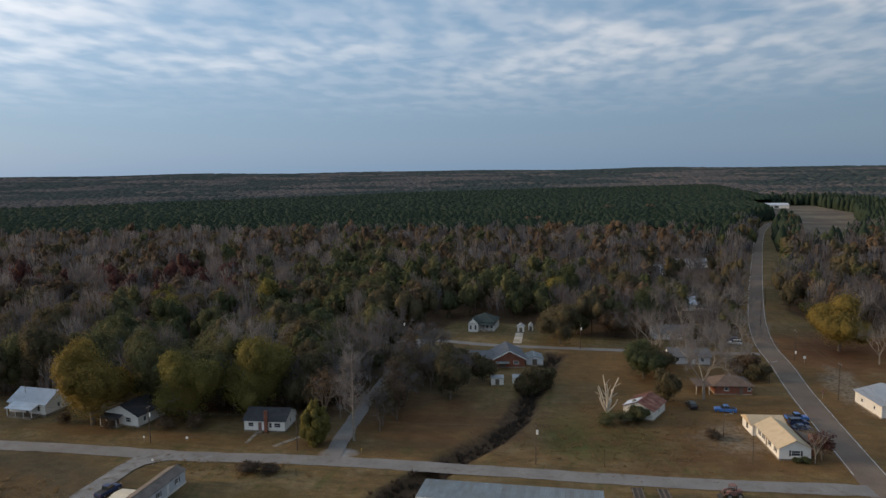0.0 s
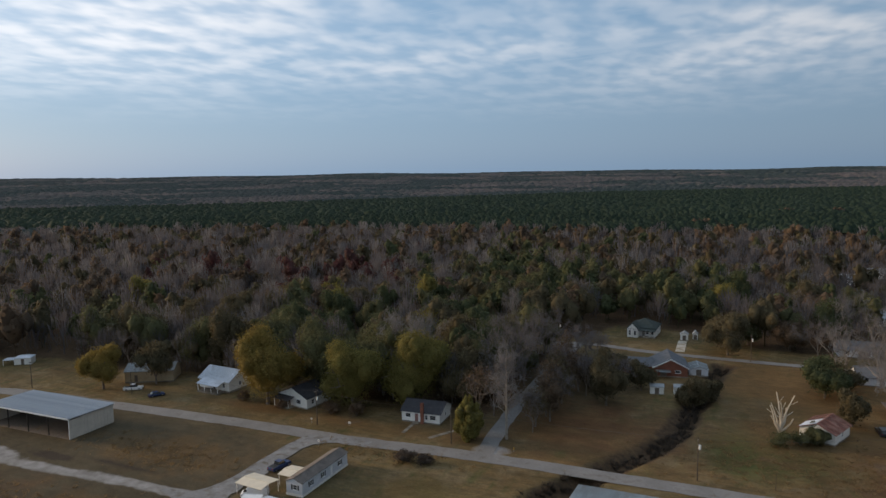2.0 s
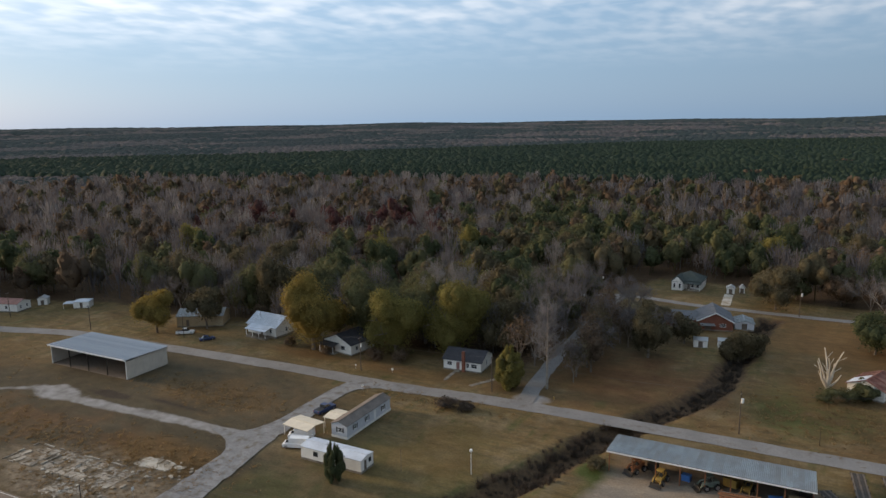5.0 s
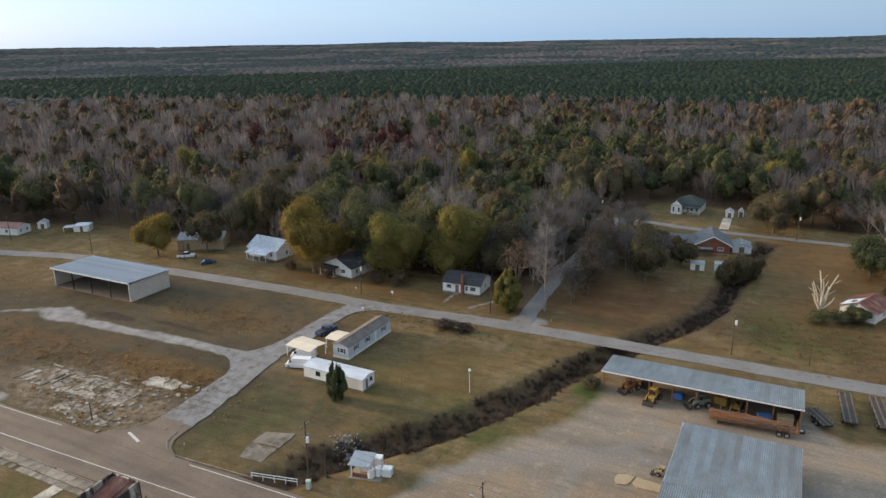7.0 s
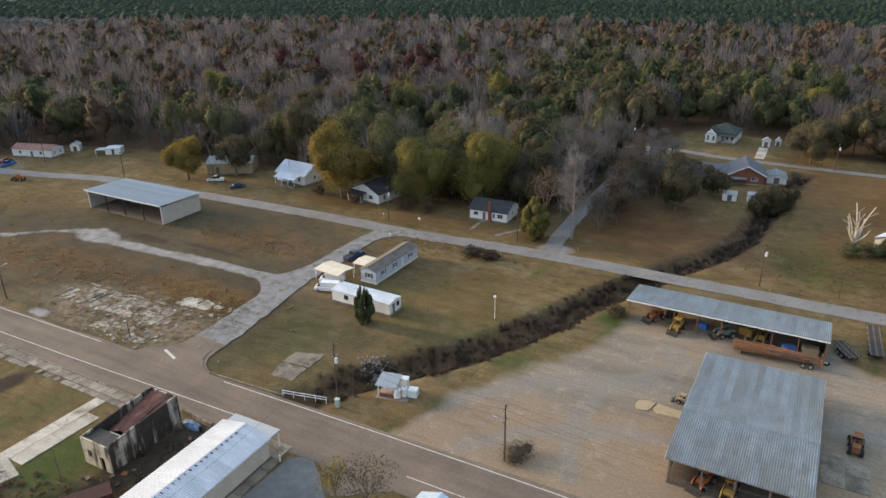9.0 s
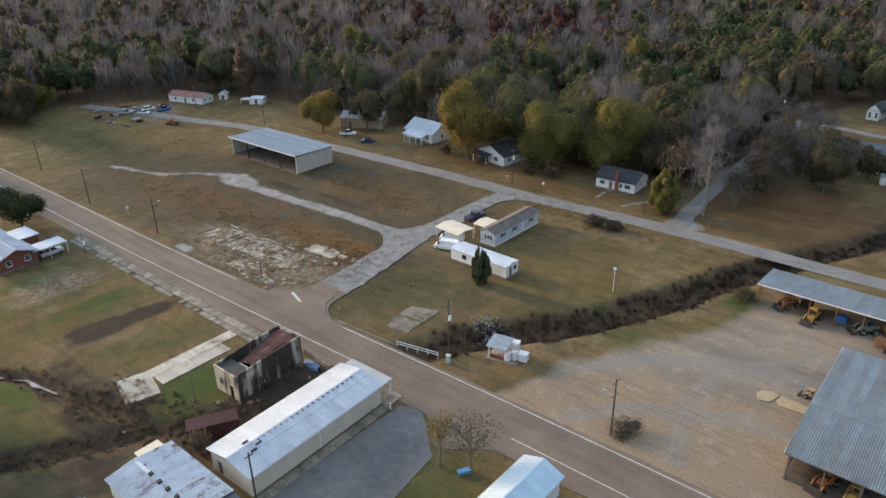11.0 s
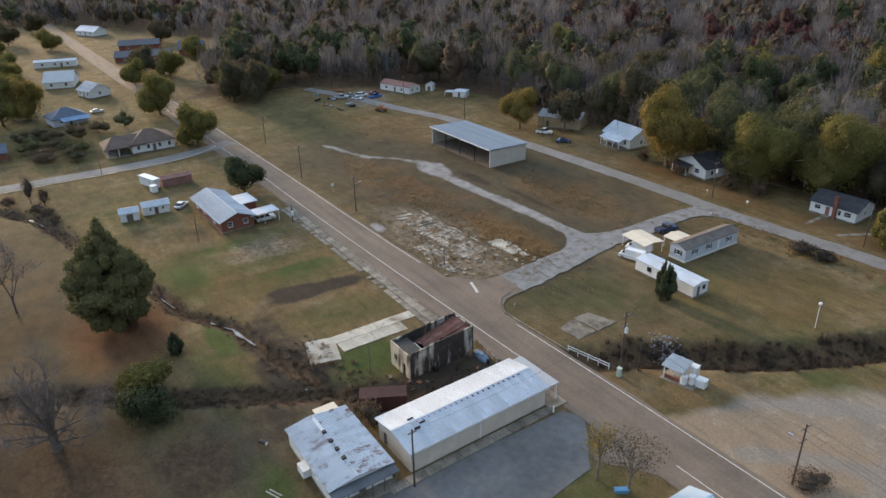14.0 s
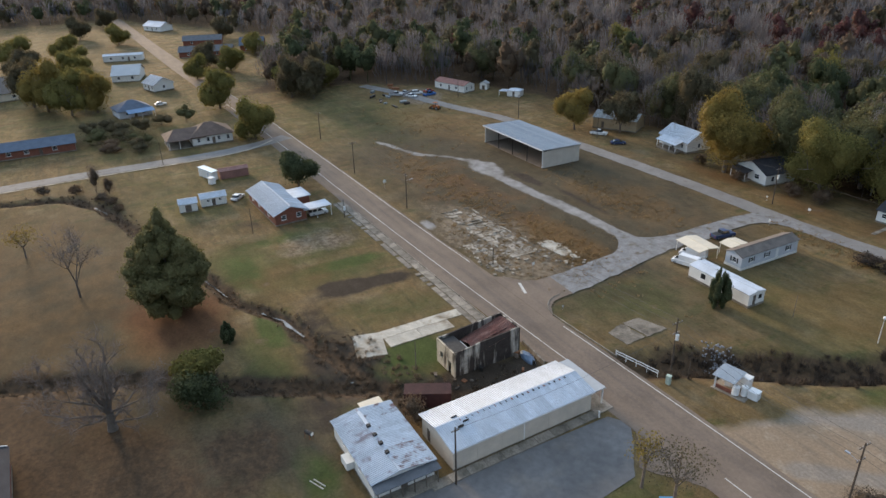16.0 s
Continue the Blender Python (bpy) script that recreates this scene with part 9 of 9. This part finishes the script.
# western streets
for k, (x, y, h, r, mt) in enumerate(((-230.5, 50, 16.5, 6.6, leaf_olive), (-284, 79, 20, 7, leaf_green), (-281.3, 49, 18, 7.6, leaf_olive), (-277, 86, 19, 6.5, leaf_green), (-314, -11, 24, 9, leaf_gold), (-302, -3, 20, 8, leaf_olive), (-326, -16, 22, 8, leaf_rust),
        (-300, 82, 14, 7, leaf_olive), (-290, 88, 11, 6, leaf_green), (-296, 98, 13, 6.5, leaf_olive), (-310, 90, 15, 7, leaf_green), (-380, 0, 15, 8, leaf_olive), (-400, -20, 16, 9, leaf_green), (-440, 0, 16, 8, leaf_olive), 
        (-345, 52, 13, 6, leaf_olive), (-375, 62, 14, 7, leaf_green), (-395, 92, 14, 7, leaf_olive), (-470, 90, 15, 7, leaf_green), (-480, 30, 14, 7, leaf_olive), (-520, 10, 16, 8, leaf_green), (-570, 30, 16, 8, leaf_green), (-355, 70, 14, 7, leaf_olive), (-302, 6, 18, 7.5, leaf_gold), (-330, 2, 15, 7, leaf_olive), (-430, -24, 18, 10, leaf_olive), (-400, 4, 14, 8, leaf_olive))):
    # leaf colours one step paler than listed, in place of the western haze
    tree("street_tree", "olive and green tree among the western houses", x, y, h, r, leaf_gold if mt is leaf_gold else leaf_ygreen if mt is leaf_olive else leaf_olive, 1700, 0.46, seed=140 + k, base=-0.14, clumps=18)


# ---- undergrowth ----
def scatter_line(line, half, step, rng, skip=()):
    c = spline(line, step)
    d = np.gradient(c, axis=0)
    d /= np.linalg.norm(d, axis=1, keepdims=True)
    n = np.stack([-d[:, 1], d[:, 0]], 1)
    out = []
    for _ in range(4):
        out.append(c + n * rng.uniform(-half, half, (len(c), 1)) + rng.normal(0, 0.4, c.shape))
    return np.concatenate(out)


def undergrowth():
    rng = np.random.default_rng(77)
    def brush(n, h, w):
        p = np.zeros((n, 3)) + rng.normal(0, 0.28, (n, 3)) * (1, 1, 0)
        e = p + np.c_[rng.normal(0, w, (n, 2)), h * rng.uniform(0.5, 1.1, n)]
        return ribbons(p, e, np.full(n, 0.05), np.full(n, 0.015), rng)
    def grow(key, material, label, pts, tmpls, lo, hi):
        arr = []
        for t, tm in enumerate(tmpls):
            q = pts[t::len(tmpls)]
            arr.append(plant(tm, np.c_[q, ground_z(q[:, 0], q[:, 1]) - 0.05], rng.uniform(lo, hi, len(q)), rng.uniform(0, 6.28, len(q))))
        v, f = joined(arr)
        tagged(new(key, raw_mesh(key, v, f, material)), label, "undergrowth", kind="stuff")
    p = scatter_line(DITCH, 4.2, 0.8, rng)
    p = p[far_from(p[:, 0], p[:, 1], BACK) > 3.4]
    p = p[p[:, 1] > 72.5]
    p = p[(p[:, 1] < 146) | (far_from(p[:, 0], p[:, 1], DITCH) < 2.3)]
    clump = [joined([brush(30, 1.3, 0.42), crown(rng, 10, 0.8, 0.9, 0.13, 0.0, 4, 1.0, 0)]) for _ in range(3)]
    grow("ditch_brush", brush_mat, "dark dry brush filling the ditch", p, clump, 0.45, 1.2)
    p = np.concatenate([scatter_line(CREEK, 1.9, 1.1, rng), scatter_line(BRANCH, 2.6, 0.5, rng), scatter_line([(-100, 29), (-88, 33), (-78, 37), (-74, 42), (-73, 52)], 5.0, 0.45, rng)])
    grow("creek_brush", brush_pale, "dead brush along the creek banks", p, clump, 0.22, 0.62)
    tuft = [brush(9, 0.5, 0.4) for _ in range(3)]
    spots = []
    for cx, cy, rx, ry, n in ((-112, 86, 13, 6, 900), (-128, 117, 18, 5, 500), (-140, 84, 12, 5, 350), (-168, 84, 18, 5, 400), (-118, 72, 12, 3, 250), (16, 172, 14, 12, 700), (4, 160, 14, 8, 400), (-222, 108, 24, 10, 300), (-75, 137, 12, 3, 260)):
        spots.append(np.c_[rng.normal(cx, rx * 0.8, n), rng.normal(cy, ry * 0.8, n)][: int(n * 0.75)])
    grow("tall_grass", tuft_mat, "tall dry orange-brown grass in tufts", np.concatenate(spots), tuft, 0.5, 1.2)


undergrowth()
